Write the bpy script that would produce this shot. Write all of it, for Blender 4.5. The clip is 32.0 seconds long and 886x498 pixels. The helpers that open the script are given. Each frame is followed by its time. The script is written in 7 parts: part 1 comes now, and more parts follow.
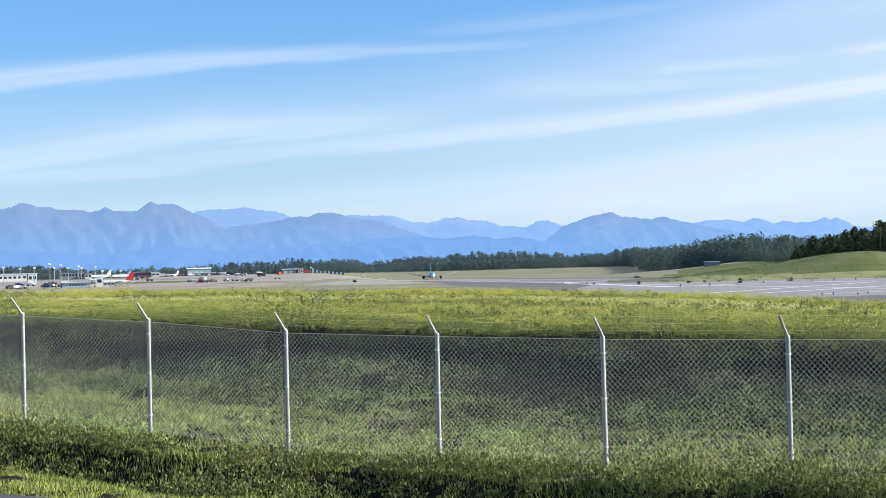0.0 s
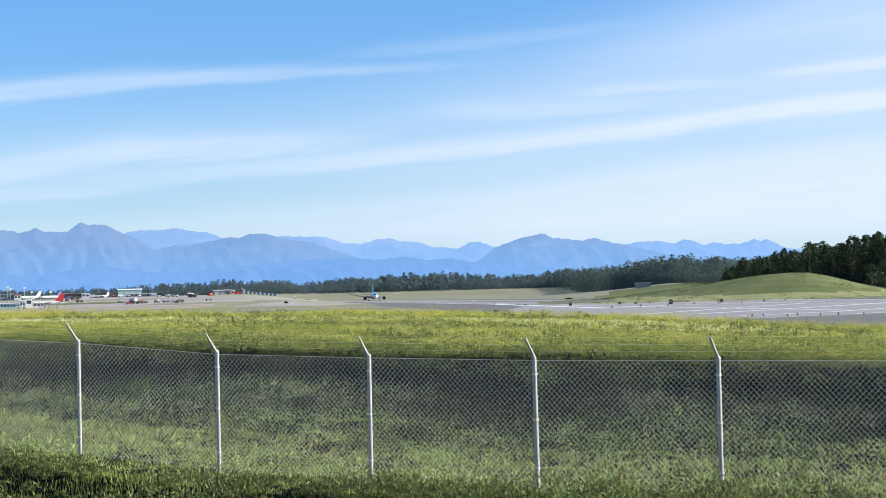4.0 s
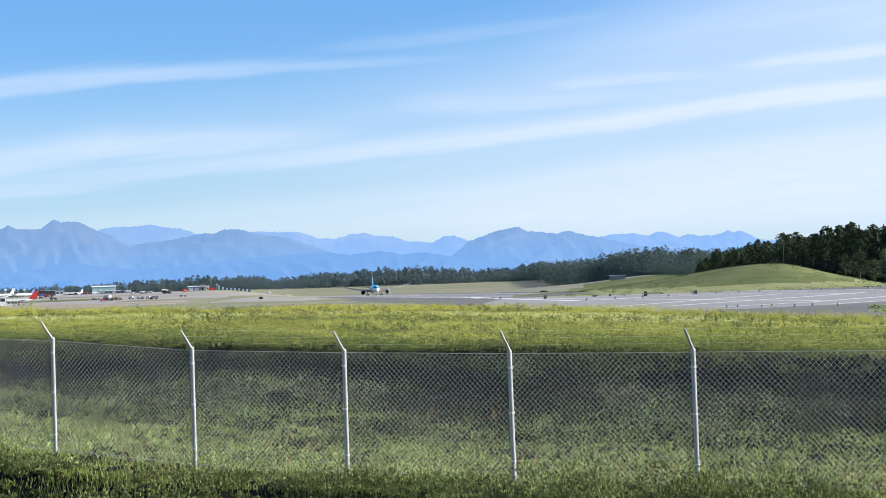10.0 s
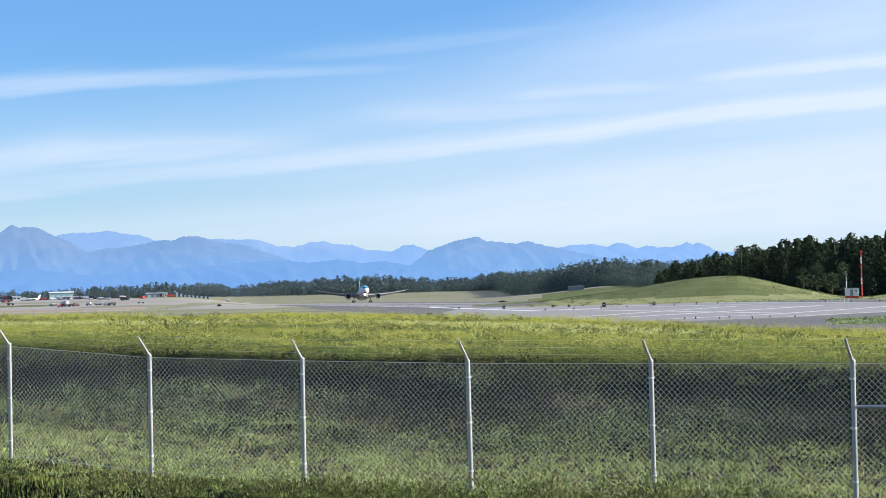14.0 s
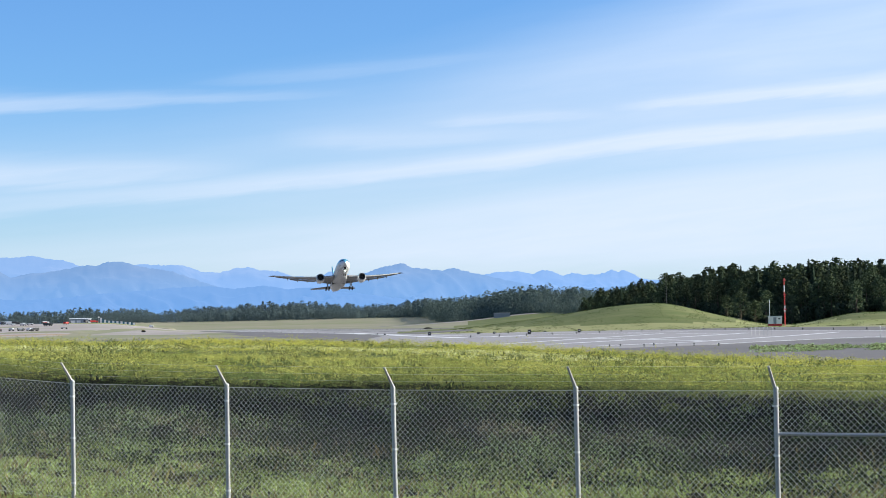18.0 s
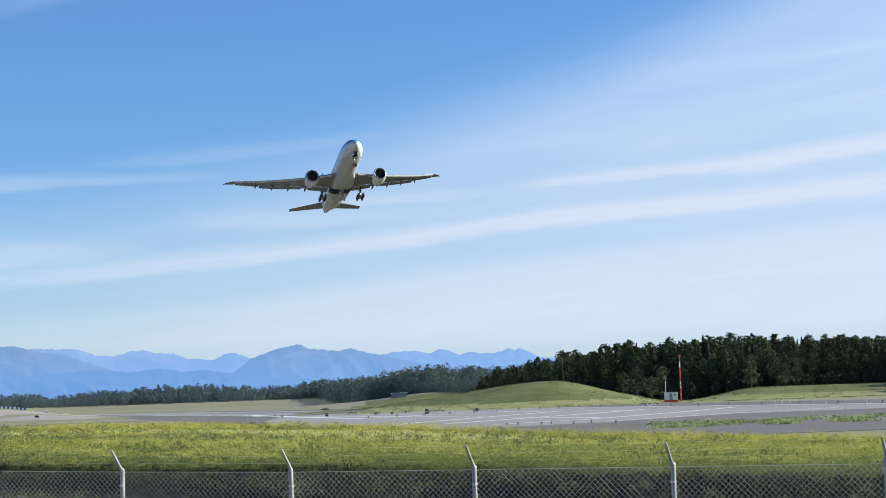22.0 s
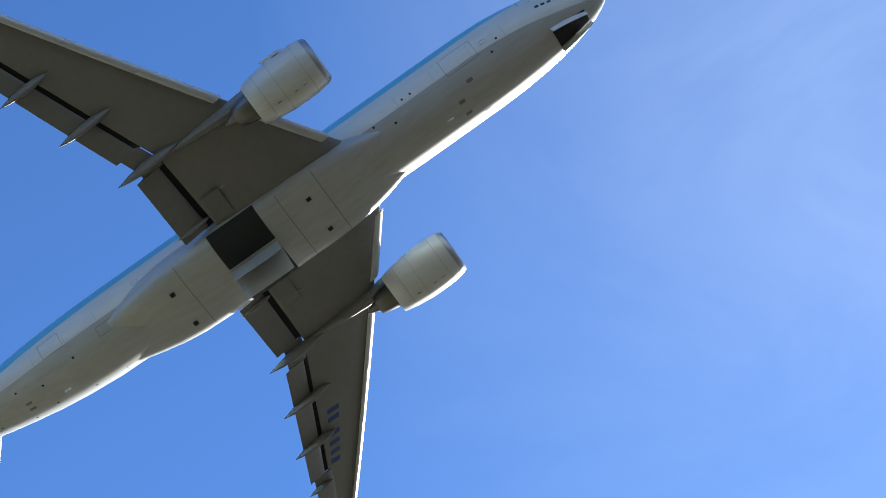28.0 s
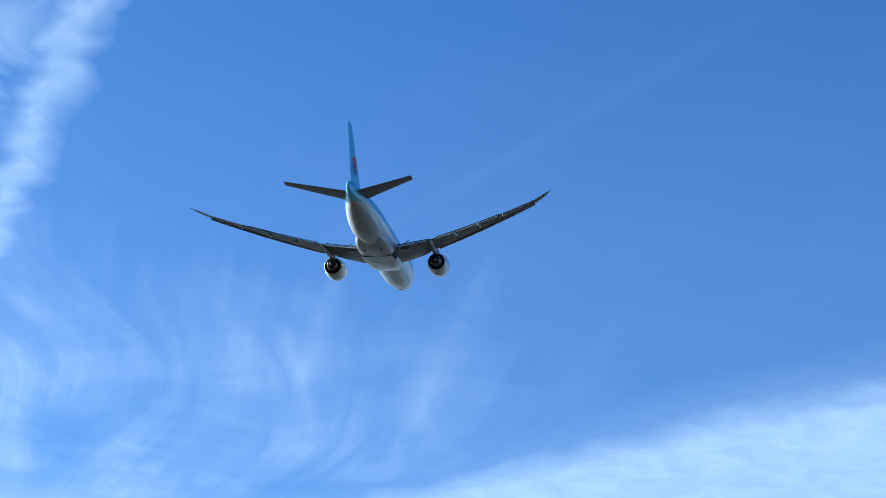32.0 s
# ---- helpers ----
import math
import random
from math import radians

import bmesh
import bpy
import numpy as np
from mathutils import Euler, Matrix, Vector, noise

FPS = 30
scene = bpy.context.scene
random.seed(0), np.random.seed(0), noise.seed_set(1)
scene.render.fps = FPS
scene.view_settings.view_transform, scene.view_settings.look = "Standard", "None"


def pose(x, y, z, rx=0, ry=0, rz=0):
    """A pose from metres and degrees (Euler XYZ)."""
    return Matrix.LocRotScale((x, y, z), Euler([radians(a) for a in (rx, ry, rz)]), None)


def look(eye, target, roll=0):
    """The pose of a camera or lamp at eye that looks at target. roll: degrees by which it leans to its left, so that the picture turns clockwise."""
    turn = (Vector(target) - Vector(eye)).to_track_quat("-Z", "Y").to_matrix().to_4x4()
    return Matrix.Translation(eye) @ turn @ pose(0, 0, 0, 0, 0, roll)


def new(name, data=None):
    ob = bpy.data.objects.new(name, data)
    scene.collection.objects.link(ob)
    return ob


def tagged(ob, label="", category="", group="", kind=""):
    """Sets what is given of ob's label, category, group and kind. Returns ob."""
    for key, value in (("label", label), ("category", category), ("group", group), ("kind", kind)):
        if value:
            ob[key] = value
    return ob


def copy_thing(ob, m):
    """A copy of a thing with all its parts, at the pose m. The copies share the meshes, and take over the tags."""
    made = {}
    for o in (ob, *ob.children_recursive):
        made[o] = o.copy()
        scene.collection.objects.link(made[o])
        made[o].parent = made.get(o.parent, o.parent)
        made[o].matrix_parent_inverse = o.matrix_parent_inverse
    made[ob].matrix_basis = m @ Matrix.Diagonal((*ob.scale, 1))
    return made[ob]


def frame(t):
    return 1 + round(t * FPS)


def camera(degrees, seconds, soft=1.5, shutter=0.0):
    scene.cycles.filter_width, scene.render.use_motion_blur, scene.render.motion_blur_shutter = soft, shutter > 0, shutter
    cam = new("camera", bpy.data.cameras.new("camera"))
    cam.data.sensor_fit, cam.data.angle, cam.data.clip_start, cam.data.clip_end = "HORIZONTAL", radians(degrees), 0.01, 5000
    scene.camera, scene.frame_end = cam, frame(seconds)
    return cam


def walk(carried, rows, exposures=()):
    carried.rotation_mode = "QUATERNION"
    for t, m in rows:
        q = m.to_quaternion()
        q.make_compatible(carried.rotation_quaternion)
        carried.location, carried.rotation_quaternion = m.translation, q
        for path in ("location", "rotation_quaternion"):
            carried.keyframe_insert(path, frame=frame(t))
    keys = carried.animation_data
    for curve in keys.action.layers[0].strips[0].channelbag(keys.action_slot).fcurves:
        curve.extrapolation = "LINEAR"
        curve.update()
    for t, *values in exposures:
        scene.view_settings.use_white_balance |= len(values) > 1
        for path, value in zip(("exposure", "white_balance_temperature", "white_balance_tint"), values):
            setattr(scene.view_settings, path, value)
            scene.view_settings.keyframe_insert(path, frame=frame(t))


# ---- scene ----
# rows: seconds, heading (clockwise from +y), tilt, lean, all in degrees
PATH = [
    (0, -2.654, 0.798, -1.455), (0.5, -2.826, 1.087, -1.517), (1, -2.380, 1.175, -1.530), (1.5, -1.692, 1.236, -1.667), (2, -1.186, 1.317, -1.694),
    (2.5, -0.931, 1.368, -1.597), (3, -0.798, 1.300, -1.479), (3.5, -0.751, 1.277, -1.417), (5.5, -0.387, 1.775, -1.577), (6, -0.291, 1.757, -1.498),
    (6.5, -0.233, 1.725, -1.556), (7, -0.138, 1.707, -1.540), (7.5, -0.043, 1.654, -1.639), (8, 0.009, 1.597, -1.654), (8.5, 0.044, 1.580, -1.742),
    (9, 0.095, 1.480, -1.770), (9.5, 0.089, 1.290, -1.848), (10, 0.032, 1.162, -1.951), (10.5, 0.074, 1.210, -1.953), (11, 0.259, 1.298, -1.934),
    (11.5, 0.461, 1.397, -1.868), (12, 0.620, 1.484, -1.795), (12.5, 0.752, 1.511, -1.706), (13, 0.917, 1.458, -1.555), (13.5, 1.056, 1.391, -1.460),
    (15.5, 1.808, 1.457, -1.453), (16, 2.105, 1.526, -1.479), (16.5, 2.507, 1.678, -1.540), (17, 2.908, 1.841, -1.517), (17.5, 3.200, 1.968, -1.367),
    (18, 3.338, 2.105, -1.239), (18.5, 3.450, 2.264, -1.228), (19, 3.624, 2.397, -1.328), (19.5, 3.821, 2.442, -1.445), (20, 4.063, 2.467, -1.514),
    (20.5, 4.409, 2.534, -1.682), (21, 4.972, 2.810, -1.806), (21.5, 5.640, 3.364, -1.885), (22, 6.373, 4.299, -2.069), (22.5, 7.179, 5.566, -2.269),
    (23, 8.113, 7.050, -2.128), (23.5, 9.273, 9.02, -1.836), (24, 10.626, 11.525, -1.543), (24.5, 12.283, 14.209, -1.392), (25, 14.322, 17.383, -1.240),
    (25.5, 16.82, 20.95, -1.948), (26, 19.114, 26.135, -2.655), (26.5, 25.537, 32.383, -4.326), (26.75, 28.803, 35.654, -4.778),
    (27, 32.990, 39.124, -5.969), (27.25, 38.433, 42.874, -7.652), (27.5, 45.636, 46.889, -9.582), (27.75, 55.289, 50.971, -11.512),
    (28, 68.101, 54.650, -13.196), (28.25, 84.105, 57.182, -14.387), (28.5, 101.643, 57.883, -14.838), (29, 127.124, 54.123, -17.440),
    (29.5, 141.088, 49.175, -9.951), (30, 151.163, 42.254, -2.339), (30.5, 157.545, 38.40, 1.202), (31, 161.853, 33.132, 4.743),
    (31.5, 163.991, 29.368, 5.053), (32, 165.481, 26.282, 5.364),
]
FLIGHT = [
    (0, -119.30, 2280.66, 0.02, 175.01, 0.00, 0.00), (2, -107.85, 2160.87, 0.02, 174.74, 0.00, 0.00), (4, -95.98, 2038.44, 0.02, 174.61, 0.00, 0.00),
    (6, -83.36, 1910.83, 0.02, 174.69, 0.00, 0.00), (8, -70.03, 1775.74, 0.02, 174.82, 0.00, 0.00), (10, -56.05, 1631.10, 0.02, 174.85, 0.00, 0.00),
    (12, -41.40, 1475.45, 0.02, 174.89, 0.00, 0.00), (13, -33.80, 1393.11, 0.02, 174.97, 3.14, -0.56), (14, -26.05, 1307.83, 1.15, 175.05, 6.13, -0.94),
    (15, -18.20, 1219.90, 3.54, 175.07, 8.68, -1.22), (16, -10.29, 1129.70, 7.44, 175.00, 10.18, -1.21), (16.5, -6.30, 1083.91, 10.03, 174.93, 10.69, -1.02),
    (17, -2.28, 1037.75, 13.01, 174.85, 11.17, -0.68), (17.5, 1.77, 991.29, 16.18, 174.76, 11.72, -0.17), (18, 5.81, 944.62, 19.75, 174.67, 12.29, 0.40),
    (18.5, 9.82, 897.85, 23.74, 174.60, 12.80, 0.89), (19, 13.73, 851.09, 28.16, 174.55, 13.21, 1.17), (19.5, 17.54, 804.43, 33.01, 174.53, 13.45, 1.16),
    (20, 21.23, 757.93, 38.24, 174.54, 13.55, 0.98), (20.5, 24.83, 711.60, 43.78, 174.55, 13.55, 0.79), (21, 28.34, 665.50, 49.58, 174.53, 13.49, 0.76),
    (21.5, 31.79, 619.64, 55.56, 174.49, 13.40, 1.01), (22, 35.17, 574.04, 61.63, 174.44, 13.28, 1.48), (22.5, 38.47, 528.73, 67.69, 174.41, 13.14, 2.05),
    (23, 41.70, 483.71, 73.65, 174.44, 12.96, 2.61), (23.5, 44.85, 438.99, 79.41, 174.56, 12.74, 3.07), (24, 47.93, 394.54, 84.92, 174.75, 12.50, 3.38),
    (24.5, 50.93, 350.32, 90.11, 175.02, 12.26, 3.50), (25, 53.86, 306.28, 94.93, 175.34, 12.04, 3.40), (25.5, 56.72, 262.38, 99.36, 175.70, 11.85, 3.06),
    (26, 59.51, 218.55, 103.47, 176.07, 11.73, 2.52), (26.5, 62.24, 174.72, 107.36, 176.37, 11.70, 1.86), (27, 64.89, 130.80, 111.15, 176.57, 11.78, 1.13),
    (27.5, 67.49, 86.75, 114.93, 176.63, 11.99, 0.38), (28, 70.06, 42.55, 118.82, 176.55, 12.27, -0.36), (28.5, 72.63, -1.80, 122.91, 176.37, 12.54, -1.08),
    (29, 75.24, -46.29, 127.32, 176.10, 12.72, -1.78), (29.5, 77.91, -90.91, 132.12, 175.78, 12.76, -2.45), (30, 80.68, -135.57, 137.24, 175.45, 12.69, -3.03),
    (30.5, 83.58, -180.21, 142.57, 175.15, 12.56, -3.46), (31, 86.61, -224.75, 148.04, 174.93, 12.42, -3.72), (31.5, 89.74, -269.21, 153.59, 174.76, 12.27, -3.84),
    (32, 92.92, -313.64, 159.17, 174.62, 12.12, -3.89),
]
EYE = (0.0, 0.0, 3.0)


def aimed(yaw, tilt, lean):
    return Matrix.Translation(EYE) @ pose(0, 0, 0, 0, 0, -yaw) @ pose(0, 0, 0, 90 + tilt) @ pose(0, 0, 0, 0, 0, lean)


cam = camera(24.92, 32.0, soft=0.7)
walk(cam, [(t, aimed(a, b, c)) for t, a, b, c in PATH],
     exposures=[(0, 1.20, 6400, 4), (19, 1.15, 6400, 4), (21, 1.10, 6400, 4), (22, 1.00, 6400, 4), (22.6, 0.90, 6400, 4), (23.2, 0.80, 6350, 5), (24, 0.57, 6300, 6), (25, 0.68, 6250, 4),
                (26, 1.00, 6250, 4), (26.5, 1.18, 6350, 4), (28.5, 1.70, 6450, 4), (29.2, 1.68, 6350, 4), (30, 1.58, 6000, 2), (31, 1.49, 5800, -2), (32, 1.22, 5400, -5)])

# ---- sky and sun ----
SUN_AZ, SUN_EL = 89.0, 21.0
sun = new("sun", bpy.data.lights.new("sun", "SUN"))
sun.data.energy, sun.data.angle, sun.data.color = 5.0, radians(0.53), (1.0, 0.94, 0.86)
sd = Vector((math.sin(radians(SUN_AZ)) * math.cos(radians(SUN_EL)), math.cos(radians(SUN_AZ)) * math.cos(radians(SUN_EL)), math.sin(radians(SUN_EL))))
sun.matrix_world = look(sd * 900, (0, 0, 0))


class Nodes:
    """Short hand for building node trees."""

    def __init__(self, tree, fresh=True):
        self.t = tree
        if fresh:
            tree.nodes.clear()

    def n(self, kind, **kw):
        node = self.t.nodes.new("ShaderNode" + kind)
        for k, v in kw.items():
            if k == "op":
                node.operation = v
            elif k == "blend":
                node.data_type, node.blend_type = "RGBA", v
            elif k == "noise_dims":
                node.noise_dimensions = v
            elif k == "feature":
                node.feature = v
            elif k == "sky":
                node.sky_type = v
        return node

    def link(self, a, b):
        self.t.links.new(a, b)

    def m(self, op, a, b=None, c=None, clamp=False):
        node = self.n("Math", op=op)
        node.use_clamp = clamp
        for i, v in enumerate((a, b, c)):
            if v is None:
                continue
            if isinstance(v, (int, float)):
                node.inputs[i].default_value = v
            else:
                self.link(v, node.inputs[i])
        return node.outputs[0]

    def mix(self, fac, a, b, blend="MIX"):
        node = self.n("Mix", blend=blend)
        for i, v in ((0, fac), (6, a), (7, b)):
            if isinstance(v, (int, float)):
                node.inputs[i].default_value = v
            elif isinstance(v, tuple):
                node.inputs[i].default_value = (*v[:3], 1)
            else:
                self.link(v, node.inputs[i])
        return node.outputs[2]

    def noise(self, vec, scale, detail=4, rough=0.55, distort=0.0):
        node = self.n("TexNoise")
        if vec is not None:
            self.link(vec, node.inputs["Vector"])
        node.inputs["Scale"].default_value = scale
        node.inputs["Detail"].default_value = detail
        node.inputs["Roughness"].default_value = rough
        node.inputs["Distortion"].default_value = distort
        return node.outputs["Fac"]

    def ramp(self, fac, stops):
        node = self.n("ValToRGB")
        el = node.color_ramp.elements
        while len(el) < len(stops):
            el.new(0.5)
        for e, (p, c) in zip(el, stops):
            e.position = p
            e.color = (c, c, c, 1) if isinstance(c, (int, float)) else (*c, 1)
        self.link(fac, node.inputs[0])
        return node.outputs[0]

    def bands(self, v, lo, hi, stops):
        """Grey ramp over a range of v, stops given in v."""
        u = self.m("DIVIDE", self.m("SUBTRACT", v, lo), hi - lo, clamp=True)
        return self.ramp(u, [((p - lo) / (hi - lo), c) for p, c in stops])


world = bpy.data.worlds.new("sky")
scene.world = world
world.use_nodes = True
W = Nodes(world.node_tree)
sky = W.n("TexSky", sky="NISHITA")
sky.sun_disc, sky.sun_elevation, sky.sun_rotation = False, radians(SUN_EL), radians(SUN_AZ)
sky.altitude, sky.air_density, sky.dust_density, sky.ozone_density = 40, 1.0, 0.15, 3.0
co = W.n("TexCoord").outputs["Generated"]
sep = W.n("SeparateXYZ")
W.link(co, sep.inputs[0])
dz = W.m("MAXIMUM", sep.outputs[2], 0.02)
px, py = W.m("DIVIDE", sep.outputs[0], dz), W.m("DIVIDE", sep.outputs[1], dz)
# cirrus streets lie along one wind: v runs across them, u along them
vv = W.m("ADD", W.m("MULTIPLY", px, 0.80), W.m("MULTIPLY", py, 0.60))
uu = W.m("ADD", W.m("MULTIPLY", px, 0.60), W.m("MULTIPLY", py, -0.80))
comb = W.n("CombineXYZ")
W.link(W.m("MULTIPLY", uu, 0.22), comb.inputs[0])
W.link(vv, comb.inputs[1])
fine = W.noise(comb.outputs[0], 6.0, 7, 0.62, 0.8)
comb2 = W.n("CombineXYZ")
W.link(uu, comb2.inputs[0])
W.link(vv, comb2.inputs[1])
curl = W.noise(comb2.outputs[0], 3.2, 7, 0.6, 1.6)
puff = W.noise(comb2.outputs[0], 14.0, 7, 0.62, 0.8)
# heading and height in degrees, for the far streets that lie low over the horizon
az = W.m("MULTIPLY", W.m("ARCTAN2", sep.outputs[0], sep.outputs[1]), 57.2958)
el = W.m("MULTIPLY", W.m("ARCSINE", sep.outputs[2]), 57.2958)
comb_f = W.n("CombineXYZ")
W.link(W.m("MULTIPLY", az, 0.10), comb_f.inputs[0])
W.link(W.m("SUBTRACT", el, W.m("MULTIPLY", az, 0.10)), comb_f.inputs[1])
soft_f = W.noise(comb_f.outputs[0], 0.9, 5, 0.55, 0.4)
fine_f = W.noise(comb_f.outputs[0], 3.2, 6, 0.6, 0.5)
ew = W.m("ADD", el, W.m("ADD", W.m("MULTIPLY", W.m("SUBTRACT", soft_f, 0.5), 0.5), W.m("MULTIPLY", W.m("SUBTRACT", fine_f, 0.5), 0.28)))


def course(pts):
    """A height in degrees by heading."""
    lo, hi = pts[0][0], pts[-1][0]
    return W.m("MULTIPLY", W.bands(az, lo, hi, [(a, e / 60) for a, e in pts]), 60.0)


def street(rows, up=1.0):
    """A cirrus street: rows of heading, middle height, half width, density."""
    u = W.m("DIVIDE", W.m("SUBTRACT", ew, course([(a, c) for a, c, _, _ in rows])), course([(a, h) for a, _, h, _ in rows]))
    prof = W.bands(u, -2.0, 2.0, [(-2.0, 0.0), (-1.1, 0.06), (-0.45, 0.9), (0.25, 1.0), (0.9 * up, 0.35), (1.4 * up, 0.06), (2.0, 0.0)])
    return W.m("MULTIPLY", prof, W.bands(az, rows[0][0], rows[-1][0], [(a, d) for a, _, _, d in rows]))


far_c = None
for rows in (
        [(-40, 4.0, 0.3, 0.0), (-25, 5.0, 0.36, 0.30), (-15, 5.78, 0.34, 0.48), (-8.7, 6.38, 0.27, 0.42), (-3.5, 6.50, 0.2, 0.26), (-1.3, 6.52, 0.16, 0.14), (1, 6.55, 0.12, 0.0)],
        [(-4, 6.92, 0.10, 0.0), (-2.4, 7.03, 0.18, 0.10), (0.3, 7.20, 0.22, 0.16), (3.2, 7.48, 0.18, 0.11), (5.5, 7.7, 0.12, 0.0)],
        [(-18, 3.0, 0.35, 0.1), (-9, 3.62, 0.34, 0.28), (-4.7, 3.88, 0.32, 0.40), (0, 4.20, 0.30, 0.56), (4.9, 4.56, 0.30, 0.74), (9.3, 5.06, 0.28, 0.85), (16, 5.45, 0.32, 0.92), (21, 5.80, 0.34, 0.92), (35, 6.6, 0.4, 0.5)],
        [(2.6, 5.65, 0.10, 0.0), (4, 5.72, 0.19, 0.36), (6.5, 5.80, 0.20, 0.36), (8.4, 5.86, 0.12, 0.0)],
        [(8.2, 5.98, 0.10, 0.0), (9.7, 6.10, 0.14, 0.55), (12, 6.22, 0.18, 0.70), (15.3, 6.38, 0.24, 0.88), (20.7, 6.92, 0.32, 0.90), (35, 8.0, 0.4, 0.4)],
        [(-1.5, 5.30, 0.22, 0.0), (0.3, 5.32, 0.3, 0.26), (4.5, 5.26, 0.3, 0.26), (8, 5.35, 0.2, 0.0)],
        [(-25, 2.9, 0.5, 0.2), (-15, 3.50, 0.55, 0.45), (-9.5, 4.35, 0.55, 0.55), (-4.9, 4.46, 0.40, 0.40), (-1.5, 4.5, 0.3, 0.0)],
        [(-25, 2.7, 0.3, 0.2), (-15, 3.0, 0.28, 0.42), (-11, 3.25, 0.24, 0.30), (-7.5, 3.4, 0.2, 0.0)]):
    st = street(rows)
    far_c = st if far_c is None else W.m("MAXIMUM", far_c, st)
below = W.m("SUBTRACT", course([(-40, 1.6), (-16, 2.2), (-3, 2.85), (0.9, 3.10), (5.7, 3.65), (9.9, 4.05), (16, 4.55), (20.5, 4.87), (40, 6.0)]), ew)
sheet = W.bands(below, -0.5, 4.0, [(-0.5, 0.0), (-0.2, 0.05), (0.3, 0.62), (1.2, 0.82), (2.4, 0.75), (4.0, 0.7)])
sheet = W.m("MULTIPLY", sheet, W.bands(az, -30, 20, [(-30, 0.3), (-10, 0.40), (-3, 0.55), (1, 0.8), (6, 0.95), (20, 1.0)]))
far_c = W.m("MAXIMUM", far_c, sheet)
far_c = W.m("MULTIPLY", far_c, W.m("ADD", W.m("MULTIPLY", fine_f, 0.7), 0.68), clamp=True)
veil = W.bands(W.m("SUBTRACT", course([(-40, 6.0), (-5, 7.2), (2, 8.2), (10.8, 10.6), (17.5, 13.2), (25, 15.8), (50, 19.0)]), ew), 0.0, 8.0, [(0.0, 0.0), (0.8, 0.07), (2.4, 0.44), (4.2, 0.54), (8.0, 0.46)])
veil = W.m("MULTIPLY", veil, W.m("MULTIPLY", W.bands(az, -30, 24, [(-30, 0.24), (-8, 0.38), (0, 0.55), (6, 0.69), (12, 0.80), (24, 1.0)]), 1.45))
veil = W.m("MULTIPLY", veil, W.m("ADD", W.m("MULTIPLY", soft_f, 0.9), 0.55), clamp=True)
# higher: a widening band, a short street beside it and a broken thread over both
es = W.m("ADD", el, W.m("MULTIPLY", W.m("SUBTRACT", curl, 0.5), 1.6))
b_lo = course([(-12, 11.0), (-8, 11.6), (-2, 13.2), (0, 14.6), (1.5, 15.9), (6, 16.9), (13, 18.1), (16.3, 18.5), (20.5, 19.4), (25, 19.7), (32, 19.2), (40, 20.0), (60, 24.0)])
b_hi = course([(-12, 13.0), (-8, 14.2), (-2, 15.7), (0.2, 16.5), (3.5, 18.2), (10.2, 19.8), (15.5, 21.5), (22.6, 23.8), (30, 26.6), (33.4, 28.0), (40, 31.5), (60, 40.0)])
vd = W.m("DIVIDE", W.m("SUBTRACT", es, b_lo), W.m("SUBTRACT", b_hi, b_lo))
band = W.bands(vd, -0.5, 1.5, [(-0.5, 0.0), (-0.12, 0.02), (0.12, 0.65), (0.35, 0.95), (0.65, 0.85), (0.92, 0.35), (1.15, 0.05), (1.5, 0.0)])
band = W.m("MULTIPLY", band, W.bands(az, -12, 62, [(-12, 0.0), (-6, 0.16), (0, 0.27), (6, 0.30), (11, 0.42), (16, 0.72), (24, 0.95), (42, 0.95), (62, 0.0)]))
band = W.m("MULTIPLY", band, W.m("ADD", W.m("MULTIPLY", fine, 1.1), 0.34), clamp=True)
short = W.m("MULTIPLY", street([(-8, 10.8, 0.4, 0.0), (-2.1, 12.55, 0.6, 0.32), (1.5, 13.7, 0.6, 0.36), (3.5, 14.5, 0.5, 0.24), (7.5, 15.3, 0.2, 0.0)]), W.m("ADD", W.m("MULTIPLY", fine, 0.8), 0.5))
g = W.m("ADD", W.m("SUBTRACT", vv, W.m("MULTIPLY", W.m("SUBTRACT", uu, 1.9), 0.446)), W.m("MULTIPLY", W.m("SUBTRACT", curl, 0.5), 0.16))
bank = W.bands(g, -2.6, -1.0, [(-2.6, 0.4), (-1.75, 0.52), (-1.46, 0.55), (-1.36, 0.10), (-1.25, 0.0), (-1.0, 0.0)])
bank = W.m("MULTIPLY", bank, W.m("ADD", W.m("MULTIPLY", puff, 0.9), 0.5), clamp=True)
comb3 = W.n("CombineXYZ")
W.link(W.m("MULTIPLY", uu, 0.55), comb3.inputs[0])
sway = W.m("MULTIPLY", W.m("SUBTRACT", W.noise(comb2.outputs[0], 1.1, 1, 0.5), 0.5), 0.45)
W.link(W.m("MULTIPLY", W.m("ADD", W.m("ADD", vv, sway), W.m("MULTIPLY", uu, 0.26)), 3.4), comb3.inputs[1])
combed = W.noise(comb3.outputs[0], 2.1, 7, 0.58, 1.1)
comb4 = W.n("CombineXYZ")
W.link(W.m("ADD", vv, W.m("MULTIPLY", uu, 0.26)), comb4.inputs[0])
up = W.noise(comb4.outputs[0], 7.0, 3, 0.6)
ue = W.m("ADD", uu, W.m("MULTIPLY", W.m("SUBTRACT", up, 0.5), 1.1))
fib = W.bands(combed, 0.3, 0.8, [(0.3, 0.12), (0.44, 0.24), (0.60, 0.50), (0.8, 0.75)])
fib = W.m("MULTIPLY", fib, W.bands(ue, 1.6, 3.4, [(1.6, 0.0), (2.0, 0.04), (2.25, 0.45), (2.55, 0.80), (2.9, 0.85), (3.4, 0.8)]))
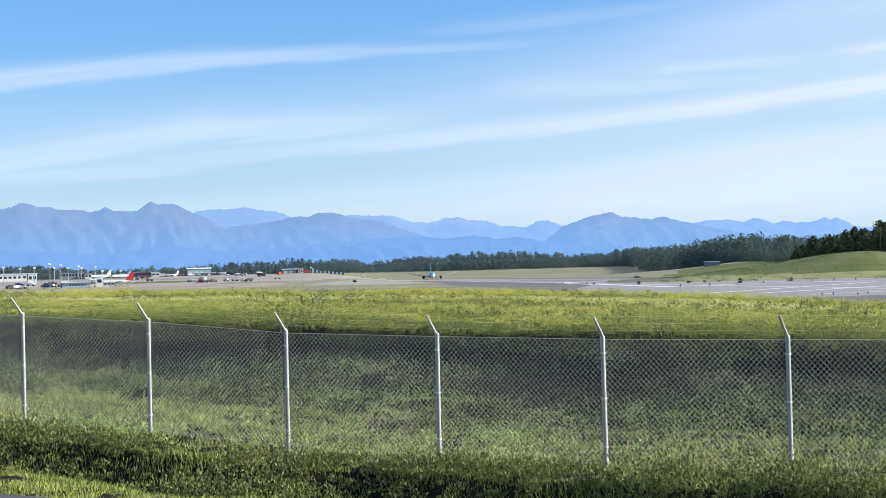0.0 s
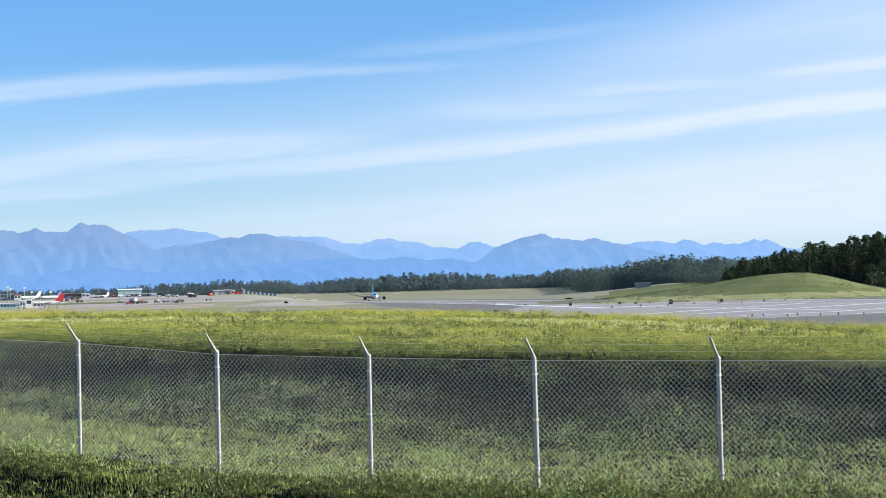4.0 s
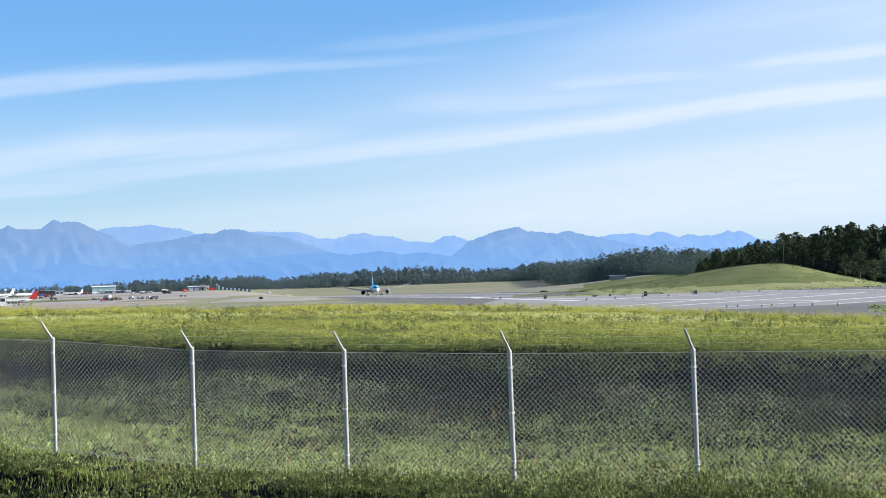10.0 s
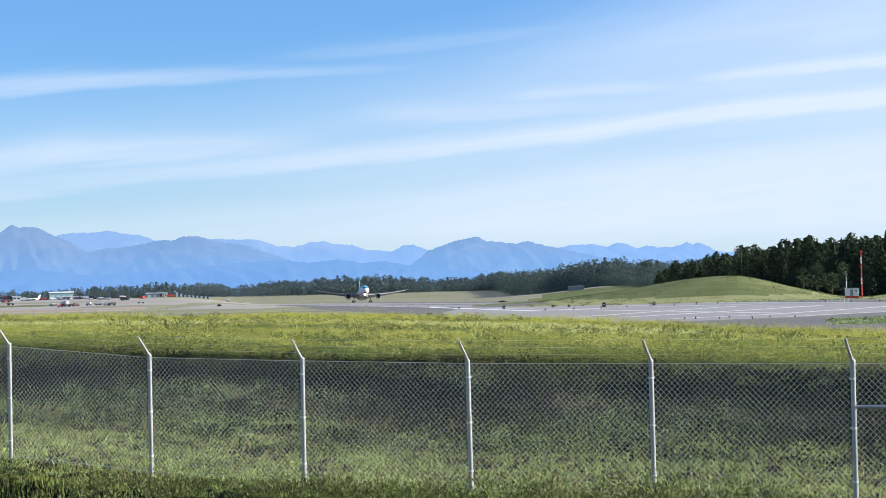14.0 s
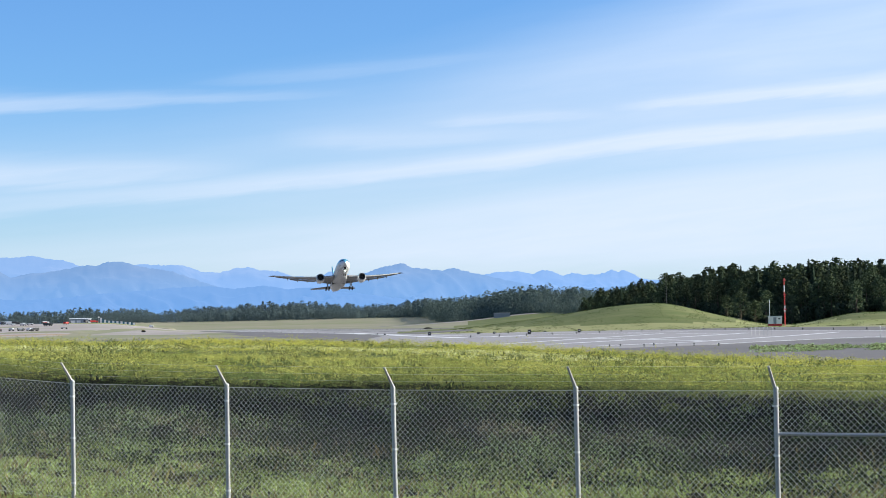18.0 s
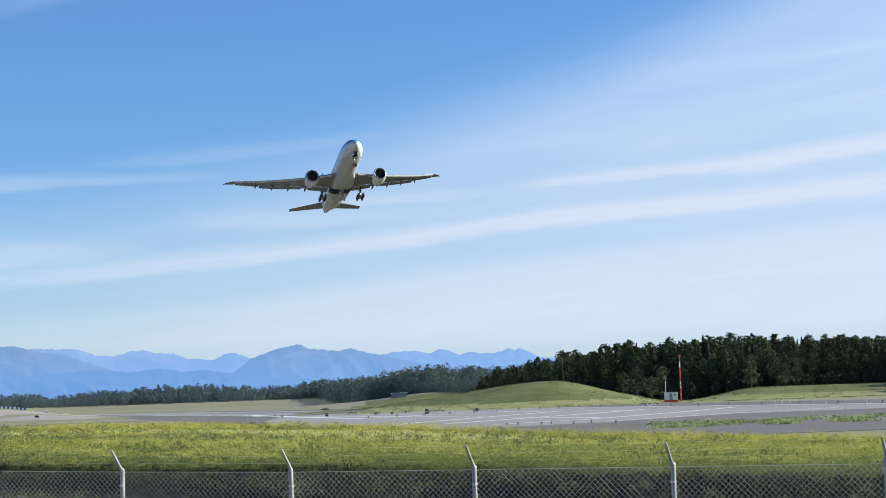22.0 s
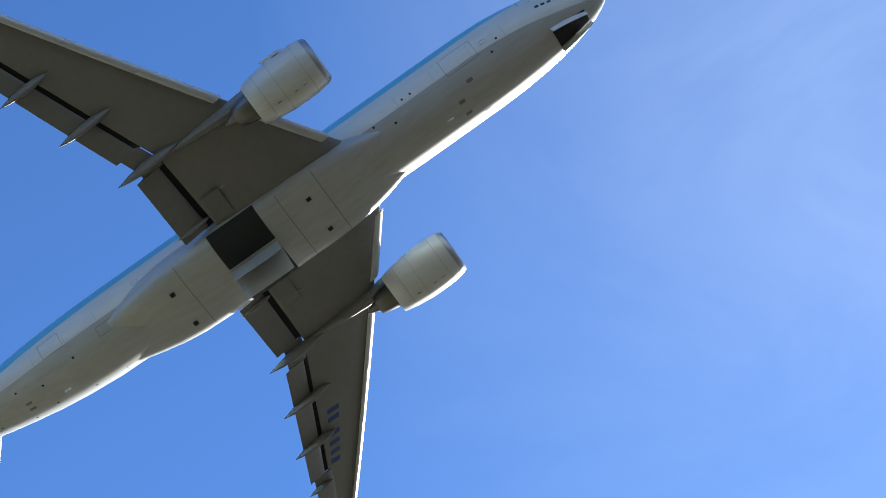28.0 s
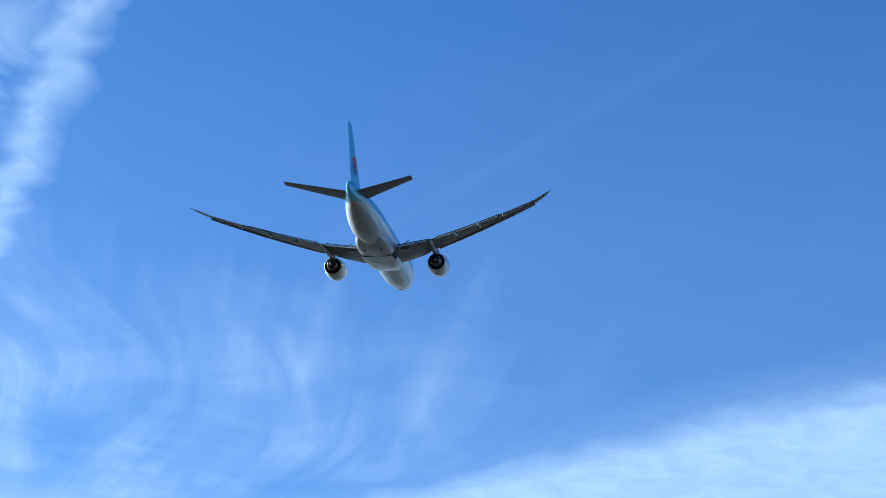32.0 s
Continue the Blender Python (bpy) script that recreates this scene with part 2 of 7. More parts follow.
fib = W.m("MULTIPLY", fib, W.bands(vv, -1.4, 0.2, [(-1.4, 0.0), (-1.05, 0.35), (-0.8, 0.75), (-0.45, 0.85), (-0.2, 0.45), (0.2, 0.10)]))
fib = W.m("MULTIPLY", fib, W.bands(W.noise(comb2.outputs[0], 2.3, 4, 0.55, 0.8), 0.3, 0.7, [(0.3, 0.1), (0.45, 0.45), (0.58, 1.0), (0.7, 1.25)]))
wisp = street([(-4, 28.0, 0.3, 0.0), (2, 27.8, 0.28, 0.06), (10, 27.6, 0.32, 0.12), (13.7, 27.55, 0.28, 0.06), (20.5, 27.1, 0.30, 0.09), (25.5, 26.5, 0.26, 0.07), (28, 26.2, 0.3, 0.0)])
wisp = W.m("MULTIPLY", wisp, W.m("ADD", W.m("MULTIPLY", puff, 3.2), -1.0, clamp=True), clamp=True)
near_c = W.m("MAXIMUM", W.m("MAXIMUM", W.m("MAXIMUM", W.m("MAXIMUM", band, short), bank), fib), wisp)
# one dense narrow trail
billow = W.noise(comb2.outputs[0], 11.0, 3, 0.5, 0.3)
vt = W.m("ADD", W.m("ADD", vv, W.m("MULTIPLY", W.m("SUBTRACT", uu, 1.3), 0.075)), W.m("MULTIPLY", W.m("SUBTRACT", billow, 0.5), 0.075))
trail = W.bands(vt, -0.5, 0.0, [(-0.5, 0.0), (-0.292, 0.0), (-0.275, 0.16), (-0.260, 0.36), (-0.247, 0.40), (-0.236, 0.24), (-0.222, 0.07), (-0.200, 0.0), (0.0, 0.0)])
trail = W.m("MULTIPLY", trail, W.m("ADD", W.m("MULTIPLY", W.noise(comb2.outputs[0], 24.0, 4, 0.5, 0.3), 1.2), 0.42))
trail = W.m("MULTIPLY", trail, W.bands(uu, 0.4, 3.2, [(0.4, 0.0), (0.62, 0.25), (0.9, 0.9), (2.3, 1.0), (3.2, 0.5)]))
# soft puffs shed on one side of it and a faint old streak on the other
shed = W.bands(W.m("ADD", vv, W.m("MULTIPLY", W.m("SUBTRACT", curl, 0.5), 0.25)), -0.4, 0.5, [(-0.4, 0.0), (-0.26, 0.0), (-0.18, 0.9), (0.0, 0.8), (0.5, 0.5)])
shed = W.m("MULTIPLY", shed, W.bands(uu, 0.2, 3.0, [(0.2, 0.0), (0.6, 0.05), (0.95, 0.07), (1.45, 0.09), (1.8, 0.75), (2.05, 0.5), (2.3, 0.0), (3.0, 0.0)]))
shed = W.m("MULTIPLY", shed, W.bands(W.noise(comb2.outputs[0], 5.0, 5, 0.55, 0.4), 0.3, 0.7, [(0.3, 0.3), (0.5, 0.65), (0.7, 1.0)]))
old = W.bands(W.m("SUBTRACT", vv, W.m("MULTIPLY", W.m("SUBTRACT", uu, 1.4), 0.2)), -0.9, -0.7, [(-0.9, 0.0), (-0.805, 0.0), (-0.787, 0.022), (-0.772, 0.0), (-0.7, 0.0)])
old = W.m("MULTIPLY", old, W.bands(uu, 1.2, 2.1, [(1.2, 0.0), (1.4, 0.8), (1.7, 1.0), (2.1, 0.2)]))
older = W.bands(W.m("SUBTRACT", vv, W.m("MULTIPLY", uu, 0.137)), -0.36, -0.22, [(-0.36, 0.0), (-0.305, 0.0), (-0.286, 0.10), (-0.268, 0.03), (-0.24, 0.05), (-0.22, 0.0)])
older = W.m("MULTIPLY", older, W.bands(uu, 0.9, 1.9, [(0.9, 0.0), (1.15, 0.6), (1.4, 1.0), (1.9, 0.6)]))
trail = W.m("MAXIMUM", W.m("MAXIMUM", trail, older), W.m("MAXIMUM", shed, old))
pick = W.bands(el, 6.0, 13.0, [(6.0, 1.0), (13.0, 0.0)])
clouds = W.m("MAXIMUM", W.m("MAXIMUM", far_c, near_c), trail, clamp=True)
clouds = W.m("SUBTRACT", 1.0, W.m("MULTIPLY", W.m("SUBTRACT", 1.0, clouds), W.m("SUBTRACT", 1.0, veil)))
thin = W.m("MULTIPLY", W.bands(el, 16, 62, [(16, 0.085), (22, 0.075), (27, 0.06), (33, 0.022), (38, 0.0), (62, 0.0)]), W.bands(az, 70, 180, [(70, 0.0), (100, 1.0), (180, 1.0)]))
patch = W.m("MULTIPLY", W.bands(az, 60, 135, [(60, 0.0), (88, 0.16), (108, 0.13), (128, 0.0), (135, 0.0)]), W.bands(el, 38, 72, [(38, 0.0), (50, 1.0), (72, 1.0)]))
thin = W.m("ADD", W.m("MULTIPLY", thin, W.m("ADD", W.m("MULTIPLY", curl, 0.6), 0.7)), W.m("MULTIPLY", patch, W.m("ADD", W.m("MULTIPLY", curl, 1.6), 0.2)))
clouds = W.m("SUBTRACT", 1.0, W.m("MULTIPLY", W.m("SUBTRACT", 1.0, clouds), W.m("SUBTRACT", 1.0, thin)))
above = W.m("MULTIPLY", sep.outputs[2], 30.0, clamp=True)
clouds = W.m("MULTIPLY", clouds, above)
tint = W.mix(1.0, sky.outputs[0], (0.64, 0.88, 1.30), "MULTIPLY")
white = W.mix(pick, (5.9, 6.8, 8.5), (5.75, 6.25, 7.6))
skyc = W.mix(clouds, tint, white)
bg = W.n("Background")
W.link(skyc, bg.inputs[0])
bg.inputs[1].default_value = 0.062
wout = W.n("OutputWorld")
W.link(bg.outputs[0], wout.inputs[0])


# ---- materials ----
def material(name, base, rough=0.6, metal=0.0, spots=((2.0, 0.15), (25.0, 0.12)), bump=0.0, bump_scale=40.0, other=None, island=0.0, thing=0.0,
             translucent=0.0, glow=None, coat=0.0, stretch=None):
    """Principled surface with two scales of mottling, optional second colour, per-piece variation and fine relief."""
    ma = bpy.data.materials.new(name)
    ma.use_nodes = True
    N = Nodes(ma.node_tree)
    out = N.n("OutputMaterial")
    bs = N.n("BsdfPrincipled")
    pos = N.n("TexCoord").outputs["Object"]
    if stretch:
        mp = N.n("Mapping")
        mp.inputs["Scale"].default_value = stretch
        N.link(pos, mp.inputs["Vector"])
        pos = mp.outputs[0]
    col = None
    dark = tuple(c * 0.55 for c in base) if other is None else other
    (s1, a1), (s2, a2) = spots
    big, small = N.noise(pos, s1, 4), N.noise(pos, s2, 4)
    f1 = N.m("MULTIPLY", N.bands(big, 0.3, 0.7, [(0.3, 0.0), (0.7, 1.0)]), a1)
    f2 = N.m("MULTIPLY", N.bands(small, 0.3, 0.7, [(0.3, 0.0), (0.7, 1.0)]), a2)
    col = N.mix(N.m("ADD", f1, f2, clamp=True), tuple(base), dark)
    if island or thing:
        r = N.n("NewGeometry").outputs["Random Per Island"] if island else N.n("ObjectInfo").outputs["Random"]
        k = island or thing
        hsv = N.n("HueSaturation")
        N.link(N.m("ADD", N.m("MULTIPLY", r, 2 * k), 1.0 - k), hsv.inputs["Value"])
        N.link(N.m("ADD", N.m("MULTIPLY", r, 0.06 * k), 0.5 - 0.03 * k), hsv.inputs["Hue"])
        N.link(col, hsv.inputs["Color"])
        col = hsv.outputs[0]
    N.link(col, bs.inputs["Base Color"])
    bs.inputs["Roughness"].default_value = rough
    bs.inputs["Metallic"].default_value = metal
    if rough >= 0.9 or translucent:
        bs.inputs["Specular IOR Level"].default_value = 0.08
    if coat:
        bs.inputs["Coat Weight"].default_value = coat
        bs.inputs["Coat Roughness"].default_value = 0.12
    if bump:
        bp = N.n("Bump")
        bp.inputs["Strength"].default_value = bump
        N.link(N.noise(pos, bump_scale, 5), bp.inputs["Height"])
        N.link(bp.outputs[0], bs.inputs["Normal"])
    if glow:
        bs.inputs["Emission Color"].default_value = (*glow[:3], 1)
        bs.inputs["Emission Strength"].default_value = glow[3]
    surf = bs.outputs[0]
    if translucent:
        tr = N.n("BsdfTranslucent")
        N.link(col, tr.inputs[0])
        mx = N.n("MixShader")
        mx.inputs[0].default_value = translucent
        N.link(surf, mx.inputs[1])
        N.link(tr.outputs[0], mx.inputs[2])
        surf = mx.outputs[0]
    N.link(surf, out.inputs[0])
    return ma


M_GROUND = material("airfield grass", (0.180, 0.200, 0.098), 0.95, spots=((0.010, 0.7), (0.06, 0.45)), other=(0.275, 0.245, 0.180), bump=0.6, bump_scale=3, stretch=(0.6, 1.0, 1.0))
M_FIELD = material("tan and green verge of the runway", (0.205, 0.235, 0.080), 0.95, spots=((0.02, 0.7), (0.15, 0.3)), other=(0.29, 0.27, 0.14), bump=0.5, bump_scale=3, stretch=(0.3, 1.6, 1.0))
# soil colour blackened to stand for the shade between plants
M_SOIL = material("soil and thatch darkened as plant shade", (0.010, 0.011, 0.006), 0.95, spots=((0.4, 0.5), (3.0, 0.4)), other=(0.022, 0.018, 0.011), bump=0.8, bump_scale=8)
# added ground out of view, dark so that little light bounces up
M_UNSEEN_DARK = material("unseen dark ground against bounce light", (0.055, 0.048, 0.042), 0.95, spots=((0.03, 0.4), (0.4, 0.3)), bump=0.4, bump_scale=2)
M_GRASS = material("sunlit meadow grass", (0.375, 0.385, 0.125), 0.7, spots=((0.12, 0.5), (0.9, 0.3)), other=(0.49, 0.45, 0.19), island=0.35, translucent=0.3)
M_BLOOM = material("yellow-flowered meadow plants", (0.53, 0.475, 0.085), 0.7, spots=((0.16, 0.5), (0.7, 0.5)), other=(0.29, 0.315, 0.075), island=0.38, translucent=0.35)
M_LUSH = material("lush green meadow plants", (0.135, 0.190, 0.036), 0.7, spots=((0.20, 0.7), (0.8, 0.5)), other=(0.48, 0.45, 0.125), island=0.45, translucent=0.38)
M_PALE = material("pale seeding grass", (0.58, 0.56, 0.28), 0.75, spots=((0.2, 0.4), (1.5, 0.3)), other=(0.48, 0.50, 0.20), island=0.3, translucent=0.3)
# near-black leaf colour holds the shade of the bank
M_WEED = material("bank weeds darkened for shade", (0.018, 0.027, 0.012), 0.7, spots=((0.25, 0.5), (1.3, 0.35)), other=(0.045, 0.055, 0.027), island=0.8, translucent=0.15)
M_VERGE = material("fresh verge weeds", (0.26, 0.315, 0.075), 0.7, spots=((0.3, 0.4), (1.5, 0.4)), other=(0.31, 0.31, 0.10), island=0.6, translucent=0.38)
M_BUSH = material("dark leafy weeds", (0.132, 0.172, 0.052), 0.7, spots=((0.3, 0.4), (1.5, 0.3)), other=(0.20, 0.18, 0.075), island=0.6, translucent=0.3)
M_SAGE = material("pale sage weeds", (0.385, 0.470, 0.205), 0.75, spots=((0.8, 0.65), (2.4, 0.4)), other=(0.100, 0.126, 0.056), island=0.8, translucent=0.42)
M_STRIP = material("sunlit sage weeds of the fence strip", (0.385, 0.445, 0.146), 0.75, spots=((0.7, 0.6), (2.2, 0.4)), other=(0.190, 0.215, 0.085), island=0.7, translucent=0.38)
M_DRY = material("dead brown weeds", (0.17, 0.145, 0.090), 0.8, spots=((0.3, 0.3), (2.0, 0.2)), other=(0.27, 0.235, 0.15), island=0.6, translucent=0.15)
M_THATCH = material("green grass thatch", (0.110, 0.128, 0.034), 0.95, spots=((0.3, 0.5), (3.0, 0.4)), other=(0.060, 0.072, 0.020), bump=0.8, bump_scale=8)
M_STRAW = material("dry straw grass", (0.26, 0.21, 0.10), 0.8, spots=((0.3, 0.3), (2.0, 0.2)), island=0.3, translucent=0.35)
M_YELLOW = material("yellow meadow flowers", (0.55, 0.50, 0.10), 0.7, spots=((0.3, 0.2), (2.0, 0.2)), island=0.25, translucent=0.3)
M_ASPHALT = material("weathered runway asphalt", (0.315, 0.297, 0.292), 0.9, spots=((0.02, 0.5), (0.4, 0.2)), other=(0.215, 0.20, 0.20), bump=0.2, bump_scale=20, stretch=(1.0, 0.25, 1.0))
M_SHOULDER = material("dark shoulder asphalt", (0.185, 0.173, 0.168), 0.92, spots=((0.03, 0.4), (0.5, 0.2)), bump=0.2, bump_scale=20)
M_RUBBER = material("tyre rubber on asphalt", (0.085, 0.080, 0.080), 0.85, spots=((0.03, 0.6), (0.4, 0.3)), other=(0.17, 0.16, 0.16), stretch=(1.0, 0.15, 1.0))
M_EARTH = material("bare reddish earth", (0.36, 0.245, 0.185), 0.95, spots=((0.03, 0.5), (0.3, 0.3)), other=(0.27, 0.22, 0.15), bump=0.4, bump_scale=3)
M_ROAD = material("perimeter road asphalt", (0.10, 0.10, 0.105), 0.9, spots=((0.3, 0.3), (9.0, 0.25)), bump=0.3, bump_scale=60)
M_APRON = material("pale apron concrete", (0.37, 0.335, 0.33), 0.9, spots=((0.010, 0.7), (0.05, 0.35)), other=(0.27, 0.235, 0.185), stretch=(0.35, 1.0, 1.0))
M_LINE = material("white runway paint", (0.72, 0.72, 0.70), 0.7, spots=((0.1, 0.25), (2.0, 0.2)))
M_GALV = material("galvanised steel", (0.43, 0.43, 0.41), 0.5, 0.3, spots=((3.0, 0.45), (40.0, 0.35)), bump=0.05)
M_WIRE = material("galvanised fence wire", (0.64, 0.64, 0.61), 0.38, 0.5, spots=((3.0, 0.15), (40.0, 0.15)))
M_BARK = material("tree bark", (0.11, 0.09, 0.07), 0.9, spots=((1.0, 0.3), (9.0, 0.3)), bump=0.4)
M_SPRUCE = material("spruce needles", (0.026, 0.042, 0.024), 0.8, spots=((0.2, 0.3), (1.5, 0.3)), thing=0.25, translucent=0.12)
M_LEAF = material("birch and poplar leaves", (0.040, 0.056, 0.030), 0.95, spots=((0.2, 0.3), (1.5, 0.3)), other=(0.066, 0.078, 0.038), thing=0.4, translucent=0.08)
M_WILLOW = material("pale willow leaves", (0.085, 0.110, 0.058), 0.95, spots=((0.3, 0.4), (1.5, 0.3)), other=(0.05, 0.066, 0.032), thing=0.25, translucent=0.1)
# the blue-grey haze of distance is mixed into both woods' base colours
M_FAR = material("far woods foliage tinted with haze", (0.078, 0.110, 0.116), 0.95, spots=((0.02, 0.4), (0.09, 0.4)), other=(0.108, 0.138, 0.134), island=0.15, translucent=0.35)
M_HILLWOOD = material("hill woods foliage tinted with haze", (0.076, 0.108, 0.104), 0.95, spots=((0.03, 0.4), (0.12, 0.4)), other=(0.110, 0.136, 0.112), island=0.2, translucent=0.35)
M_THICKET = material("forest thicket", (0.034, 0.047, 0.028), 0.95, spots=((0.03, 0.3), (0.2, 0.4)), other=(0.06, 0.07, 0.036), island=0.35, translucent=0.08)
M_MOUND = material("green mound grass", (0.074, 0.104, 0.030), 0.95, spots=((0.02, 0.6), (0.12, 0.6)), other=(0.165, 0.170, 0.072), bump=1.0, bump_scale=0.5, stretch=(0.35, 1.0, 2.4))
M_TUSSOCK = material("mound tussocks", (0.066, 0.094, 0.030), 0.9, spots=((0.03, 0.4), (0.3, 0.3)), other=(0.130, 0.140, 0.056), island=0.35, translucent=0.3)
M_WHITE = material("white aircraft paint", (0.60, 0.60, 0.59), 0.35, spots=((0.25, 0.35), (2.2, 0.3)), other=(0.42, 0.41, 0.39), coat=0.25, stretch=(0.22, 1.0, 1.0))
M_BELLY = material("pale grey belly paint", (0.41, 0.41, 0.405), 0.38, spots=((0.3, 0.45), (2.4, 0.4)), other=(0.30, 0.295, 0.28), coat=0.2, stretch=(0.2, 1.0, 1.0))
M_BLUE = material("sky blue aircraft paint", (0.105, 0.42, 0.58), 0.3, spots=((0.12, 0.08), (1.5, 0.05)), coat=0.3)
M_WING = material("grey wing paint", (0.174, 0.168, 0.163), 0.5, spots=((0.25, 0.4), (2.0, 0.3)), other=(0.125, 0.12, 0.116))
M_BARE = material("bare polished metal", (0.62, 0.63, 0.65), 0.28, 0.9, spots=((1.0, 0.15), (9.0, 0.1)))
M_SLAT = material("satin slat metal", (0.50, 0.50, 0.50), 0.42, 0.35, spots=((1.0, 0.15), (9.0, 0.1)))
M_LIP = material("dull lip metal", (0.34, 0.35, 0.37), 0.45, 0.6, spots=((1.0, 0.15), (9.0, 0.1)))
M_HOT = material("heat-stained nozzle metal", (0.16, 0.15, 0.145), 0.4, 0.8, spots=((1.0, 0.3), (6.0, 0.2)))
# this black also stands for the shade inside bays, slots and openings
M_BLACK = material("flat black, also as recess shade", (0.012, 0.012, 0.013), 0.8, spots=((1.0, 0.2), (6.0, 0.2)))
M_TYRE = material("tyre rubber", (0.025, 0.025, 0.026), 0.85, spots=((2.0, 0.2), (15.0, 0.2)))
M_GLASS = material("dark cockpit glass", (0.02, 0.025, 0.03), 0.08, spots=((1.0, 0.0), (5.0, 0.0)))
M_RED = material("signal red paint", (0.50, 0.035, 0.03), 0.5, spots=((0.5, 0.15), (5.0, 0.1)))
M_NAVY = material("navy blue paint", (0.02, 0.045, 0.20), 0.45, spots=((0.5, 0.15), (5.0, 0.1)))
M_LAMP = material("lit landing lamp", (0.9, 0.9, 0.85), 0.3, spots=((1.0, 0.0), (5.0, 0.0)), glow=(1.0, 0.92, 0.78, 500.0))
M_DARKBOX = material("dark grey equipment paint", (0.05, 0.05, 0.05), 0.6, spots=((1.0, 0.2), (8.0, 0.2)))
M_CLAD = material("pale wall cladding", (0.52, 0.54, 0.56), 0.6, spots=((0.05, 0.2), (0.6, 0.1)))
M_CLAD_DARK = material("grey hangar cladding", (0.22, 0.25, 0.28), 0.6, spots=((0.05, 0.2), (0.6, 0.1)))
M_TEAL = material("teal metal roof", (0.28, 0.46, 0.47), 0.5, spots=((0.05, 0.2), (0.6, 0.1)))
M_TEAL_DARK = material("dark teal barrier paint", (0.04, 0.13, 0.17), 0.6, spots=((0.05, 0.2), (0.6, 0.1)))
M_WINDOW = material("dark window band", (0.03, 0.04, 0.05), 0.15, spots=((0.2, 0.1), (2.0, 0.1)))
M_SKYWALL = material("pale blue wall panels", (0.30, 0.42, 0.56), 0.55, spots=((0.05, 0.2), (0.6, 0.15)))
M_MAROON = material("dark maroon cladding", (0.13, 0.045, 0.055), 0.6, spots=((0.05, 0.2), (0.6, 0.15)))
M_SILVER = material("silver car paint", (0.40, 0.41, 0.43), 0.35, 0.3, spots=((0.2, 0.1), (2.0, 0.1)))


# ---- building helpers ----
def mesh_of(name, verts, faces, mats, smooth=False):
    me = bpy.data.meshes.new(name)
    me.from_pydata([tuple(v) for v in verts], [], [tuple(f) for f in faces])
    for ma in mats if isinstance(mats, (list, tuple)) else [mats]:
        me.materials.append(ma)
    if smooth:
        me.shade_smooth()
    return me


def tri_mesh(name, verts, tris, ma):
    """A mesh of triangles from arrays."""
    me = bpy.data.meshes.new(name)
    nv, nt = len(verts), len(tris)
    me.vertices.add(nv)
    me.vertices.foreach_set("co", np.asarray(verts, np.float32).ravel())
    me.loops.add(nt * 3)
    me.loops.foreach_set("vertex_index", np.asarray(tris, np.int32).ravel())
    me.polygons.add(nt)
    me.polygons.foreach_set("loop_start", np.arange(0, nt * 3, 3, dtype=np.int32))
    me.polygons.foreach_set("loop_total", np.full(nt, 3, np.int32))
    me.update()
    me.validate()
    me.materials.append(ma)
    return me


def part(name, bm, ma, parent=None, label="", smooth=False):
    """Links a bmesh, or a mesh, as one object under its thing."""
    if isinstance(bm, bmesh.types.BMesh):
        bmesh.ops.recalc_face_normals(bm, faces=bm.faces)
        me = bpy.data.meshes.new(name)
        bm.to_mesh(me)
        bm.free()
        me.materials.append(ma)
        if smooth:
            me.shade_smooth()
            if smooth is not True:
                me.set_sharp_from_angle(angle=radians(smooth))
    else:
        me = bm
    ob = new(name, me)
    if parent is not None:
        ob.parent = parent
    if label:
        tagged(ob, label)
    return ob


def box(bm, x0, x1, y0, y1, z0, z1, bevel=0.0):
    c = Matrix.Translation(((x0 + x1) / 2, (y0 + y1) / 2, (z0 + z1) / 2)) @ Matrix.Diagonal((abs(x1 - x0), abs(y1 - y0), abs(z1 - z0), 1))
    g = bmesh.ops.create_cube(bm, size=1, matrix=c)
    if bevel:
        es = list({e for v in g["verts"] for e in v.link_edges})
        bmesh.ops.bevel(bm, geom=es, offset=bevel, segments=1, affect="EDGES")
    return bm


def boxed(*a, bevel=0.0):
    return box(bmesh.new(), *a, bevel=bevel)


def rod(bm, a, b, r0, r1=None, seg=8, caps=True):
    a, b = Vector(a), Vector(b)
    d = b - a
    m = Matrix.Translation((a + b) / 2) @ d.to_track_quat("Z", "Y").to_matrix().to_4x4()
    bmesh.ops.create_cone(bm, cap_ends=caps, segments=seg, radius1=r0, radius2=r0 if r1 is None else r1, depth=d.length, matrix=m)
    return bm


def rodded(*a, **k):
    return rod(bmesh.new(), *a, **k)


def loft(bm, rings, closed=True, caps=True):
    vs = [[bm.verts.new(p) for p in r] for r in rings]
    n = len(rings[0])
    for a, b in zip(vs, vs[1:]):
        for i in range(n if closed else n - 1):
            j = (i + 1) % n
            bm.faces.new((a[i], a[j], b[j], b[i]))
    if caps and closed:
        bm.faces.new(vs[0][::-1])
        bm.faces.new(vs[-1])
    return bm


def lathe(bm, prof, m=None, seg=32, caps=False):
    """Turns (x, r) pairs about the x axis."""
    m = m or Matrix.Identity(4)
    rings = [[m @ Vector((x, r * math.cos(2 * math.pi * k / seg), r * math.sin(2 * math.pi * k / seg))) for k in range(seg)] for x, r in prof]
    return loft(bm, rings, True, caps)


def smoothstep(a, b, x):
    t = np.clip((x - a) / (b - a), 0, 1)
    return t * t * (3 - 2 * t)


# ---- the lie of the land ----
FN = (0.4888, 0.8724)      # across the fence, away from the eye
FD = (0.8724, -0.4888)     # along the fence
F0 = 27.7                # the fence's distance


def across(x, y):
    return FN[0] * x + FN[1] * y - F0


def runway_x(y):
    return 99.5 - 0.0958 * y


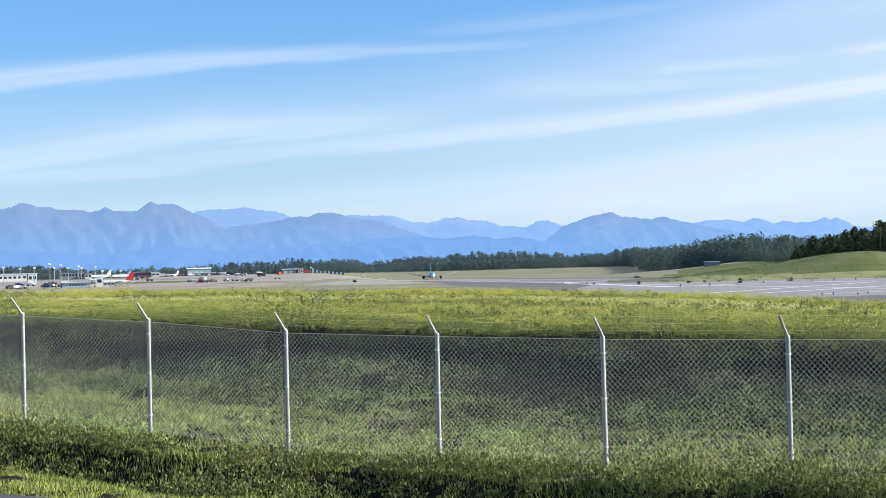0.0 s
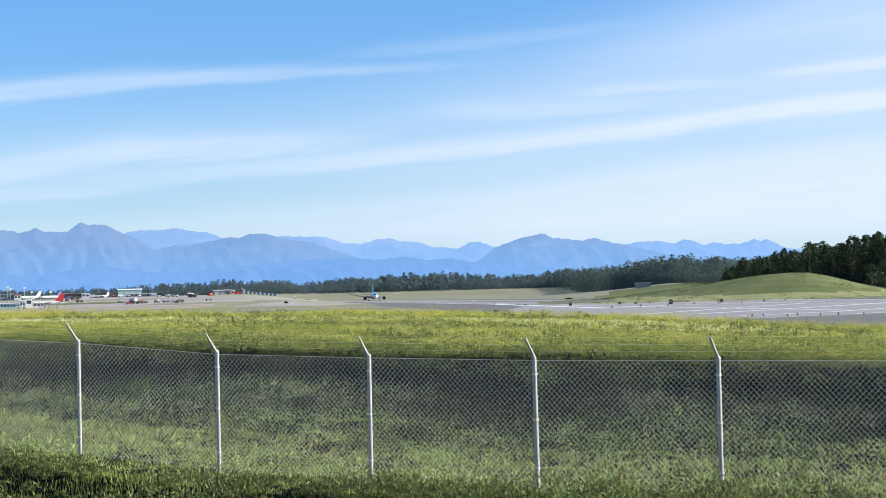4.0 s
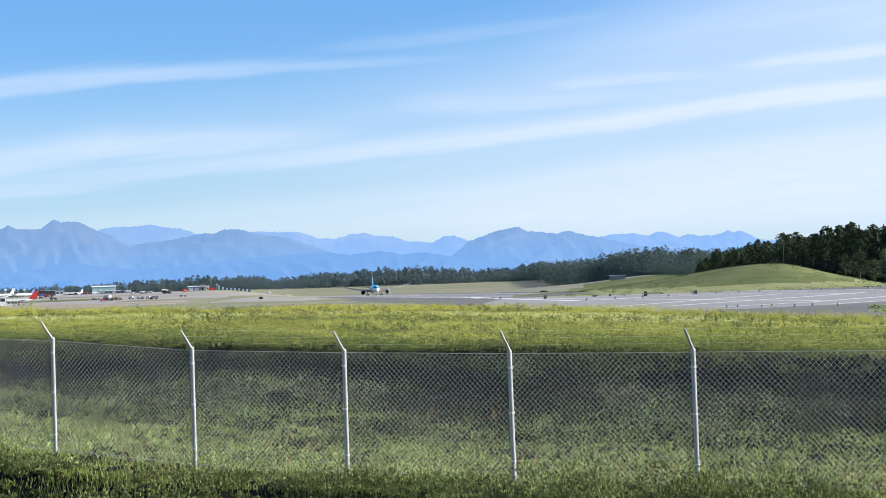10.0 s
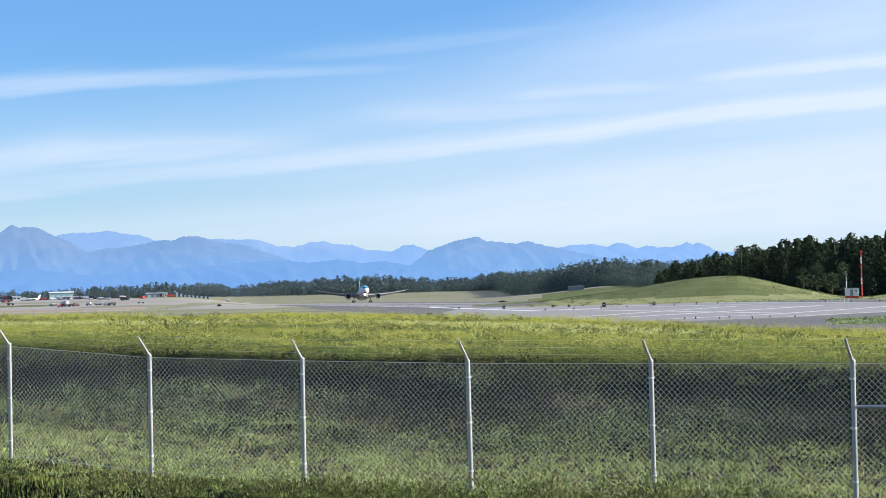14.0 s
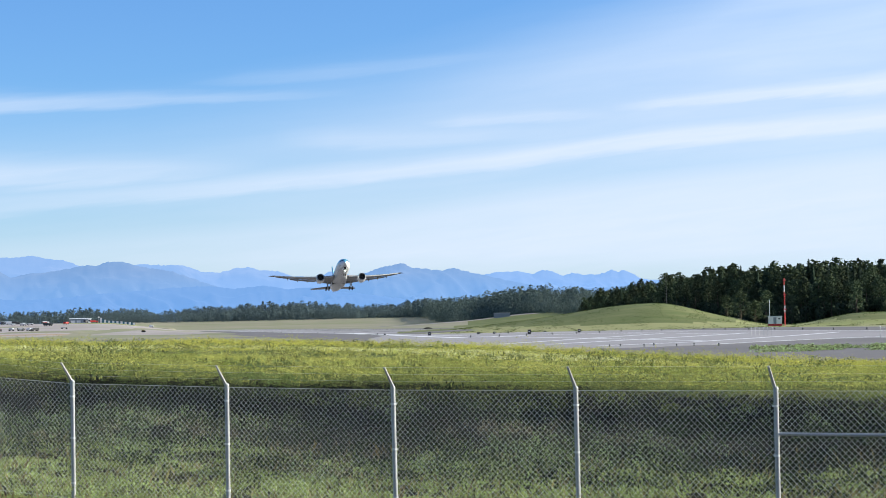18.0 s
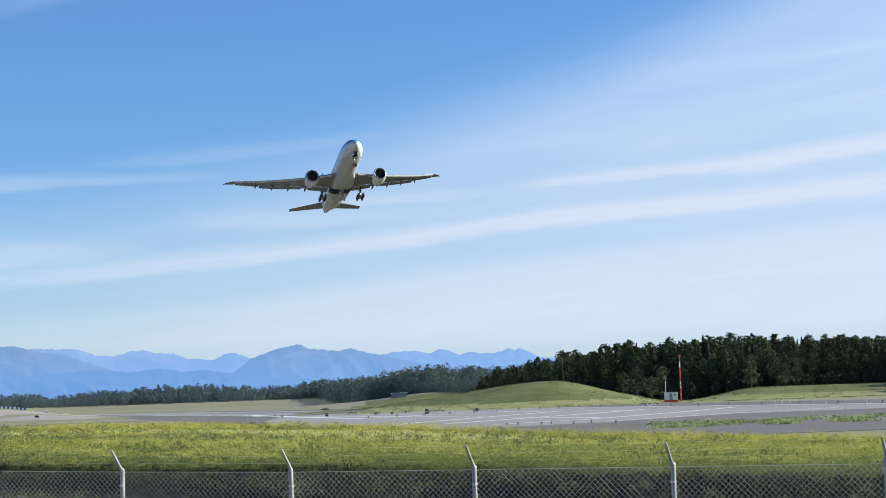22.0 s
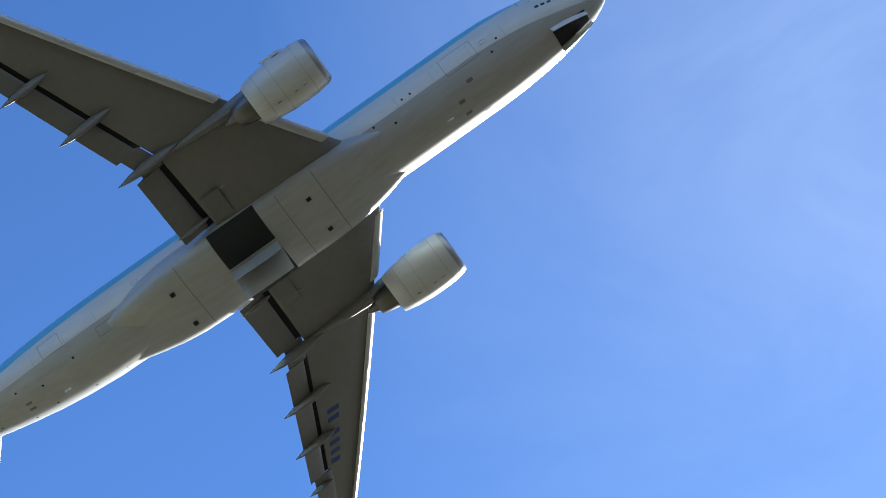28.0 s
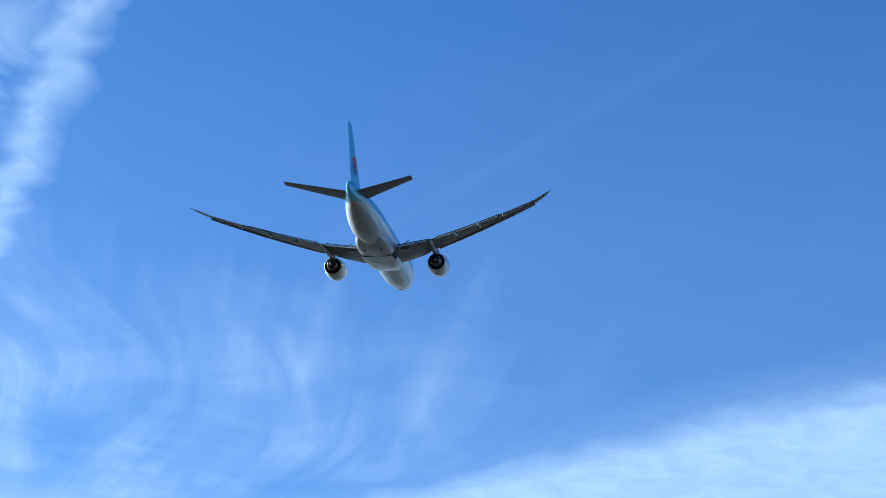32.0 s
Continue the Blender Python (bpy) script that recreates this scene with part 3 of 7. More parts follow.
PW = [-400, -27, -22, -14, -12.5, -6.6, -6.2, -4.2, -2.9, -1.9, 0, 3, 8.0, 10, 11.6, 13.1, 14.2, 18, 40, 56, 62, 80, 5000]
PZ = [1.4, 1.4, 1.3, 0.06, 0.0, 0.0, -0.05, -0.20, -0.48, 0.06, 0.08, 0.02, 0.20, 0.50, 0.72, 1.5, 1.68, 1.8, 2.02, 2.1, 1.9, 0.0, 0.0]


def land(x, y):
    """Height of the ground."""
    x, y = np.asarray(x, float), np.asarray(y, float)
    w = across(x, y)
    z = np.interp(w, PW, PZ)
    z = z + (np.interp(x, [-45, -25, -10, -5, 1.4, 7, 15, 20, 32, 50], [0.54, 0.42, 0.2, 0.18, -0.06, -0.28, -0.85, -1.1, -1.6, -1.9]) * smoothstep(20, 50, w)
             - 0.035 * np.clip(x, -32, 40) * (1 - smoothstep(20, 50, w))) * smoothstep(9, 14, w) * (1 - smoothstep(58, 80, w))
    z = z + np.interp(FD[0] * x + FD[1] * y, [-33, -26.6, -23.5, -20.5, -17.4, -14.4, -5], [0.62, 0.36, 0.22, 0.0, -0.08, -0.14, -0.2]) * smoothstep(-9, -4, w) * (1 - smoothstep(7, 12, w))
    l = FD[0] * x + FD[1] * y
    z = z + 0.13 * np.sin(1.9 * w + 1.3 * np.sin(0.42 * l) + 0.8 * np.sin(1.05 * l + 1)) * (0.6 + 0.5 * np.sin(0.75 * l + 0.8 * w)) * smoothstep(4.5, 7, w) * (1 - smoothstep(12.5, 14, w))
    z = z + 0.07 * np.sin(0.33 * w + 1.5 * np.sin(0.11 * l) + 0.6) * smoothstep(15, 22, w) * (1 - smoothstep(50, 58, w))
    d, az = np.hypot(x, y), np.degrees(np.arctan2(x, y))
    front = (np.abs(az) < 60) * 1.0
    rise = smoothstep(520, 610, d) * (1 - smoothstep(700, 1000, d))
    z = z + front * 1.3 * smoothstep(2.5, 5.5, az) * (1 - smoothstep(11.3, 12.6, az)) * rise
    z = z + front * 6.2 * np.exp(-((az - 9.3) / np.where(az < 9.3, 3.3, 1.8)) ** 2) * rise
    z = z + front * 3.4 * smoothstep(13.0, 15.2, az) * smoothstep(540, 600, d)
    z = z + front * 6.0 * smoothstep(6, 12, az) * smoothstep(680, 1100, d)
    z = z + front * 9.0 * smoothstep(-45, -130, x - runway_x(y)) * smoothstep(700, 1750, y)
    z = z + front * (12.5 - 9.0 * smoothstep(-45, -130, x - runway_x(y))) * smoothstep(2350, 2750, d)
    z = z + front * 8.0 * np.exp(-((az - 6.6) / 2.2) ** 2) * smoothstep(1150, 1600, d)
    z = z + front * 2.4 * smoothstep(0.8, 3.6, az) * (1 - smoothstep(5.2, 8.0, az)) * smoothstep(1200, 1600, d) * (1 - smoothstep(2350, 2750, d))
    return z


# ---- ground ----
def ground_sheet():
    az = np.unique(np.concatenate([np.arange(-180, -30, 5.0), np.arange(-30, 36, 0.4), np.arange(36, 181, 5.0)]))[:-1]
    rr = np.concatenate([np.arange(1, 18, 2.0), np.arange(18, 36, 0.5), np.arange(36, 66, 0.4), np.arange(66, 140, 2.0), np.geomspace(140, 500, 34), np.arange(506, 720, 6.0), np.geomspace(725, 4800, 52)])
    A, R = np.meshgrid(np.radians(az), rr)
    X, Y = R * np.sin(A), R * np.cos(A)
    Z = land(X, Y)
    rng = np.random.default_rng(3)
    w = across(X, Y)
    Z += rng.normal(0, 0.035, Z.shape) * ((w > -6) & (w < 60) & (R < 140))
    Z -= 0.6 * (R > 4700)
    n, m = Z.shape
    verts = [(0, 0, 1.4)] + list(zip(X.ravel(), Y.ravel(), Z.ravel()))
    faces = [(0, 1 + (j + 1) % m, 1 + j) for j in range(m)]
    for i in range(n - 1):
        a, b = 1 + i * m, 1 + (i + 1) * m
        faces += [(a + j, a + (j + 1) % m, b + (j + 1) % m, b + j) for j in range(m)]
    me = mesh_of("ground", verts, faces, [M_GROUND, M_UNSEEN_DARK, M_SOIL, M_THATCH, M_MOUND, M_FIELD], True)
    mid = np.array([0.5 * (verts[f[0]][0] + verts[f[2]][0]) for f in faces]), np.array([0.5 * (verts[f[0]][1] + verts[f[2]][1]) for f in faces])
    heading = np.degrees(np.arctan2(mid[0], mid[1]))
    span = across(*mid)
    # unseen ground behind the road and far to both sides, darkened to cut bounce light
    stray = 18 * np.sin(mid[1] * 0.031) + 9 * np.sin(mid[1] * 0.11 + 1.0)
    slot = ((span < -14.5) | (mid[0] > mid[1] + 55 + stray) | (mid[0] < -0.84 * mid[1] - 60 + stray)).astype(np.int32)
    # slot 2: the blackened soil, as shade under the near plants
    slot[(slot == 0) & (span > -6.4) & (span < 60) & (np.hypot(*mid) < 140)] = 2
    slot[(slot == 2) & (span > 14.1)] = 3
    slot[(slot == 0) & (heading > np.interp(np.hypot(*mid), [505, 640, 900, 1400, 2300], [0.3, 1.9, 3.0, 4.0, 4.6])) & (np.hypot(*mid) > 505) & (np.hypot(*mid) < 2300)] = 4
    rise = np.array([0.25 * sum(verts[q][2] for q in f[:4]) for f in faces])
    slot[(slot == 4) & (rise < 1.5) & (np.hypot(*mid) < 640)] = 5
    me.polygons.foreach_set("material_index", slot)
    ob = new("ground", me)
    return tagged(ob, "rolling airfield meadow of green and yellowed grass", "ground", kind="structure")


ground_sheet()


def strip(name, x0, x1, y0, y1, lift, ma, label, category, n=60, along=True, kind="structure"):
    """A flat band that follows the runway's line, x counted from its middle."""
    ys = np.linspace(y0, y1, n)
    vs, fs = [], []
    for y in ys:
        c = runway_x(y) if along else 0.0
        for x in (x0, x1):
            vs.append((c + x, y, float(land(c + x, y)) + lift if not along else lift))
    vs += [(x, y, z - 0.12) for x, y, z in vs]
    k = 2 * n
    for i in range(n - 1):
        a = 2 * i
        fs += [(a, a + 1, a + 3, a + 2), (a + k, a, a + 2, a + 2 + k), (a + 1, a + 1 + k, a + 3 + k, a + 3)]
    fs += [(0, k, k + 1, 1), (k - 2, k - 1, 2 * k - 1, 2 * k - 2)]
    return tagged(new(name, mesh_of(name, vs, fs, ma)), label, category, kind=kind)


strip("runway_shoulder", -62, 64, 128, 3100, 0.03, M_SHOULDER, "dark asphalt shoulder along the runway", "road")
strip("runway", -30.5, 30.5, 240, 3000, 0.045, M_ASPHALT, "long weathered grey asphalt runway", "road")


def runway_paint():
    for x in (-29.0, 28.2):
        strip("edge_line", x, x + 0.9, 250, 2900, 0.06, M_LINE, "white painted runway edge line", "marking", 40)
    vs, fs = [], []
    for k in range(44):
        y0 = 330 + k * 61
        a = len(vs)
        vs += [(runway_x(y) + x, y, 0.062) for y in (y0, y0 + 37) for x in (-0.45, 0.45)]
        fs.append((a, a + 1, a + 3, a + 2))
    tagged(new("centre_line", mesh_of("centre_line", vs, fs, M_LINE)), "broken white runway centre line", "marking", kind="structure")
    # fillet where another runway joins at a slant, with its curving lines
    rim = [(6, 205), (30, 203), (41, 212.6), (51, 227.3), (63, 243), (82, 262), (104, 285), (99, 340), (88, 400), (52, 560), (30, 560), (14, 505), (8, 400)]
    vs = [(x, y, 0.051) for x, y in rim] + [(x, y, -0.08) for x, y in rim]
    n = len(rim)
    tagged(new("runway_fillet", mesh_of("runway_fillet", vs, [tuple(range(n))] + [(i, (i + 1) % n, n + (i + 1) % n, n + i) for i in range(n)], M_ASPHALT)),
           "weathered asphalt fillet joining two runways", "road", kind="structure")
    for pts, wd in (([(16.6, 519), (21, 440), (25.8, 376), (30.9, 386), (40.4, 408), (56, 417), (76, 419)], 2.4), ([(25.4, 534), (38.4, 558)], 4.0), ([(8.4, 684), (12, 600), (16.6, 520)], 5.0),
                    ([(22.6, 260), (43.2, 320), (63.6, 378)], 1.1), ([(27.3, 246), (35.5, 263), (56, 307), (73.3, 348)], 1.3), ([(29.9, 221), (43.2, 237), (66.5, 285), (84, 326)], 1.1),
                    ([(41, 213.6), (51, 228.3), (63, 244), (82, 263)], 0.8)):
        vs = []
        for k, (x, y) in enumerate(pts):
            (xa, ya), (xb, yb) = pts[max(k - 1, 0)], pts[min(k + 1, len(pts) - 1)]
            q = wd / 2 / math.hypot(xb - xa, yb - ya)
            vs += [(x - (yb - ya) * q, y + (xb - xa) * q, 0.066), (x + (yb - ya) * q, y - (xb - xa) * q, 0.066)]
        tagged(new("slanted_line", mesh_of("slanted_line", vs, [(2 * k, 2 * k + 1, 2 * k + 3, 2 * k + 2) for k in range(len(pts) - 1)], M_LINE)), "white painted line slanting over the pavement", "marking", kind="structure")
    strip("tyre_marks", -4, 10, 700, 1150, 0.058, M_RUBBER, "dark tyre rubber on the touchdown zone", "marking", 8)
    for x in (-13.5, 7.5):
        strip("aiming_block", x, x + 6, 600, 645, 0.064, M_LINE, "broad white aiming point block", "marking", 2)


runway_paint()


def patch_on_land(name, x0, x1, y0, y1, lift, ma, label, category, n=24, wobble=0.0, seed=1):
    rng = np.random.default_rng(seed)
    xs, ys = np.linspace(0, 1, n), np.linspace(0, 1, n)
    l = x0 + rng.normal(0, wobble, n).cumsum() * 0.5
    r = x1 + rng.normal(0, wobble, n).cumsum() * 0.5
    vs = []
    for j, b in enumerate(ys):
        for a in xs:
            x = l[j] + (r[j] - l[j]) * a
            y = y0 + (y1 - y0) * b
            rim = 0.9 if a in (0, 1) or b in (0, 1) else 0.0
            vs.append((x, y, float(land(x, y)) + lift - rim))
    fs = [(j * n + i, j * n + i + 1, (j + 1) * n + i + 1, (j + 1) * n + i) for j in range(n - 1) for i in range(n - 1)]
    return tagged(new(name, mesh_of(name, vs, fs, ma, True)), label, category, kind="structure")


patch_on_land("apron", -900, -112, 860, 2380, 0.35, M_APRON, "wide pale concrete aircraft apron", "apron", 40, 6.0, 2)
patch_on_land("apron_grass", -242, -198, 1120, 1205, 0.55, M_MOUND, "strip of green grass between paved apron parts", "grass", 10, 1.5, 7)
patch_on_land("apron_grass", -170, -120, 1000, 1075, 0.55, M_GROUND, "tan grass island beside the paved apron", "grass", 10, 1.5, 9)
for k, (x0, x1, y0, y1, ma, nm, label) in enumerate((
        (-330, -215, 955, 1010, M_FIELD, "apron_grass", "tan and green grass strip before the apron"), (-300, -190, 1290, 1350, M_GROUND, "apron_grass", "dry grass strip between paved parts"),
        (-205, -140, 1480, 1600, M_FIELD, "apron_grass", "pale green grass island by the taxiway"), (-420, -300, 1480, 1530, M_MOUND, "apron_grass", "green grass strip far over the apron"),
        (-112, -58, 860, 1250, M_APRON, "taxiway", "pale paved apron edge beside the runway"), (62, 150, 1050, 1090, M_APRON, "taxiway", "pale concrete taxiway across the field"),
        (40, 170, 1500, 1560, M_APRON, "taxiway", "pale concrete taxiway far across the field"), (60, 190, 760, 800, M_APRON, "taxiway", "pale paved taxiway beside the runway"),
        (30, 130, 1900, 1980, M_SHOULDER, "taxiway", "dark paved strip far across the field"), (-30, 90, 2150, 2230, M_APRON, "taxiway", "pale paved strip at the field's end"))):
    patch_on_land(nm, x0, x1, y0, y1, 0.5 if x1 < -100 else 0.12, ma, label, "grass" if nm == "apron_grass" else "road", 12, 1.5, 20 + k)
patch_on_land("bare_earth", -215, -118, 905, 950, 0.5, M_EARTH, "bare reddish earth beside the apron", "earth", 12, 2.0, 41)
patch_on_land("taxiway", -150, 60, 560, 600, 0.05, M_SHOULDER, "dark asphalt taxiway beside the runway", "road", 12, 1.0, 5)


def road():
    vs, fs = [], []
    for k in range(60):
        l = -70 + k * 2.4
        for w in (-12.6, -6.6):
            x = FD[0] * l + FN[0] * (w + F0)
            y = FD[1] * l + FN[1] * (w + F0)
            vs.append((x, y, float(land(x, y)) + 0.03))
    fs = [(2 * i, 2 * i + 1, 2 * i + 3, 2 * i + 2) for i in range(59)]
    tagged(new("road", mesh_of("road", vs, fs, M_ROAD)), "grey asphalt perimeter road beside the verge", "road", kind="structure")


road()


# ---- mountains ----
def ridge(name, peaks, dist, depth, foot, seed, base, crest, lower, label, spurs=20.0):
    """A range seen across the inlet: crest heights by heading, with spurs that run down towards the plain.
    crest and lower: colours of the lit air before its top and before its foot."""
    rng = np.random.default_rng(seed)
    az = np.concatenate([np.arange(-40, -17, 0.3), np.arange(-17, 12, 0.05), np.arange(12, 60, 0.3)])
    pa, pe = [p[0] for p in peaks], [p[1] for p in peaks]
    el = np.interp(az, pa, pe)
    for k, amp in ((0.3, 0.018), (0.14, 0.022), (0.07, 0.012)):
        ph = rng.uniform(0, 100)
        el = el + amp * np.array([0.45 - 2 * abs(noise.noise((a / k + ph, seed, 0.0))) for a in az])
    soft = np.convolve(np.pad(el, 10, mode='edge'), np.ones(21) / 21, 'valid')
    rows = 24
    vs, fs = [], []
    for j in range(rows):
        s = j / (rows - 1)
        d = dist - depth * s
        q = min(1.0, s * 5)
        for a, e0, e1 in zip(az, el, soft):
            e = e0 + (e1 - e0) * q
            warp = 0.9 * noise.noise((a * 0.35, s * 2.0, seed + 1.5))
            spur = 0
            for k, amp in ((0.6, 1.0), (1.3, 0.6), (2.9, 0.32)):
                spur += amp * (0.5 - 2 * abs(noise.noise(((a + 1.6 * s * (1 if k < 0.9 else -1)) * k + warp, s * 2.4 * k, seed * 3.1 + k))))
            h = 3 + dist * math.tan(radians(e))
            z = foot + (h - foot) * (1 - s) ** 1.15 + spur * spurs * math.sin(math.pi * s) ** 0.8
            vs.append((d * math.sin(radians(a)), d * math.cos(radians(a)), z))
    m = len(az)
    fs = [(j * m + i, j * m + i + 1, (j + 1) * m + i + 1, (j + 1) * m + i) for j in range(rows - 1) for i in range(m - 1)]
    ma = material(name + " rock in haze", base, 0.95, spots=((0.004, 0.35), (0.03, 0.25)), glow=(*crest, 1.0))
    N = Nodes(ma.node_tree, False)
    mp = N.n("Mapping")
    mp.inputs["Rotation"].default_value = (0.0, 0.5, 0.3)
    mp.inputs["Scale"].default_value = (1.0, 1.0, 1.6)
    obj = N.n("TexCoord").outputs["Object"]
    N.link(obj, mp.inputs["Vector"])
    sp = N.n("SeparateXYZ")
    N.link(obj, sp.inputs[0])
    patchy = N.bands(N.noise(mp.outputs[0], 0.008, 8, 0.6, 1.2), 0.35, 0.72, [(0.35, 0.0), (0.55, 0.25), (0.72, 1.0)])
    # blue haze is put in as emission, mixed by height from foot to crest
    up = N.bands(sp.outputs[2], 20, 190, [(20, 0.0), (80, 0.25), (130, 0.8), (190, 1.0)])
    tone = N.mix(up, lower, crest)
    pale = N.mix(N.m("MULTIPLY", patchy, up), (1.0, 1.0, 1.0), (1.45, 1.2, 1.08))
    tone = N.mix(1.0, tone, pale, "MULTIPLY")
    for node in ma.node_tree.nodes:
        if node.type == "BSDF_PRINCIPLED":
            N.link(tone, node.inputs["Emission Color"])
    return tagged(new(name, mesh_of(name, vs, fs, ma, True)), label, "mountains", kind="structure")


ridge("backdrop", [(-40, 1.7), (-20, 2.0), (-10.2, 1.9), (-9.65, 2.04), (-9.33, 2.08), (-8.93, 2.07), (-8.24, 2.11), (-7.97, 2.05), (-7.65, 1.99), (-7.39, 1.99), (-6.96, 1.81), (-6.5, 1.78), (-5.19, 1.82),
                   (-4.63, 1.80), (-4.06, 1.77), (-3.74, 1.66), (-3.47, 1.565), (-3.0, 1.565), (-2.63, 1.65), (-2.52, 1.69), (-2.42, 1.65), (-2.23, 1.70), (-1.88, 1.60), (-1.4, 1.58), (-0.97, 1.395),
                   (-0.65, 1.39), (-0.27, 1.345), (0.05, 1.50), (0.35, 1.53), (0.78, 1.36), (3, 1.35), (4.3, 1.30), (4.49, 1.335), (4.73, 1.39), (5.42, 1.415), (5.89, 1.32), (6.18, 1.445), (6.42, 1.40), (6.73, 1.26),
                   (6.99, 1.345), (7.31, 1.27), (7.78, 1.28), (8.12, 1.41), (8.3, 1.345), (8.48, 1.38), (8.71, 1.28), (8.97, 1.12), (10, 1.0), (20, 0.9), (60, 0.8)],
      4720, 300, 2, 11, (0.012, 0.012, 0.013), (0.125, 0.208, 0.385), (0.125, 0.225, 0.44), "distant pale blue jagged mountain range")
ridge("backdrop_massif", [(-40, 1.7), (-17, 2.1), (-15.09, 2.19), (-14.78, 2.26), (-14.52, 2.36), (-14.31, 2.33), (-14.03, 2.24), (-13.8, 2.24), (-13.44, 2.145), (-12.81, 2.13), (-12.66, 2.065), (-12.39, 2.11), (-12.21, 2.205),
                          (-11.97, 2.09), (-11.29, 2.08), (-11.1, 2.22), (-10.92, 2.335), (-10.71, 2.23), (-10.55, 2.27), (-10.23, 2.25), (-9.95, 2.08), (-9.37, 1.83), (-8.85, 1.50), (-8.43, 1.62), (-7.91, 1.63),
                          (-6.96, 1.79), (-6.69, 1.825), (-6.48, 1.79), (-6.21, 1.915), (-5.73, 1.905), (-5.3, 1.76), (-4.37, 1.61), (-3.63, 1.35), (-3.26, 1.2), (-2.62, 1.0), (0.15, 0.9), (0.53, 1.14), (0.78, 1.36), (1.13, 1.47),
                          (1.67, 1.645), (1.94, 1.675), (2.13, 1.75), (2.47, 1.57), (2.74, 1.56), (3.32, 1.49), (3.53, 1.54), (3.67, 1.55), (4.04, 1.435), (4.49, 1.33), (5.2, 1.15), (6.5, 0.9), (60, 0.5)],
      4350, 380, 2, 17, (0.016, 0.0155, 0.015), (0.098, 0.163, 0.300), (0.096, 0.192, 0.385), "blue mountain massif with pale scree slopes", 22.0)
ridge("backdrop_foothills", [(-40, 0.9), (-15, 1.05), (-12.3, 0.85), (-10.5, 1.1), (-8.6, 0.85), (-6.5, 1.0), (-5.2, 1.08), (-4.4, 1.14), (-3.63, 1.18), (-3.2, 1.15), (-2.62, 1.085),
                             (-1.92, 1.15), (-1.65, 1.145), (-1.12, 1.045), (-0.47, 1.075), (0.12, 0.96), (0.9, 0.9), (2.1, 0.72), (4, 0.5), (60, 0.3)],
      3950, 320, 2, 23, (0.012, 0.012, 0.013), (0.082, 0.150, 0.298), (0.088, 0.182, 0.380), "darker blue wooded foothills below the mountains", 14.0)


# ---- the freighter ----
def L(s, y, z):
    """Aircraft space from station behind the nose, left, and height over the fuselage axis."""
    return Vector((32.0 - s, y, z + 5.55))


FUS = [(-0.35, 0.03, -0.80), (-0.22, 0.36, -0.79), (0.1, 0.68, -0.77), (0.65, 1.05, -0.72), (1.4, 1.44, -0.63), (2.35, 1.84, -0.50), (3.5, 2.22, -0.36), (4.95, 2.58, -0.20), (6.6, 2.84, -0.09),
       (8.5, 3.02, -0.03), (10.5, 3.09, 0.0), (13, 3.1, 0.0), (42, 3.1, 0.0), (44.5, 3.06, 0.04), (47, 2.93, 0.14), (49.5, 2.70, 0.32), (52, 2.38, 0.56), (54.5, 1.98, 0.82), (57, 1.52, 1.05),
       (59.5, 1.02, 1.22), (61.5, 0.60, 1.28), (62.7, 0.34, 1.28), (63.1, 0.14, 1.27)]
FS, FR, FZ = [f[0] for f in FUS], [f[1] for f in FUS], [f[2] for f in FUS]


def skin(s, a, off=0.0):
    """Point on the fuselage skin at station s, a degrees up from the left side."""
    r = float(np.interp(s, FS, FR)) + off
    zc = float(np.interp(s, FS, FZ))
    hi = 1.0 + 0.9 * float(np.interp(s, [57, 62.9], [0, 1]))
    return L(s, r * math.cos(radians(a)), zc + r * hi * math.sin(radians(a)))


def skin_patch(s0, s1, a0, a1, off, ns=6, na=6):
    bm = bmesh.new()
    rings = [[skin(s, a, off) for a in np.linspace(a0, a1, na)] for s in np.linspace(s0, s1, ns)]
    loft(bm, rings, closed=False, caps=False)
    return bm


def skin_outline(bm, s0, s1, a0, a1, off, w=0.05):
    da = math.degrees(w / 3.1)
    for q in ((s0, s0 + w, a0, a1), (s1 - w, s1, a0, a1), (s0, s1, a0, a0 + da), (s0, s1, a1 - da, a1)):
        rings = [[skin(s, a, off) for a in np.linspace(q[2], q[3], 5)] for s in np.linspace(q[0], q[1], 4)]
        loft(bm, rings, closed=False, caps=False)


def foil(n=10, t=0.12, camber=0.015):
    """Closed aerofoil outline, chord 0 to 1: upper side from the tail, then the lower side."""
    xs = [(1 - math.cos(math.pi * k / n)) / 2 for k in range(n + 1)]
    th = [5 * t * (0.2969 * math.sqrt(x) - 0.126 * x - 0.3516 * x * x + 0.2843 * x ** 3 - 0.1015 * x ** 4) for x in xs]
    cm = [camber * 4 * x * (1 - x) for x in xs]
    up = [(x, c + h) for x, c, h in zip(xs, cm, th)]
    lo = [(x, c - h) for x, c, h in zip(xs, cm, th)]
    return up[::-1] + lo[1:]


def wing_le(y):
    return float(np.interp(y, [0, 3.1, 9.7, 29.6, 31.0, 32.35], [19.4, 21.7, 26.1, 39.2, 40.6, 43.4]))


def wing_te(y):
    return float(np.interp(y, [0, 3.1, 9.6, 29.6, 31.2, 32.35], [34.1, 34.1, 34.2, 41.7, 42.8, 43.7]))


def wing_z(y):
    k = max(0.0, y - 3.1)
    return -1.55 + 0.115 * k + 0.0030 * k * k


def wing_cut(y):
    """Station of the fixed rear edge ahead of the flaps."""
    return float(np.interp(y, [0, 3.1, 9.6, 29.0, 29.6, 31.2, 32.35], [32.2, 32.2, 32.5, 40.2, 41.7, 42.8, 43.7]))


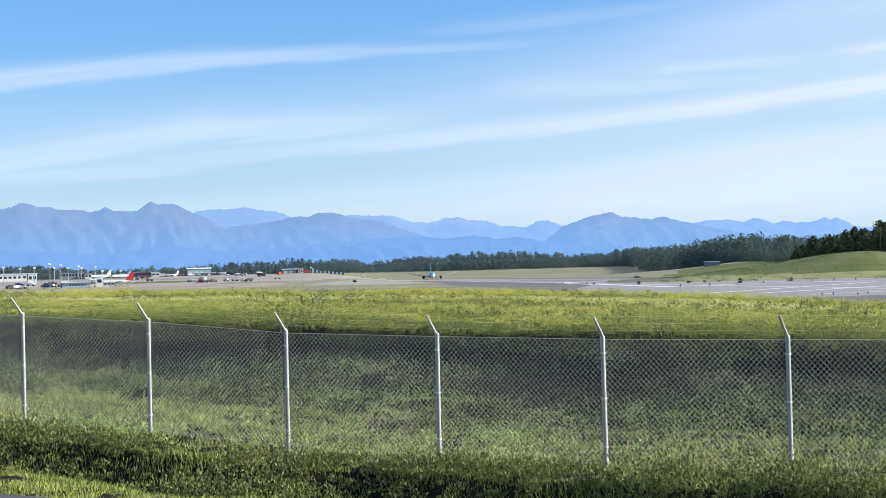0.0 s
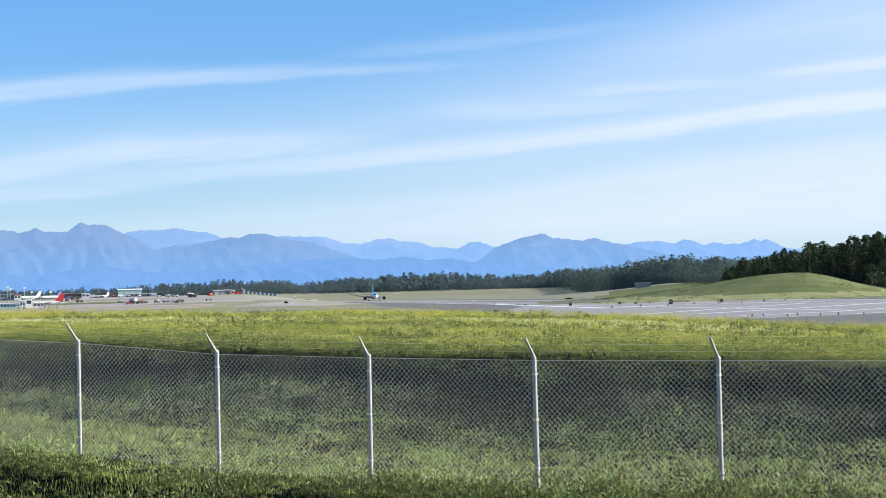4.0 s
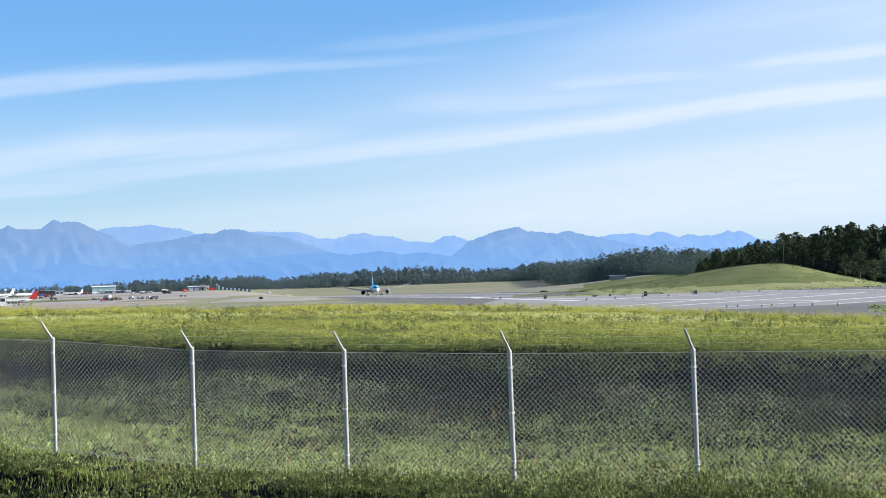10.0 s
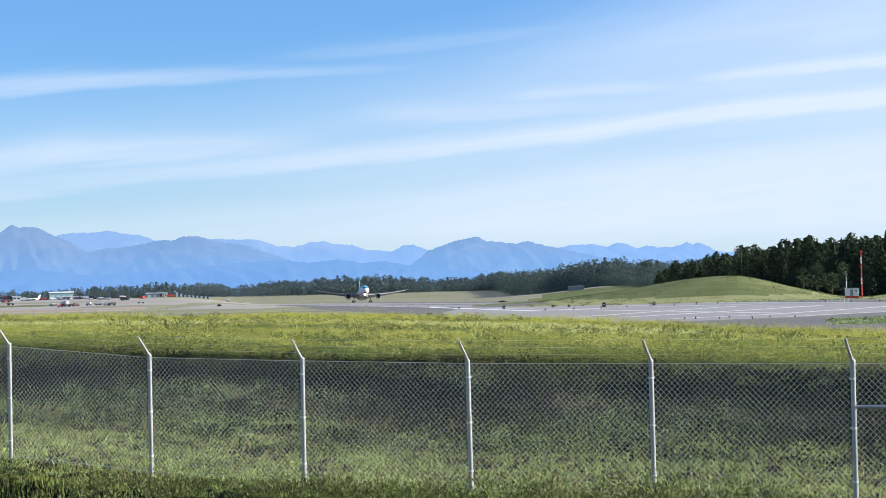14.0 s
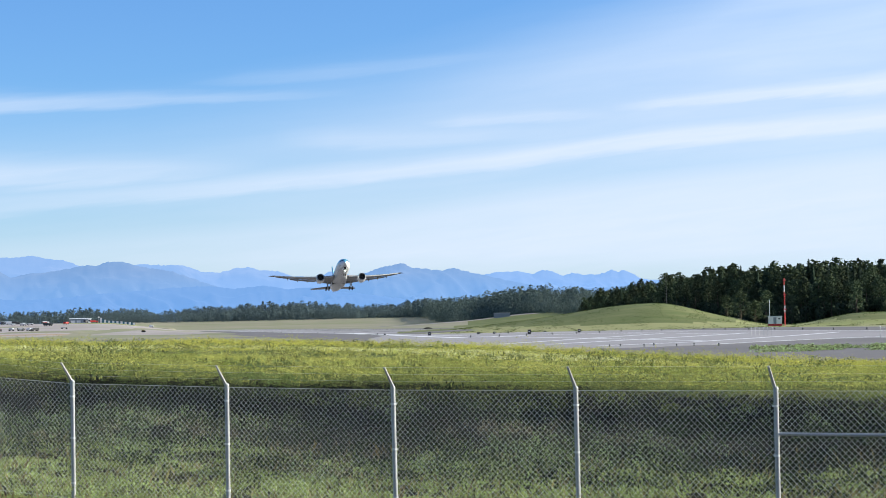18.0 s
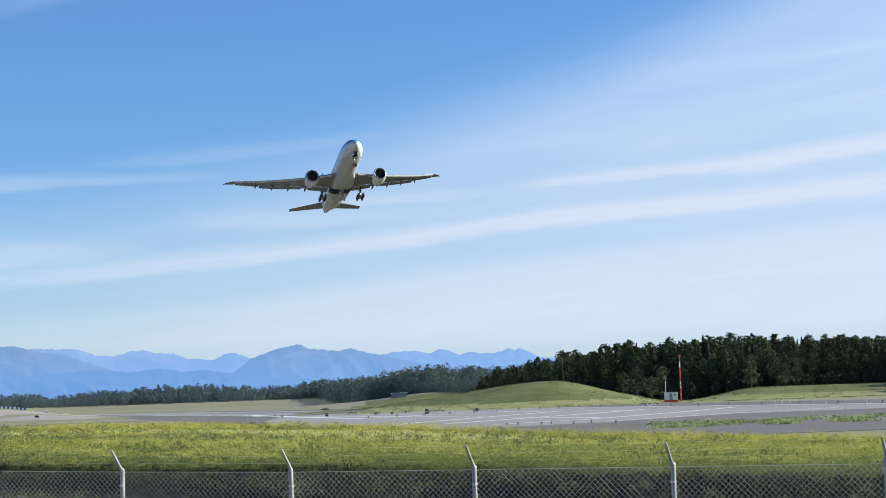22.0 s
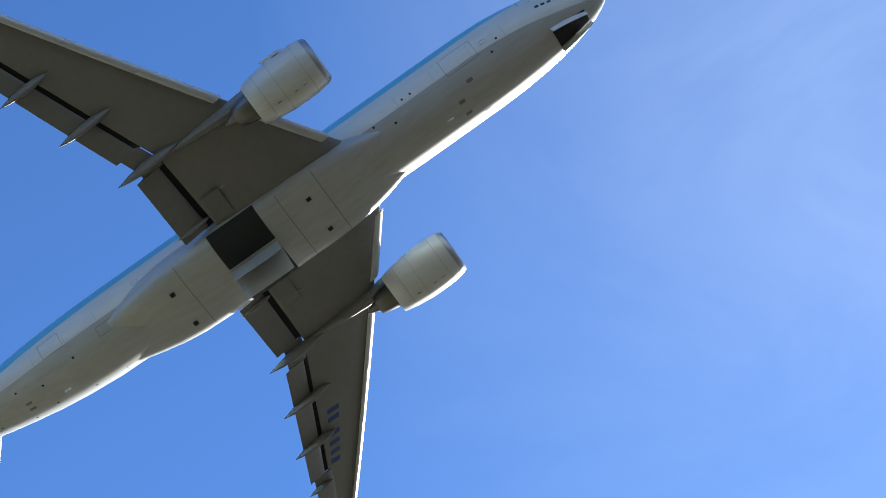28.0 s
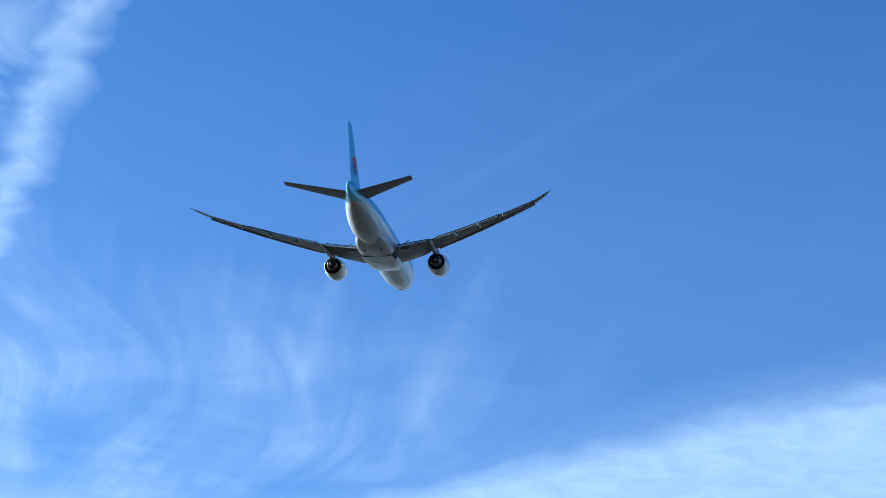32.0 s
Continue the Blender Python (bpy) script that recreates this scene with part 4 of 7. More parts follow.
def build_wing(side, plane):
    rings = []
    for y in (0.0, 1.5, 3.1, 5, 7.5, 9.7, 12, 15, 18, 21, 24, 27, 28.9, 29.6, 30.5, 31.4, 32.0, 32.35):
        le, te, cut, z = wing_le(y), wing_te(y), wing_cut(y), wing_z(y)
        ch = te - le
        t = float(np.interp(y, [0, 3, 10, 29, 32.35], [0.135, 0.13, 0.105, 0.095, 0.08]))
        ring = []
        for x, h in foil(11, t):
            s = min(le + x * ch, cut)
            ring.append(L(s, side * y, z + h * ch - 0.02 * x * ch))
        rings.append(ring)
    w = part("wing", loft(bmesh.new(), rings), M_WING, plane, "light grey swept wing", smooth=35)

    def panel(name, y0, y1, lead, tail, droop, lower, ma=M_WING, thick=0.13, n=7):
        rs = []
        for y in np.linspace(y0, y1, n):
            a, b, z = lead(y), tail(y), wing_z(y)
            ring = []
            for x, h in foil(7, thick):
                sx, hz = x * (b - a), h * (b - a)
                ca, sa = math.cos(radians(droop)), math.sin(radians(droop))
                ring.append(L(a + sx * ca + hz * sa, side * y, z - 0.10 - lower - sx * sa + hz * ca))
            rs.append(ring)
        return part(name, loft(bmesh.new(), rs), ma, w, smooth=35)

    # panels over the flap slots, black in place of the shade there
    for y0, y1 in ((3.2, 9.5), (10.9, 22.8)):
        rs = []
        for y in np.linspace(y0, y1, 6):
            c, z = wing_cut(y), wing_z(y)
            a, b, up = c - 0.25, c + 0.85, z + 0.30 - 0.004 * y
            rs.append([L(a, side * y, up - 0.02), L(b, side * y, up - 0.20), L(b, side * y, up - 0.16), L(a, side * y, up + 0.05)])
        part("spoiler_panel", loft(bmesh.new(), rs), M_BLACK, w, "black spoiler panel with the flap slot's shade in its colour")
    panel("inboard_flap", 3.5, 9.2, lambda y: wing_cut(y) + 0.48, lambda y: wing_te(y) + 0.72, 14, 0.12)
    panel("flaperon", 9.15, 11.15, lambda y: wing_cut(y) + 0.1, lambda y: wing_te(y) + 0.10, 8, 0.05)
    panel("outboard_flap", 11.1, 22.6, lambda y: wing_cut(y) + 0.38, lambda y: wing_te(y) + 0.45, 12, 0.10)
    panel("aileron", 22.75, 29.2, lambda y: wing_cut(y) - 0.35, lambda y: wing_te(y), 4, 0.0)
    for y0, y1 in ((3.8, 8.6), (10.7, 15.57), (15.6, 20.07), (20.1, 24.67), (24.7, 29.3)):
        rs = []
        for y in np.linspace(y0, y1, 4):
            c = 0.9 - 0.012 * y
            z = wing_z(y) - 0.24
            ring = [L(wing_le(y) - 0.26 + c * (0.5 - 0.5 * math.cos(q)), side * y, z + 0.17 * math.sin(q) - 0.10 * math.cos(q) * -1) for q in np.linspace(0, 2 * math.pi, 12, endpoint=False)]
            rs.append(ring)
        part("slat", loft(bmesh.new(), rs), M_SLAT, w, "pale bare-metal slat", smooth=40)
    # canoe fairings over the flap tracks
    for y, ln in ((4.1, 2.6), (9.9, 5.0), (14.6, 4.2), (19.0, 3.8), (23.6, 2.2)):
        s0 = wing_te(y) - ln * 0.72
        prof = [(0, 0.02), (0.1, 0.5), (0.3, 0.95), (0.55, 1.0), (0.8, 0.62), (1.0, 0.05)]
        rs = []
        for x, r in prof:
            rr = 0.34 * r * (ln / 5.0 + 0.35)
            zc = wing_z(y) - 0.42 - 0.50 * x * (ln / 5.0)
            rs.append([L(s0 + x * ln * 1.06, side * y + 0.75 * rr * math.cos(q), zc + 1.25 * rr * math.sin(q)) for q in np.linspace(0, 2 * math.pi, 10, endpoint=False)])
        part("flap_track_fairing", loft(bmesh.new(), rs), M_WING, w, smooth=40)
    bm = bmesh.new()
    bmesh.ops.create_uvsphere(bm, u_segments=8, v_segments=5, radius=0.13, matrix=Matrix.Translation(L(wing_le(31.6) + 0.1, side * 31.5, wing_z(31.5))))
    part("navigation_light", bm, M_GLASS, w)
    return w


def build_engine(side, plane):
    o = Matrix.Translation(L(19.45, side * 9.68, -2.55)) @ Matrix.Rotation(radians(-2.0), 4, "Y") @ Matrix.Diagonal((-1, 1, 1, 1))
    n = part("engine_nacelle", lathe(bmesh.new(), [(5.6, 1.50), (5.55, 1.56), (4.6, 1.76), (3.4, 1.92), (2.2, 1.97), (1.2, 1.95), (0.55, 1.86), (0.45, 1.83)], o, 40), M_WHITE, plane,
             "white rounded engine cowling", smooth=50)
    part("inlet_lip", lathe(bmesh.new(), [(0.46, 1.835), (0.2, 1.76), (0.05, 1.66), (0.0, 1.58), (0.06, 1.50), (0.25, 1.45), (0.6, 1.47)], o, 40), M_LIP, n, "dull metal inlet lip", smooth=60)
    part("inlet_duct", lathe(bmesh.new(), [(0.6, 1.47), (1.0, 1.52), (1.55, 1.56)], o, 40), M_DARKBOX, n, smooth=True)
    part("fan_disc", lathe(bmesh.new(), [(1.6, 1.57), (1.65, 0.3)], o, 40), M_BLACK, n, smooth=True)
    bm = bmesh.new()
    for k in range(22):
        a = 2 * math.pi * k / 22
        rs = []
        for r, tw in ((0.42, 0.5), (0.8, 0.75), (1.2, 0.95), (1.53, 1.1)):
            wv = 0.13 + 0.05 * r
            c, sn = math.cos(tw), math.sin(tw)
            pts = []
            for q, th in ((-wv, 0), (0, 0.012), (wv, 0), (0, -0.012)):
                dx, dt = q * c - th * sn, q * sn + th * c
                aa = a + dt / r
                pts.append(o @ Vector((1.38 + dx, r * math.cos(aa), r * math.sin(aa))))
            rs.append(pts)
        loft(bm, rs)
    part("fan_blades", bm, M_DARKBOX, n, "dark fan blades")
    part("spinner", lathe(bmesh.new(), [(0.75, 0.02), (0.9, 0.17), (1.15, 0.33), (1.45, 0.44)], o, 20), M_DARKBOX, n, smooth=True)
    part("fan_nozzle", lathe(bmesh.new(), [(5.6, 1.50), (5.3, 1.44), (4.4, 1.5)], o, 40), M_BLACK, n, smooth=True)
    part("core_cowl", lathe(bmesh.new(), [(4.4, 1.12), (5.4, 1.10), (6.3, 0.92), (7.0, 0.74), (7.02, 0.70), (6.6, 0.68)], o, 32), M_HOT, n, "dark heat-stained core cowl", smooth=50)
    part("exhaust_plug", lathe(bmesh.new(), [(6.4, 0.58), (7.0, 0.46), (7.6, 0.22), (7.9, 0.03)], o, 24), M_HOT, n, smooth=True)
    rs = []
    for s, z0, z1, w in ((20.9, -0.72, -0.55, 0.12), (22.5, -0.95, -0.2, 0.32), (24.6, -1.35, -0.25, 0.42), (26.6, -1.85, -0.55, 0.42), (29.0, -1.65, -0.75, 0.34), (31.9, -1.25, -0.95, 0.06)):
        rs.append([L(s, side * 9.68 + w * a, (z0 + z1) / 2 + (z1 - z0) / 2 * b) for a, b in ((-1, -0.6), (-0.5, -1), (0.5, -1), (1, -0.6), (1, 0.6), (0.5, 1), (-0.5, 1), (-1, 0.6))])
    part("pylon", loft(bmesh.new(), rs), M_WING, n, "grey engine pylon", smooth=40)
    bm = bmesh.new()
    rs = []
    for r, t in ((1.75, 0.02), (2.15, 0.02), (2.35, 0.01)):
        rs.append([o @ Matrix.Rotation(radians(-side * 40), 4, "X") @ Vector((x + (r - 1.75) * 1.1, tt, r)) for x, tt in ((1.2, 0), (1.8, t), (2.9, 0), (1.8, -t))])
    part("nacelle_strake", loft(bm, rs), M_WHITE, n)
    for q, rr in ((1.25, 1.955), (3.3, 1.93), (4.55, 1.772)):
        part("cowl_seam", lathe(bmesh.new(), [(q, rr + 0.006), (q + 0.03, rr + 0.006)], o, 40), M_LIP, n)
    for q in (1.7, 2.4, 3.0, 3.8):
        part("cowl_latch", rodded(o @ Vector((q, 0.05, -1.955 if q < 3 else -1.9)), o @ Vector((q + 0.25, 0.05, -1.955 if q < 3 else -1.87)), 0.03, seg=6), M_DARKBOX, n)
    # round company mark on the outer face, as plain coloured fields
    for nm, ma, a0, a1 in (("mark_red", M_RED, 15, 165), ("mark_blue", M_NAVY, 195, 345)):
        bm = bmesh.new()
        pts = []
        base = 90 - side * 80
        for q in np.linspace(a0, a1, 14):
            xx, yy = 0.36 * math.cos(radians(q)), 0.36 * math.sin(radians(q))
            th = radians(18 if side > 0 else 162) + yy / 1.98 * side
            pts.append(o @ Vector((2.3 - xx, 1.99 * math.cos(th), 1.99 * math.sin(th))))
        bm.faces.new([bm.verts.new(p) for p in pts])
        part(nm, bm, ma, n)
    return n


def tail_surface(root, tip, t0, t1):
    """root, tip: station of the leading edge, of the trailing edge, y, z."""
    rs = []
    flat = abs(root[2] - tip[2]) < 1.0
    for k in np.linspace(0, 1, 6):
        le, te, y, z = (a + (b - a) * k for a, b in zip(root, tip))
        t = t0 + (t1 - t0) * k
        rs.append([L(le + x * (te - le), y + (h * (te - le) if flat else 0), z + (0 if flat else h * (te - le))) for x, h in foil(8, t, 0.0)])
    return loft(bmesh.new(), rs)


def wheel(bm, c, r, w):
    prof = [(-w, r * 0.55), (-w, r * 0.85), (-w * 0.7, r * 0.98), (0, r), (w * 0.7, r * 0.98), (w, r * 0.85), (w, r * 0.55)]
    lathe(bm, prof, Matrix.Translation(c) @ Matrix.Rotation(radians(90), 4, "Z"), 18)


def hub(bm, c, r, w):
    lathe(bm, [(-w, 0.02), (-w, r * 0.3), (-w * 0.8, r * 0.56), (w * 0.8, r * 0.56), (w, r * 0.3), (w, 0.02)], Matrix.Translation(c) @ Matrix.Rotation(radians(90), 4, "Z"), 14)


def main_gear(side, plane):
    """Leg with its six-wheel bogie; its own origin is the trunnion."""
    leg = rodded((0, 0, 0), (0, 0, -1.9), 0.24, 0.22, seg=14)
    rod(leg, (0, 0, -1.8), (0, 0, -3.0), 0.15, seg=12)
    rod(leg, (0, 0, -0.2), (1.9, 0, 0.0), 0.10)
    rod(leg, (0, 0, -1.5), (1.6, -side * 0.2, 0.1), 0.08)
    rod(leg, (0, 0, -1.6), (-0.1, -side * 1.5, 0.1), 0.09)
    g = part("main_gear_leg", leg, M_LIP, plane, "metal main landing gear leg", smooth=40)
    beam = boxed(-1.65, 1.65, -0.16, 0.16, -3.12, -2.86, bevel=0.04)
    part("bogie_beam", beam, M_LIP, g)
    part("leg_door", boxed(-0.75, 0.75, side * 0.30, side * 0.34, -2.0, 0.15, bevel=0.02), M_WING, g, "grey gear leg door")
    for x in (-1.45, 0.0, 1.45):
        for s in (-1, 1):
            bm = bmesh.new()
            wheel(bm, Vector((x, s * 0.70, -3.0 - 0.0)), 0.665, 0.24)
            t = part("wheel", bm, M_TYRE, g, smooth=40)
            bm = bmesh.new()
            hub(bm, Vector((x, s * 0.70, -3.0)), 0.665, 0.2)
            part("axle", rodded((x, 0, -3.0), (x, s * 0.75, -3.0), 0.09), M_GALV, g)
            part("hub", bm, M_BARE, g, smooth=40)
    return g


def nose_gear(plane):
    leg = rodded((0, 0, 0), (0, 0, -2.0), 0.14, 0.13, seg=12)
    rod(leg, (0, 0, -1.9), (0, 0, -2.75), 0.09, seg=10)
    rod(leg, (0, 0, -1.2), (1.2, 0, 0.0), 0.07)
    g = part("nose_gear_leg", leg, M_GALV, plane, "metal nose landing gear leg", smooth=40)
    for s in (-1, 1):
        bm = bmesh.new()
        wheel(bm, Vector((0, s * 0.32, -2.76)), 0.54, 0.17)
        part("wheel", bm, M_TYRE, g, smooth=40)
        bm = bmesh.new()
        lathe(bm, [(0.02, 0.01), (0.0, 0.105)], Matrix.Translation((0.15, s * 0.26, -1.0)), 12)
        tube = lathe(bmesh.new(), [(-0.04, 0.11), (0.64, 0.115), (0.64, 0.135), (-0.05, 0.14), (-0.05, 0.02)], Matrix.Translation((0.15, s * 0.26, -1.0)), 12)
        part("lamp_housing", tube, M_DARKBOX, g)
        part("landing_lamp", bm, M_LAMP, g, "bright lit landing lamp")
    part("axle", rodded((0, -0.35, -2.76), (0, 0.35, -2.76), 0.07), M_GALV, g)
    return g


FAIR_S = (18.9, 19.6, 20.6, 22.0, 23.8, 26, 29, 32, 35, 37.4, 39.2, 40.6, 41.8, 42.6)


def fairing(s, a, off=0.0):
    """Point on the belly fairing: a rounded box that swells a little out of the fuselage."""
    k = float(np.interp(s, [18.9, 20.6, 22.0, 23.8, 26, 35, 37.4, 39.2, 40.6, 42.6], [0.0, 0.42, 0.70, 0.90, 1.0, 1.0, 0.93, 0.72, 0.45, 0.0]))
    c, sn = math.cos(radians(a)), math.sin(radians(a))
    yy = math.copysign(abs(c) ** 0.62, c) * (2.15 + 1.05 * k + off)
    zz = -1.9 + math.copysign(abs(sn) ** 0.62, sn) * (0.80 + 0.80 * k + off)
    return L(s, yy, zz)


def build_freighter():
    plane = new("cargo_aircraft")
    tagged(plane, "sky-blue and white twin-engined cargo jet taking off", "airplane")
    st = sorted(set(FS) | set(np.arange(13, 42, 2.9)) | {0.4, 1.0, 1.9, 2.9, 4.2, 5.8, 7.5, 58.2})
    cheat = lambda q: float(np.interp(q, [-0.35, 1.0, 2.5, 5, 9, 14, 40, 48, 54, 57, 58.6, 63.1], [70, 58, 34, 12, 2, 0, 0, -4, -12, -40, -89, -89]))
    keel = lambda q: min(cheat(q) - 0.5, float(np.interp(q, [-0.35, 1.0, 3, 6, 10, 46, 54, 57, 63.1], [-60, -58, -50, -42, -37, -37, -42, -70, -89.8])))
    crown = loft(bmesh.new(), [[skin(q, a) for a in np.linspace(cheat(q), 180 - cheat(q), 25)] for q in st], closed=False, caps=False)
    part("upper_fuselage", crown, M_BLUE, plane, "sky-blue upper fuselage", smooth=60)
    for side in (0, 1):
        band = loft(bmesh.new(), [[skin(q, a if side == 0 else 180 - a) for a in np.linspace(keel(q), cheat(q), 7)] for q in st], closed=False, caps=False)
        part("side_band", band, M_WHITE, plane, "white band along the fuselage side", smooth=60)
    belly = loft(bmesh.new(), [[skin(q, a) for a in np.linspace(180 - keel(q), 360 + keel(q), 25)] for q in st], closed=False, caps=False)
    low = part("lower_fuselage", belly, M_BELLY, plane, "pale grey lower fuselage", smooth=60)
    # wing root fairing
    fair = part("wing_fairing", loft(bmesh.new(), [[fairing(q, a) for a in np.linspace(0, 360, 36, endpoint=False)] for q in FAIR_S]), M_BELLY, plane, "pale grey belly fairing between the wings", smooth=50)
    for q in (24.5, 27.6, 36.4):
        part("panel_seam", loft(bmesh.new(), [[fairing(x, a, 0.006) for a in np.linspace(205, 335, 20)] for x in (q, q + 0.05)], closed=False, caps=False), M_WING, fair)
    for y0 in (-1.5, 1.5):
        for q in (37.4, 25.6):
            part("vent", boxed(32 - q - 0.35, 32 - q, y0 - 0.14, y0 + 0.14, 5.55 - 3.52, 5.55 - 3.35), M_BLACK, fair)
    for side in (1, -1):
        build_wing(side, plane)
        build_engine(side, plane)
        part("tailplane", tail_surface((53.0, 59.5, side * 0.5, 1.15), (61.5, 63.9, side * 10.75, 2.05), 0.10, 0.09), M_WING, plane, "grey swept tailplane", smooth=35)
    part("tail_cone_end", loft(bmesh.new(), [[skin(q, a, -0.004) for a in np.linspace(0, 360, 16, endpoint=False)] for q in (62.9, 63.1)] + [[skin(63.1, a, -0.09) + Vector((-0.12, 0, 0)) for a in np.linspace(0, 360, 16, endpoint=False)]]), M_WING, plane, smooth=40)
    fin = part("fin", tail_surface((50.6, 60.0, 0.0, 2.3), (59.6, 62.9, 0.0, 12.55), 0.10, 0.09), M_BLUE, plane, "sky-blue tail fin", smooth=35)
    # the company's round mark on the fin, as plain coloured fields
    for side in (1, -1):
        for nm, ma, a0, a1 in (("mark_ring", M_WHITE, 0, 360), ("mark_red", M_RED, 8, 172), ("mark_blue", M_NAVY, 188, 352)):
            bm = bmesh.new()
            rad, off = (1.62, 0.03) if nm == "mark_ring" else (1.5, 0.05)
            pts = []
            edge = [(rad * math.cos(radians(q)), rad * math.sin(radians(q))) for q in np.linspace(a0, a1, 24, endpoint=a1 < 360)]
            if ma is not M_WHITE:
                ux = np.linspace(edge[-1][0], edge[0][0], 14)[1:-1]
                edge += [(q, (0.16 if ma is M_RED else -0.16) + 0.52 * math.sin(math.pi * q / 1.5) * (-1 if side > 0 else 1)) for q in ux]
            for u, v in edge:
                zz = 6.05 + v
                k = (zz - 2.3) / 10.25
                le, te = 50.6 + 9.0 * k, 60.0 + 2.9 * k
                s = 57.9 + u + 0.18 * v
                x = min(max((s - le) / (te - le), 0.02), 0.98)
                th = (0.10 - 0.01 * k) * 5 * (0.2969 * math.sqrt(x) - 0.126 * x - 0.3516 * x * x + 0.2843 * x ** 3 - 0.1015 * x ** 4) * (te - le)
                pts.append(L(s, side * (th + off), zz))
            bm.faces.new([bm.verts.new(p) for p in pts])
            part(nm, bm, ma, fin)
    # cockpit glazing, doors, small openings
    for side in (0, 1):
        for a0, a1, s0, s1 in ((64, 88, 1.45, 2.85), (42, 62, 1.8, 3.2), (26, 40, 2.5, 3.7)):
            a0, a1 = (a0, a1) if side == 0 else (180 - a1, 180 - a0)
            part("cockpit_window", skin_patch(s0, s1, a0, a1, 0.012), M_GLASS, plane, "dark cockpit window", smooth=True)
        for k in range(4):
            a = -21 if side == 0 else 201
            part("marking_bar", skin_patch(3.0 + k * 0.47, 3.3 + k * 0.47, a - 2.6, a + 2.6, 0.012, 3, 3), M_WINDOW, plane, smooth=True)
        for s0, s1, a0, a1 in ((4.7, 5.6, 0, 30), (10.0, 12.7, -42, -12), (46.2, 48.0, -38, -14), (9.0, 9.5, -31, -25), (39.2, 39.7, -24, -18), (42.2, 43.6, -58, -44)) + (((44.8, 48.6, 18, 64),) if side == 0 else ()):
            bm = bmesh.new()
            if side == 1:
                a0, a1 = 180 - a1, 180 - a0
            skin_outline(bm, s0, s1, a0, a1, 0.012, 0.022)
            part("door_outline", bm, M_WINDOW, low)
        for s, a in ((8.2, -35), (9.0, -48), (15.5, -30), (16.2, -30), (17.5, -52), (19, -40), (46, -60), (49, -70), (51, -58), (53.5, -75)):
            a = a if side == 0 else 180 - a
            part("vent", skin_patch(s, s + 0.16, a - 1.6, a + 1.6, 0.014, 2, 2), M_BLACK, low)
        for s, a in ((11.3, -62), (12.6, -80), (50.5, -84), (56.5, -84)):
            a = a if side == 0 else 180 - a
            part("access_panel", skin_patch(s, s + 0.5, a - 2.5, a + 2.5, 0.012, 2, 3), M_WING, low)
    for q in (7.6, 10.4, 13.6, 16.8, 43.2, 46.0, 48.8, 51.6, 54.4, 57.0):
        part("panel_seam", skin_patch(q, q + 0.02, 196, 344, 0.006, 2, 25), M_LIP, low)
    for s in (14.0, 47.5):
        rs = [[L(s + dx, t, -3.08 - dz) for dx, t in ((0, 0), (0.2, 0.02), (0.5, 0), (0.2, -0.02))] for dz, _ in ((0, 0), (0.3, 0))]
        part("blade_antenna", loft(bmesh.new(), rs), M_WHITE, low)
    # registration on the left wing's lower side: plain bars
    for k, y in enumerate((17.0, 17.8, 19.2, 20.1, 21.0, 21.9)):
        rs = []
        for yy in (y, y + 0.22, y + 0.44):
            le, te, row = wing_le(yy), wing_te(yy), []
            for f in (0.44, 0.50, 0.56, 0.62):
                t = float(np.interp(yy, [10, 29], [0.105, 0.095]))
                th = 5 * t * (0.2969 * math.sqrt(f) - 0.126 * f - 0.3516 * f * f + 0.2843 * f ** 3 - 0.1015 * f ** 4)
                row.append(L(le + f * (te - le), yy, wing_z(yy) + (0.06 * f * (1 - f) - th - 0.02 * f) * (te - le) - 0.02))
            rs.append(row)
        part("marking_bar", loft(bmesh.new(), rs, closed=False, caps=False), M_NAVY, plane)
    # wheel bays, laid on the skin as black patches for the shade inside, and their doors
    for side in (1, -1):
        part("gear_bay", loft(bmesh.new(), [[fairing(q, 270 + side * a, 0.02) for a in np.linspace(3, 82, 14)] for q in (29.3, 30.5, 32.0, 33.3)], closed=False, caps=False), M_BLACK, plane, "black patch for the shade inside the wheel bay", smooth=True)
    part("nose_bay", skin_patch(1.9, 4.7, 253, 287, 0.012, 10, 7), M_BLACK, plane, "black patch for the shade inside the nose wheel bay")
    gears, doors = [], []
    for side in (1, -1):
        g = main_gear(side, plane)
        g.location = L(31.3, side * 5.49, -1.75)
        gears.append((g, side))
        bm = bmesh.new()
        rs = []
        for x in (-2.0, -1.0, 0, 1.0, 2.0):
            ring = [Vector((x, side * yy, -0.06 - 0.20 * math.sin(math.pi * yy / 3.0) * 0.25 + tz)) for yy, tz in ((0, 0), (0.7, 0), (1.4, 0), (2.0, 0.03), (2.5, 0.16), (2.5, 0.21), (1.4, 0.05), (0, 0.05))]
            rs.append(ring)
        d = part("bay_door", loft(bm, rs), M_BELLY, plane, "white main wheel bay door", smooth=30)
        d.location = L(31.3, side * 0.3, -3.50)
        doors.append((d, side))
    n = nose_gear(plane)
    n.location = L(5.3, 0, -2.2)
    nd = []
    for side in (1, -1):
        bm = loft(bmesh.new(), [[skin(s, 270 + side * a, o) - L(3.5, side * 0.65, -2.38) for a, o in ((0.5, 0.03), (7, 0.03), (12, 0.03), (17, 0.03), (17, 0.07), (7, 0.07), (0.5, 0.07))] for s in np.linspace(1.9, 4.7, 6)])
        d = part("nose_bay_door", bm, M_WHITE, plane, "white nose wheel bay door", smooth=30)
        d.location = L(3.5, side * 0.65, -2.38)
        nd.append((d, side))
    return plane, gears, doors, n, nd


